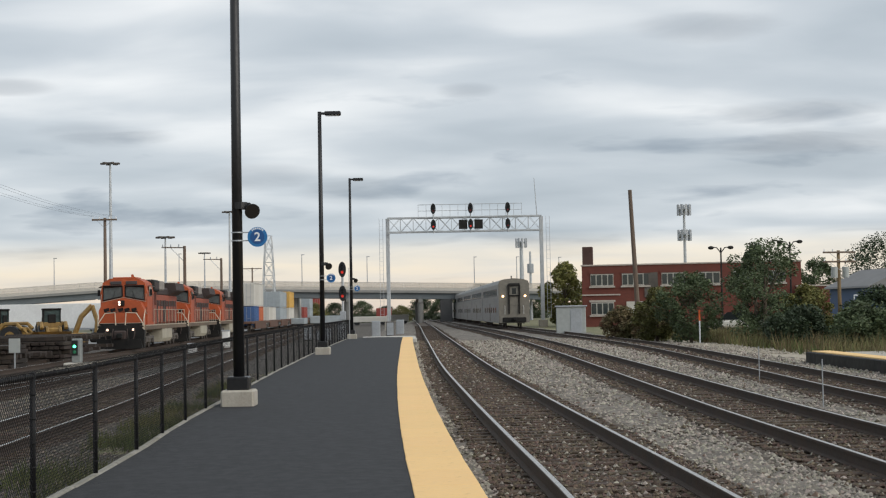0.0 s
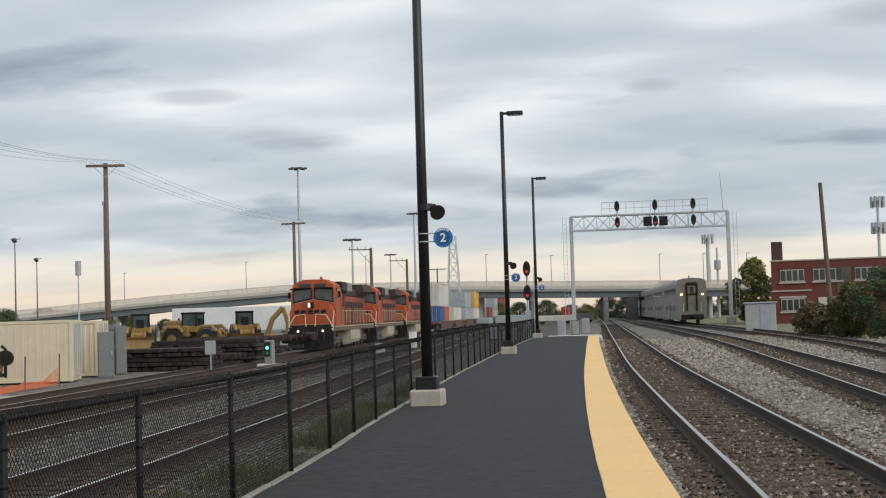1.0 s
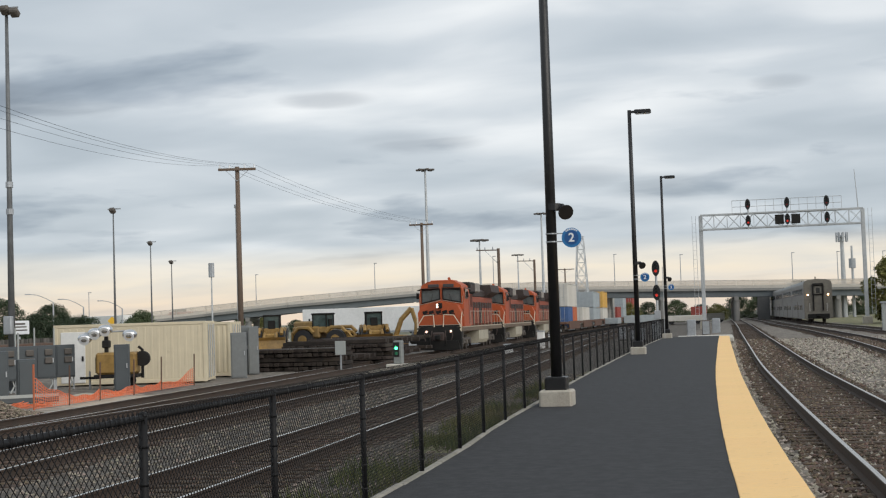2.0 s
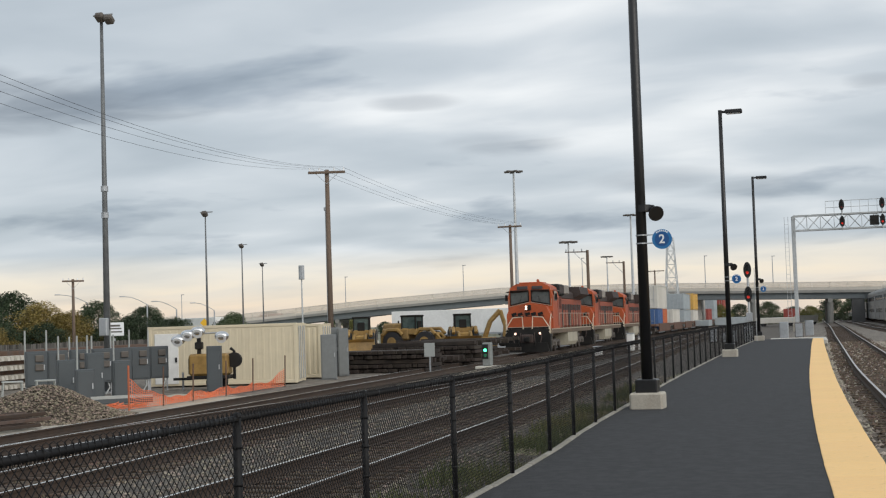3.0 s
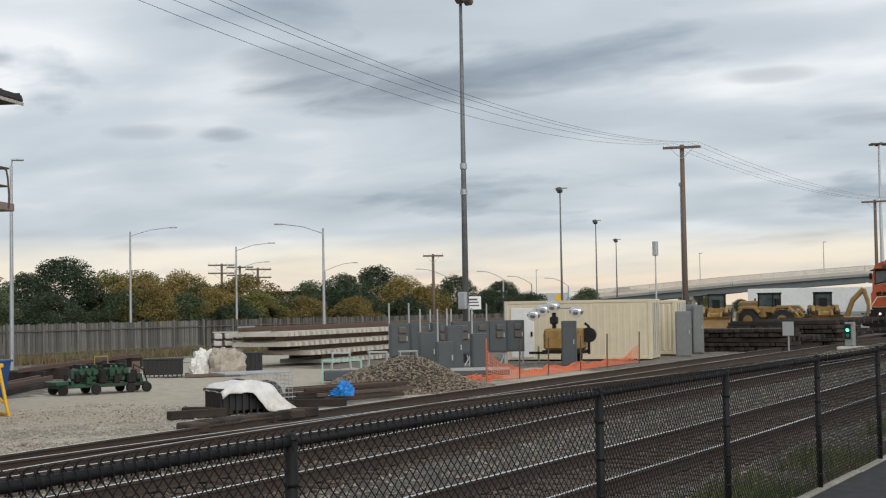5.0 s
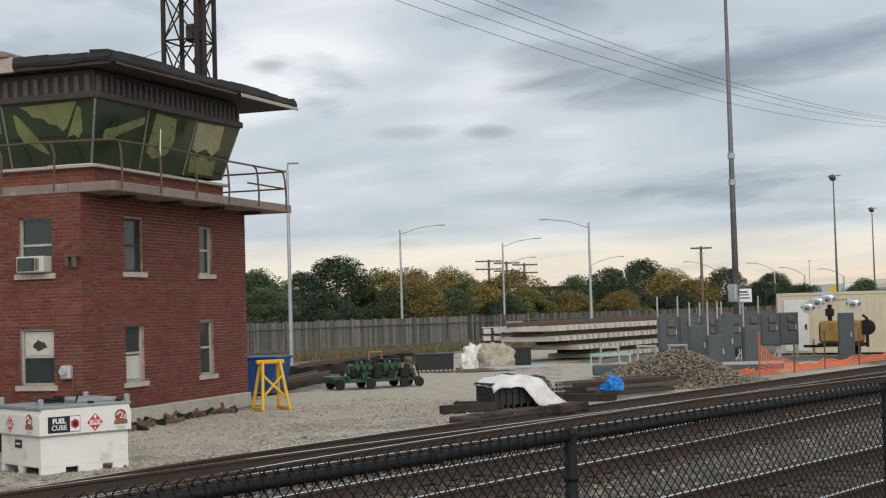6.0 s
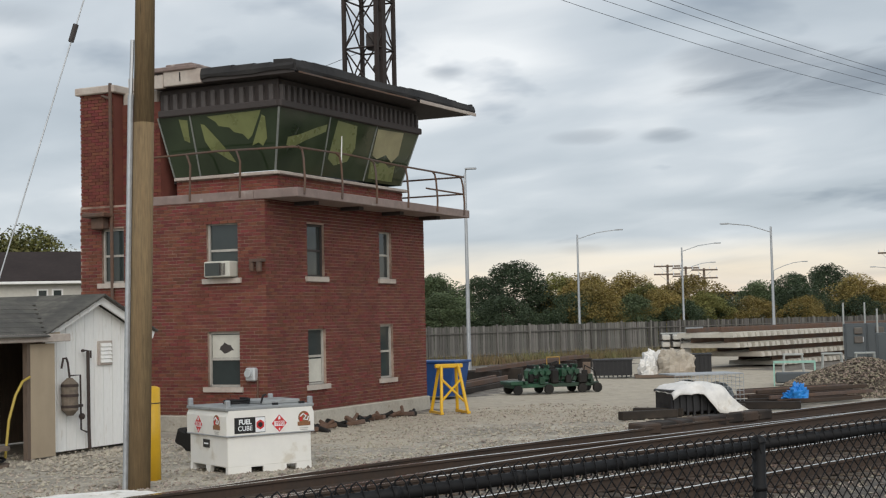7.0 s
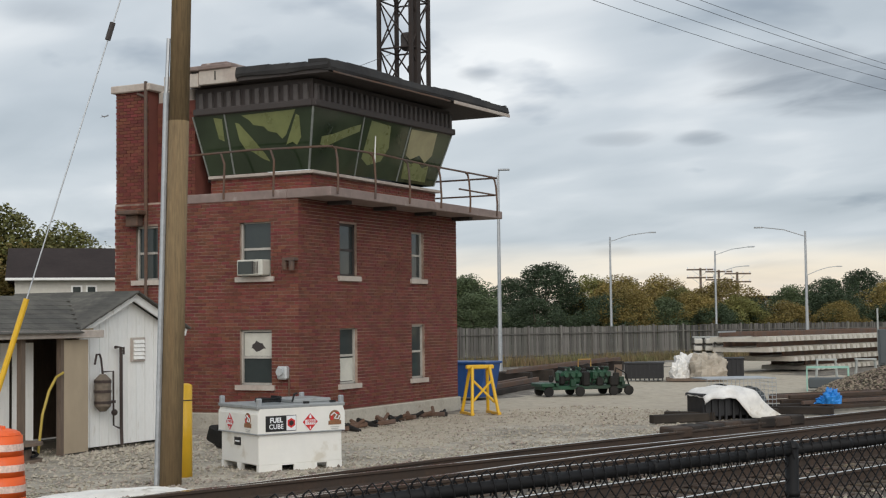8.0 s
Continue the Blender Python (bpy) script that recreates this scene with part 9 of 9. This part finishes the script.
def woods():
    """Trees behind the board fence and round the houses."""
    kinds = [("dark", 7.2, 6.4), ("green", 6.6, 6.2), ("autumn", 5.9, 6.8), ("olive", 6.0, 6.4), ("purple", 6.0, 5.0), ("autumn", 6.4, 7.0), ("dark", 5.8, 7.0)]
    words = {"dark": "dark green leafy tree behind the board fence", "green": "green leafy tree behind the board fence", "autumn": "yellow-brown autumn tree behind the board fence", "olive": "olive green tree turning yellow behind the fence", "purple": "dark purple-leaved tree behind the board fence"}
    base = {}
    plan = [(-83, 62, 0, 1.05), (-84, 67, 6, 0.9), (-84, 69.5, 1, 1.05), (-85, 74.5, 4, 1.0), (-82, 72, 1, 0.9), (-80, 78.5, 0, 1.06), (-79, 83, 3, 1.0), (-76, 82.5, 2, 1.0), (-75, 87, 5, 0.92), (-73, 86, 3, 0.8), (-72, 90.5, 2, 1.0), (-70, 91, 6, 0.72), (-69.5, 96, 1, 0.74), (-67.5, 98.5, 0, 0.85), (-66, 97.0, 6, 0.8), (-63.5, 101.5, 5, 0.84), (-61.5, 102.5, 2, 0.75), (-59.8, 104, 0, 0.76), (-58.5, 107, 6, 0.72),
            (-74, 79, 6, 0.72), (-71.5, 83, 1, 0.66), (-69.5, 86, 6, 0.62), (-76.5, 74, 6, 0.72), (-78, 69, 1, 0.72), (-67, 92, 2, 0.66), (-73.5, 80.5, 5, 0.75), (-71, 85.5, 2, 0.78), (-69, 89, 3, 0.7), (-64.5, 95.5, 2, 0.62), (-62, 99.0, 6, 0.6), (-79, 64, 6, 0.7), (-77, 58, 0, 0.9), (-72, 57, 6, 0.75), (-92, 86, 0, 0.9), (-70, 107, 0, 0.95), (-57.5, 113, 6, 0.7), (-63, 118, 0, 0.75), (-56, 122, 1, 0.65), (-60, 130, 6, 0.7)]
    for x, y, k, s in plan:
        kind, h, w = kinds[k]
        rng = random.Random(int(x * 7 + y))
        if k not in base:
            base[k] = tree(pose(x, y, GROUND), h, w, kind, 40 + k, words[kind], bare=0.05, clumps=95, per=250, leaf=0.095)
            base[k].scale = (s, s, s * 0.9)
            continue
        c = copy_thing(base[k], pose(x, y, GROUND, 0, 0, rng.uniform(0, 360)))
        c.scale = (s * rng.uniform(0.95, 1.1), s * rng.uniform(0.95, 1.1), s * rng.uniform(0.84, 0.95))
    for x, y, k, s in ((-72, 30.2, 3, 1.35), (-71, 27.5, 5, 1.2), (-73, 34.5, 3, 1.22), (-76, 27, 1, 1.4), (-66, 25.0, 2, 1.1)):
        c = copy_thing(base[k], pose(x, y, GROUND, 0, 0, 50 * k))
        c.scale = (s, s, s)
        c["label"] = "leafy tree standing beside the dark-roofed house"
    # far belt of trees under the bridge and along the horizon
    for i in range(60):
        rng = random.Random(900 + i)
        x = -150 + 5.2 * i + rng.uniform(-2, 2)
        c = copy_thing(base[(0, 1, 6, 3)[i % 4]], pose(x, 330 + rng.uniform(-20, 30), GROUND, 0, 0, rng.uniform(0, 360)))
        q = rng.uniform(0.55, 0.8)
        c.scale = (q * 1.3, q * 1.3, q)
        c["label"] = "far leafy tree in the belt along the horizon"
    return base


woods()


def house(at, w, d, h, roof_h, wall, roof, label, windows=()):
    top = thing("house", at, label, "house")
    part("wall", Shape().box((0, 0, h / 2), (w, d, h)), wall, top)
    part("roof", Shape().prism([(-w / 2 - 0.4, h), (w / 2 + 0.4, h), (w / 2 + 0.3, h + 0.15), (0, h + roof_h), (-w / 2 - 0.3, h + 0.15)], "y", -d / 2 - 0.4, d / 2 + 0.4), roof, top)
    for x, y, z, ax in windows:
        f = part("window", Shape().box((x, y, z), (1.0, 0.1, 1.2) if ax == "y" else (0.1, 1.0, 1.2)), WHITE, top)
        part("pane", Shape().box((x, y, z), (0.8, 0.14, 1.0) if ax == "y" else (0.14, 0.8, 1.0)), PANE, f)
    return top


SIDING = mat("pale_siding", (0.55, 0.53, 0.48), 0.8, grain=0.08, second=(0.48, 0.46, 0.42))
ROOF_BROWN = mat("brown_shingle_roof", (0.040, 0.032, 0.031), 0.95, grain=0.25, scale=4, gloss=0.1)
ROOF_DARK = mat("dark_roof", (0.022, 0.02, 0.02), 0.95, grain=0.25, scale=4, gloss=0.1)
home = house(pose(-61.7, 34.5, GROUND, 0, 0, -25), 8.0, 14.0, 4.3, 1.65, SIDING, ROOF_BROWN, "pale house with a dark brown shingle roof")
for y in (-4.3, -3.65):
    f = part("window", Shape().box((4.02, y, 3.75), (0.1, 0.5, 0.6)), WHITE, home)
    part("pane", Shape().box((4.02, y, 3.73), (0.14, 0.34, 0.5)), PANE, f)
part("gutter", Shape().box((4.42, 0, 4.33), (0.12, 14.8, 0.12), ch=0.02), WHITE, home)
part("chimney", Shape().box((-0.3, 0.2, 6.0), (0.6, 0.6, 0.9)), SIDING, home)
for y in (-4.5, -2.0, 0.8, 3.0):
    part("roof_vent", Shape().box((0.6, y, 5.55), (0.3, 0.3, 0.3), ch=0.04), LOCO_BLACK, home)
house(pose(-88.0, 66.0, GROUND, 0, 0, 30), 9.0, 12.0, 4.0, 1.2, mat("grey_siding", (0.16, 0.165, 0.17), 0.8), ROOF_DARK, "dark grey house among the trees", [(4.52, -3, 2.6, "x"), (4.52, 0, 2.6, "x")])
shop = thing("low_building", pose(-79.0, 108.0, GROUND, 0, 0, 40), "low pale flat-roofed building among trees", "building")
part("wall", Shape().box((0, 0, 1.9), (9, 7, 3.8)), SIDING, shop)
part("roof", Shape().box((0, 0, 3.95), (9.6, 7.6, 0.35), ch=0.05), ROOF_DARK, shop)
board = thing("notice_board", pose(-55.6, 99.0, GROUND, 0, 0, 30), "white advertising board on posts beside the road", "sign")
part("panel", Shape().box((0, 0, 2.7), (1.5, 0.12, 1.05), ch=0.03), SIGN_WHITE, board)
part("print", Shape().box((0, -0.066, 2.5), (1.2, 0.01, 0.10)).box((0, -0.066, 2.75), (1.1, 0.01, 0.10)).box((0, -0.066, 2.98), (0.9, 0.01, 0.14)), LOCO_GREY, board)
part("post", Shape().box((0, 0.1, 1.0), (0.2, 0.2, 2.0)), GALV, board)
warn = thing("warning_sign", pose(-49.8, 103.0, GROUND, 0, 0, 25), "yellow diamond road sign on a post", "sign")
part("post", Shape().box((0, 0, 1.4), (0.08, 0.08, 2.8)), GALV, warn)
part("diamond", Shape().box((0, -0.06, 3.0), (0.5, 0.02, 0.5), ry=45), SAFETY_YELLOW, warn)
road = Shape().add([(-62, 20, GROUND + 0.01), (-58, 20, GROUND + 0.01), (-50, 210, GROUND + 0.01), (-56, 210, GROUND + 0.01)], [(0, 1, 2, 3)])
tagged(part("road", road, ROADTOP), "grey asphalt road beyond the board fence", "road", kind="structure")
barrier = thing("road_barrier", (0, 0, 0), "pale concrete road barrier beyond the yard", "barrier")
for k in range(12):
    part("barrier_block", Shape().prism([(-0.3, 0), (0.3, 0), (0.12, 0.35), (0.1, 0.95), (-0.1, 0.95), (-0.12, 0.35)], "y", 0, 3.9), PALE_CONCRETE, barrier, at=pose(-45.5 + 0.2 * k, 78 + 4 * k, GROUND, 0, 0, -3))

# ---- far sheds and wagons down the line ----
rng = random.Random(77)
for i, (x, y, w, h, c) in enumerate([(-20, 245, 6, 1.3, "grey"), (-13, 252, 7, 1.0, "white"), (-12.5, 300, 3, 2.6, "red"), (-8.5, 264, 4, 1.2, "white"), (-26, 238, 6, 1.0, "grey"), (-34, 262, 8, 2.2, "grey"), (9, 275, 8, 3, "grey"), (-44, 236, 9, 2.8, "white"), (-55, 235, 9, 2.8, "white"), (-64, 230, 8, 2.6, "grey")]):
    v = thing("parked_wagon", pose(x, y, GROUND + 0.1, 0, 0, rng.uniform(-8, 8)), f"{c} box vehicle parked far down the yard", "vehicle", "vehicles down the yard")
    part("box", Shape().box((0, 0, 0.5 + h / 2), (w, 2.6, h), ch=0.06), BOX_COLOURS[c], v)
    for sx in (-w / 3, w / 3):
        part("wheel", Shape().tube((sx, -1.2, 0.4), (sx, 1.2, 0.4), 0.4, n=12), CRATE_BLACK, v)
for i, (x, y, h) in enumerate([(-8.6, 105.0, 1.1), (-8.0, 112.0, 1.2), (-9.4, 108, 0.9), (-5.6, 118, 1.4), (-4.6, 123, 1.3), (-3.9, 128, 1.4), (-10.5, 110, 1.2)]):
    c = thing("signal_case", (x, y, -0.35), "grey trackside equipment case past the platform", "equipment case", "equipment cases")
    part("case", Shape().box((0, 0, h / 2), (0.7, 0.6, h), ch=0.04), GALV if i % 2 else LOCO_GREY, c)
    part("door", Shape().box((0, -0.31, h / 2), (0.58, 0.03, h - 0.2), ch=0.01), GALV, c)

# ---- the side of the tracks with the long brick building ----
RB = -0.2


def long_building():
    top = thing("brick_warehouse", pose(14.7, 149.0, RB, 0, 0, -9), "long two-storey red brick building with white bands", "building")
    W, D, H = 22.5, 12.0, 6.4
    part("wall", Shape().box((W / 2, D / 2, H / 2), (W, D, H)), BRICK_FAR, top)
    part("coping", Shape().box((W / 2, D / 2, H + 0.06), (W + 0.2, D + 0.2, 0.16), ch=0.02), STONE_SILL, top)
    part("string_course", Shape().box((2.0, -0.06, 3.35), (4.0, 0.12, 0.14)), STONE_SILL, top)
    part("chimney", Shape().box((0.55, 2.0, 7.4), (1.1, 1.1, 2.2), ch=0.04), mat("sooty_brick", (0.075, 0.04, 0.032), 0.9, grain=0.25), top)
    for x, w in ((2.1, 2.4), (4.8, 1.2), (6.4, 1.2), (9.5, 2.4), (13.2, 2.2), (16.8, 2.2), (20.0, 1.8)):
        for z, h in ((4.9, 1.25), (1.9, 1.3)):
            if z < 3 and x > 4:
                continue
            win = part("window", Shape().box((x, -0.03, z), (w, 0.12, h)), PALE_CONCRETE, top)
            n = max(2, int(w / 0.6))
            for k in range(n):
                part("pane", Shape().box((x - w / 2 + w * (k + 0.5) / n, -0.1, z), (w / n - 0.12, 0.06, h - 0.2)), PANE, win)
            part("window_sill", Shape().box((x, -0.12, z - h / 2 - 0.1), (w + 0.3, 0.2, 0.16)), STONE_SILL, top)
            part("lintel", Shape().box((x, -0.08, z + h / 2 + 0.14), (w + 0.3, 0.12, 0.2)), STONE_SILL if z < 3 else BRICK_FAR, top)
    part("grey_door", Shape().box((7.2, -0.05, 4.3), (1.4, 0.1, 2.6)), LOCO_GREY, top)
    part("low_wing", Shape().box((W + 2.5, 3.0, 1.9), (6.0, 8.0, 3.8)), BRICK_FAR, top)
    part("wing_coping", Shape().box((W + 2.5, 3.0, 3.86), (6.2, 8.2, 0.14)), STONE_SILL, top)
    part("pale_patch", Shape().box((5.6, -0.04, 1.5), (2.0, 0.08, 2.2)), PALE_CONCRETE, top)


long_building()
house(pose(36.5, 117.0, RB, 0, 0, 8), 6.0, 8.0, 3.2, 1.6, mat("blue_siding", (0.07, 0.11, 0.20), 0.7, grain=0.1), mat("grey_roof", (0.20, 0.20, 0.20), 0.9), "dark blue house with a grey gable roof", [(-1.2, -4.02, 1.9, "y")])
boat = thing("boat", pose(28.6, 96.0, RB, 0, 0, -10), "small boat under a blue and white cover", "boat")
part("hull", Shape().prism([(-0.9, 0.9), (-0.5, 0.5), (0.5, 0.5), (0.9, 0.9), (0.95, 1.35), (-0.95, 1.35)], "y", -2.4, 2.4), WHITE, boat)
part("cover", Shape().prism([(-0.95, 1.35), (0.95, 1.35), (0.6, 1.9), (0, 2.2), (-0.6, 1.9)], "y", -2.2, 2.0), mat("boat_cover_blue", (0.03, 0.08, 0.24), 0.6), boat)
part("top_frame", Shape().path([(-0.8, -1.2, 1.5), (-0.8, -1.2, 2.5), (0.8, -1.2, 2.5), (0.8, -1.2, 1.5)], 0.05), SIGN_WHITE, boat)
part("trailer_wheel", Shape().tube((-1.0, 0, 0.35), (1.0, 0, 0.35), 0.35, n=14), CRATE_BLACK, boat)
for x, y, c in ((31.5, 101, "white"), (25.5, 99, "white"), (34, 99, "grey"), (21.5, 103, "white")):
    v = thing("parked_car", pose(x, y, RB, 0, 0, 80), "parked car beyond the bushes", "car", "parked cars")
    part("body", Shape().box((0, 0, 0.62), (1.8, 4.4, 0.7), ch=0.18), BOX_COLOURS[c], v)
    part("cabin", Shape().prism([(-1.5, 0.95), (-0.9, 1.5), (0.8, 1.5), (1.5, 0.95)], "x", -0.8, 0.8), DARK_GLASS, v)
    for sy in (-1.4, 1.4):
        part("wheel", Shape().tube((-0.92, sy, 0.33), (0.92, sy, 0.33), 0.33, n=14), CRATE_BLACK, v)
bare = thing("bare_pole", pose(12.35, 89.2, RB, 0, -2.4, 0), "tall bare brown wooden pole", "pole")
part("shaft", Shape().tube((0, 0, -0.2), (0.0, 0, 9.4), 0.17, 0.12, 10), OLD_WOOD, bare)
for x, y, h in ((21.3, 107.9, 6.4), (26.3, 106.8, 6.7)):
    p = thing("twin_lamp", (x, y, RB), "dark twin-armed lamp post before the brick building", "lamp post", "twin lamps")
    part("shaft", Shape().tube((0, 0, 0), (0, 0, h), 0.08, 0.06, 8), LOCO_BLACK, p)
    for sx in (-1, 1):
        part("arm", Shape().path([(0, 0, h - 0.4), (sx * 0.3, 0, h), (sx * 0.65, 0, h + 0.05)], 0.04), LOCO_BLACK, p)
        part("lamp_head", Shape().ball((sx * 0.75, 0, h), (0.24, 0.2, 0.14), 10, 6), LOCO_BLACK, p)
tp = cross_pole(29.7, 105.9, 5.9, "utility pole with cross-arms and grey transformers", arm=2.6, r=0.16, arms=2, turn=10, base=RB)
for sx in (-0.45, 0.45):
    part("transformer", Shape().tube((sx, -0.2, 3.9), (sx, -0.2, 4.7), 0.25, n=12), CABINET_PALE, tp)
hut = thing("equipment_hut", pose(10.1, 112.0, RB, 0, 0, -4), "pale grey steel equipment hut beside the track", "hut")
part("body", Shape().box((0, 0, 1.05), (2.3, 2.4, 2.1), ch=0.03), CABINET_PALE, hut)
part("roof", Shape().box((0, 0, 2.15), (2.5, 2.6, 0.12), ch=0.03), GALV, hut)
part("door", Shape().box((0.4, -1.21, 1.0), (0.9, 0.04, 1.9), ch=0.01), GALV, hut)
# the other platform: black edge, yellow strip
far_plat = tagged(new("far_platform"), "low wooden-edged platform with a yellow strip", "platform", kind="structure")
part("edge_wall", Shape().box((0, -3.0, 0.2), (0.3, 16.0, 0.44), ch=0.02), LOCO_BLACK, far_plat, at=pose(12.2, 42.2, -0.25, 0, 0, 0))
part("deck", Shape().box((4.0, -3.0, 0.2), (7.7, 15.9, 0.40)), CONCRETE, far_plat, at=pose(12.2, 42.2, -0.25, 0, 0, 0))
part("yellow_strip", Shape().box((0.35, -3.0, 0.43), (0.62, 15.9, 0.05), ch=0.01), YELLOW_TILE, far_plat, at=pose(12.2, 42.2, -0.25, 0, 0, 0))
stake = thing("marker_post", (13.4, 74.0, RB), "orange and white utility marker post", "marker post")
part("shaft", Shape().tube((0, 0, 0), (0, 0, 1.25), 0.04, n=8), SIGN_WHITE, stake)
part("orange_top", Shape().tube((0, 0, 1.2), (0, 0, 1.75), 0.05, n=8), mat("marker_orange", (0.75, 0.14, 0.03), 0.6), stake)
for x, y in ((8.0, 36.0), (7.2, 27.0)):
    p = thing("thin_stake", (x, y, RB), "thin grey steel stake in the ballast", "stake", "thin stakes")
    part("rod", Shape().tube((0, 0, 0), (0, 0, 0.9), 0.012, n=6), GALV, p)


def bushes():
    plan = [((16.6, 73.0), 5.2, 5.0, "green", "leafy green tree before the brick building"), ((13.3, 76.0), 3.7, 3.6, "green", "small green tree before the brick building"), ((11.9, 79.0), 3.0, 2.6, "olive", "small olive tree beside the bare pole"), ((18.9, 73.0), 2.9, 3.0, "olive", "yellow-green bush before the brick building"), ((21.5, 70.0), 2.6, 3.2, "dark", "dark bush beside the parked boat"), ((18.2, 82.0), 5.6, 2.4, "dark", "dark conifer-like tree behind the bushes"), ((16.2, 64.0), 1.7, 3.2, "dark", "low dark hedge bush on the verge"), ((18.6, 62.5), 1.8, 3.4, "green", "low green hedge bush on the verge"), ((20.9, 64.0), 1.7, 3.2, "dark", "low hedge bush before the parked cars"), ((10.9, 86.0), 1.9, 2.4, "dry", "brown dry bush beside the hut"), ((12.4, 84.0), 1.7, 2.2, "dry", "brown dry weeds beside the bare pole"), ((14.0, 164.0), 7.2, 5.5, "olive", "round tree behind the brick building"), ((60.0, 190.0), 11.0, 13.0, "dark", "large dark tree on the far bank"), ((50.5, 192.0), 8.0, 7.0, "green", "green tree beyond the brick building"), ((68, 196), 12, 14, "green", "large green tree beyond the houses"), ((42, 205), 7.5, 7, "dark", "dark tree behind the low wing")]
    for k, ((x, y), h, w, kind, label) in enumerate(plan):
        tree(pose(x, y, RB), h, w, kind, 300 + k, label, bare=0.08, clumps=52, per=170, leaf=0.085 if y < 100 else 0.17, category="bush" if h < 3 else "tree")


bushes()


def blades(name, label, kind, spots, h, w):
    """Upright blades of grass and weeds as one mesh."""
    rng = random.Random(len(spots))
    v, f = [], []
    for x, y, z, s in spots:
        for _ in range(3):
            a, q = rng.uniform(0, 3.14), rng.uniform(0.5, 1.2) * h * s
            dx, dy = math.cos(a) * w, math.sin(a) * w
            bx, by = rng.uniform(-0.4, 0.4) * q, rng.uniform(-0.4, 0.4) * q
            ox, oy = x + rng.uniform(-0.12, 0.12), y + rng.uniform(-0.12, 0.12)
            k = len(v)
            v += [(ox - dx, oy - dy, z), (ox + dx, oy + dy, z), (ox + bx, oy + by, z + q)]
            f.append((k, k + 1, k + 2))
    tagged(new(name, leaf_mesh(name, v, f, LEAVES[kind])), label, "weeds", kind="stuff")


def weeds():
    rng = random.Random(55)
    near, tall, dry = [], [], []
    for _ in range(14000):
        y = rng.uniform(5, 46)
        x = PLAT(y)[0] - 0.25 - 2.2 * rng.random() ** 1.6
        if math.sin(y * 1.3) + math.sin(y * 0.47 + x) + rng.uniform(-0.6, 0.6) > 0.1:
            near.append((x, y, GROUND - 0.02, rng.uniform(0.4, 1.0)))
    for _ in range(160):
        y = 15.5 + rng.gauss(0, 0.5)
        near.append((PLAT(y)[0] - 0.5 + rng.gauss(0, 0.25), y, GROUND, rng.uniform(1.6, 2.6)))
    blades("fence_weeds", "low green weeds along the foot of the fence", "grass", near, 0.34, 0.013)
    for _ in range(9000):
        y = rng.uniform(38, 100)
        x = glide(MAIN_3, y)[0] + 4.2 + 13 * rng.random()
        (tall if rng.random() < 0.45 else dry).append((x, y, RB - 0.02, rng.uniform(0.5, 1.2)))
    blades("verge_grass", "tall green grass on the track verge", "grass", tall, 0.55, 0.03)
    blades("dry_verge", "tall dry brown weeds on the track verge", "dry", dry, 0.75, 0.025)
    yard = []
    for _ in range(3500):
        y = rng.uniform(24, 70)
        yard.append((-53.0 + rng.uniform(0.3, 3.0) , y, GROUND, rng.uniform(0.5, 1.2)))
    blades("fence_foot_grass", "rough grass along the foot of the board fence", "dry", yard, 0.5, 0.03)


weeds()
jet = thing("airliner", pose(-2673.7, 1360.9, 431.8), "distant airliner climbing in a grey sky", "aeroplane")
JET = mat("jet_grey", (0.12, 0.12, 0.13), 0.5, grain=0.1)
part("fuselage", Shape().tube((0, -9, 0), (0, 9, 0), 1.1, 0.9, 10).tube((0, 9, 0), (0, 12, 0.5), 0.9, 0.2, 10), JET, jet)
for sx in (-1, 1):
    part("wing", Shape().add([(0, -2, 0), (sx * 11, 3, 0.8), (sx * 11, 4.5, 0.8), (0, 2.5, 0), (0, -2, -0.3), (sx * 11, 3, 0.6), (sx * 11, 4.5, 0.6), (0, 2.5, -0.3)], [(0, 1, 2, 3), (7, 6, 5, 4), (0, 4, 5, 1), (1, 5, 6, 2), (2, 6, 7, 3), (3, 7, 4, 0)]), JET, jet)
    part("tailplane", Shape().box((sx * 2, 11, 0.6), (4, 1.4, 0.15), rz=sx * 15), JET, jet)
    part("engine", Shape().tube((sx * 4, -1.5, -0.9), (sx * 4, 1.5, -0.9), 0.7, n=8), JET, jet)
part("fin", Shape().box((0, 11, 2.2), (0.2, 2.0, 3.4), rx=-20), JET, jet)


def fly():
    """The airliner climbs steadily."""
    walk(jet, [(t, pose(-2673.7 - 16.7 * (t - 8), 1360.9 - 32.4 * (t - 8), 431.8 + 14.0 * (t - 8), 0, -24, 100)) for t in (0.0, 4.0, 8.0)])


motions()
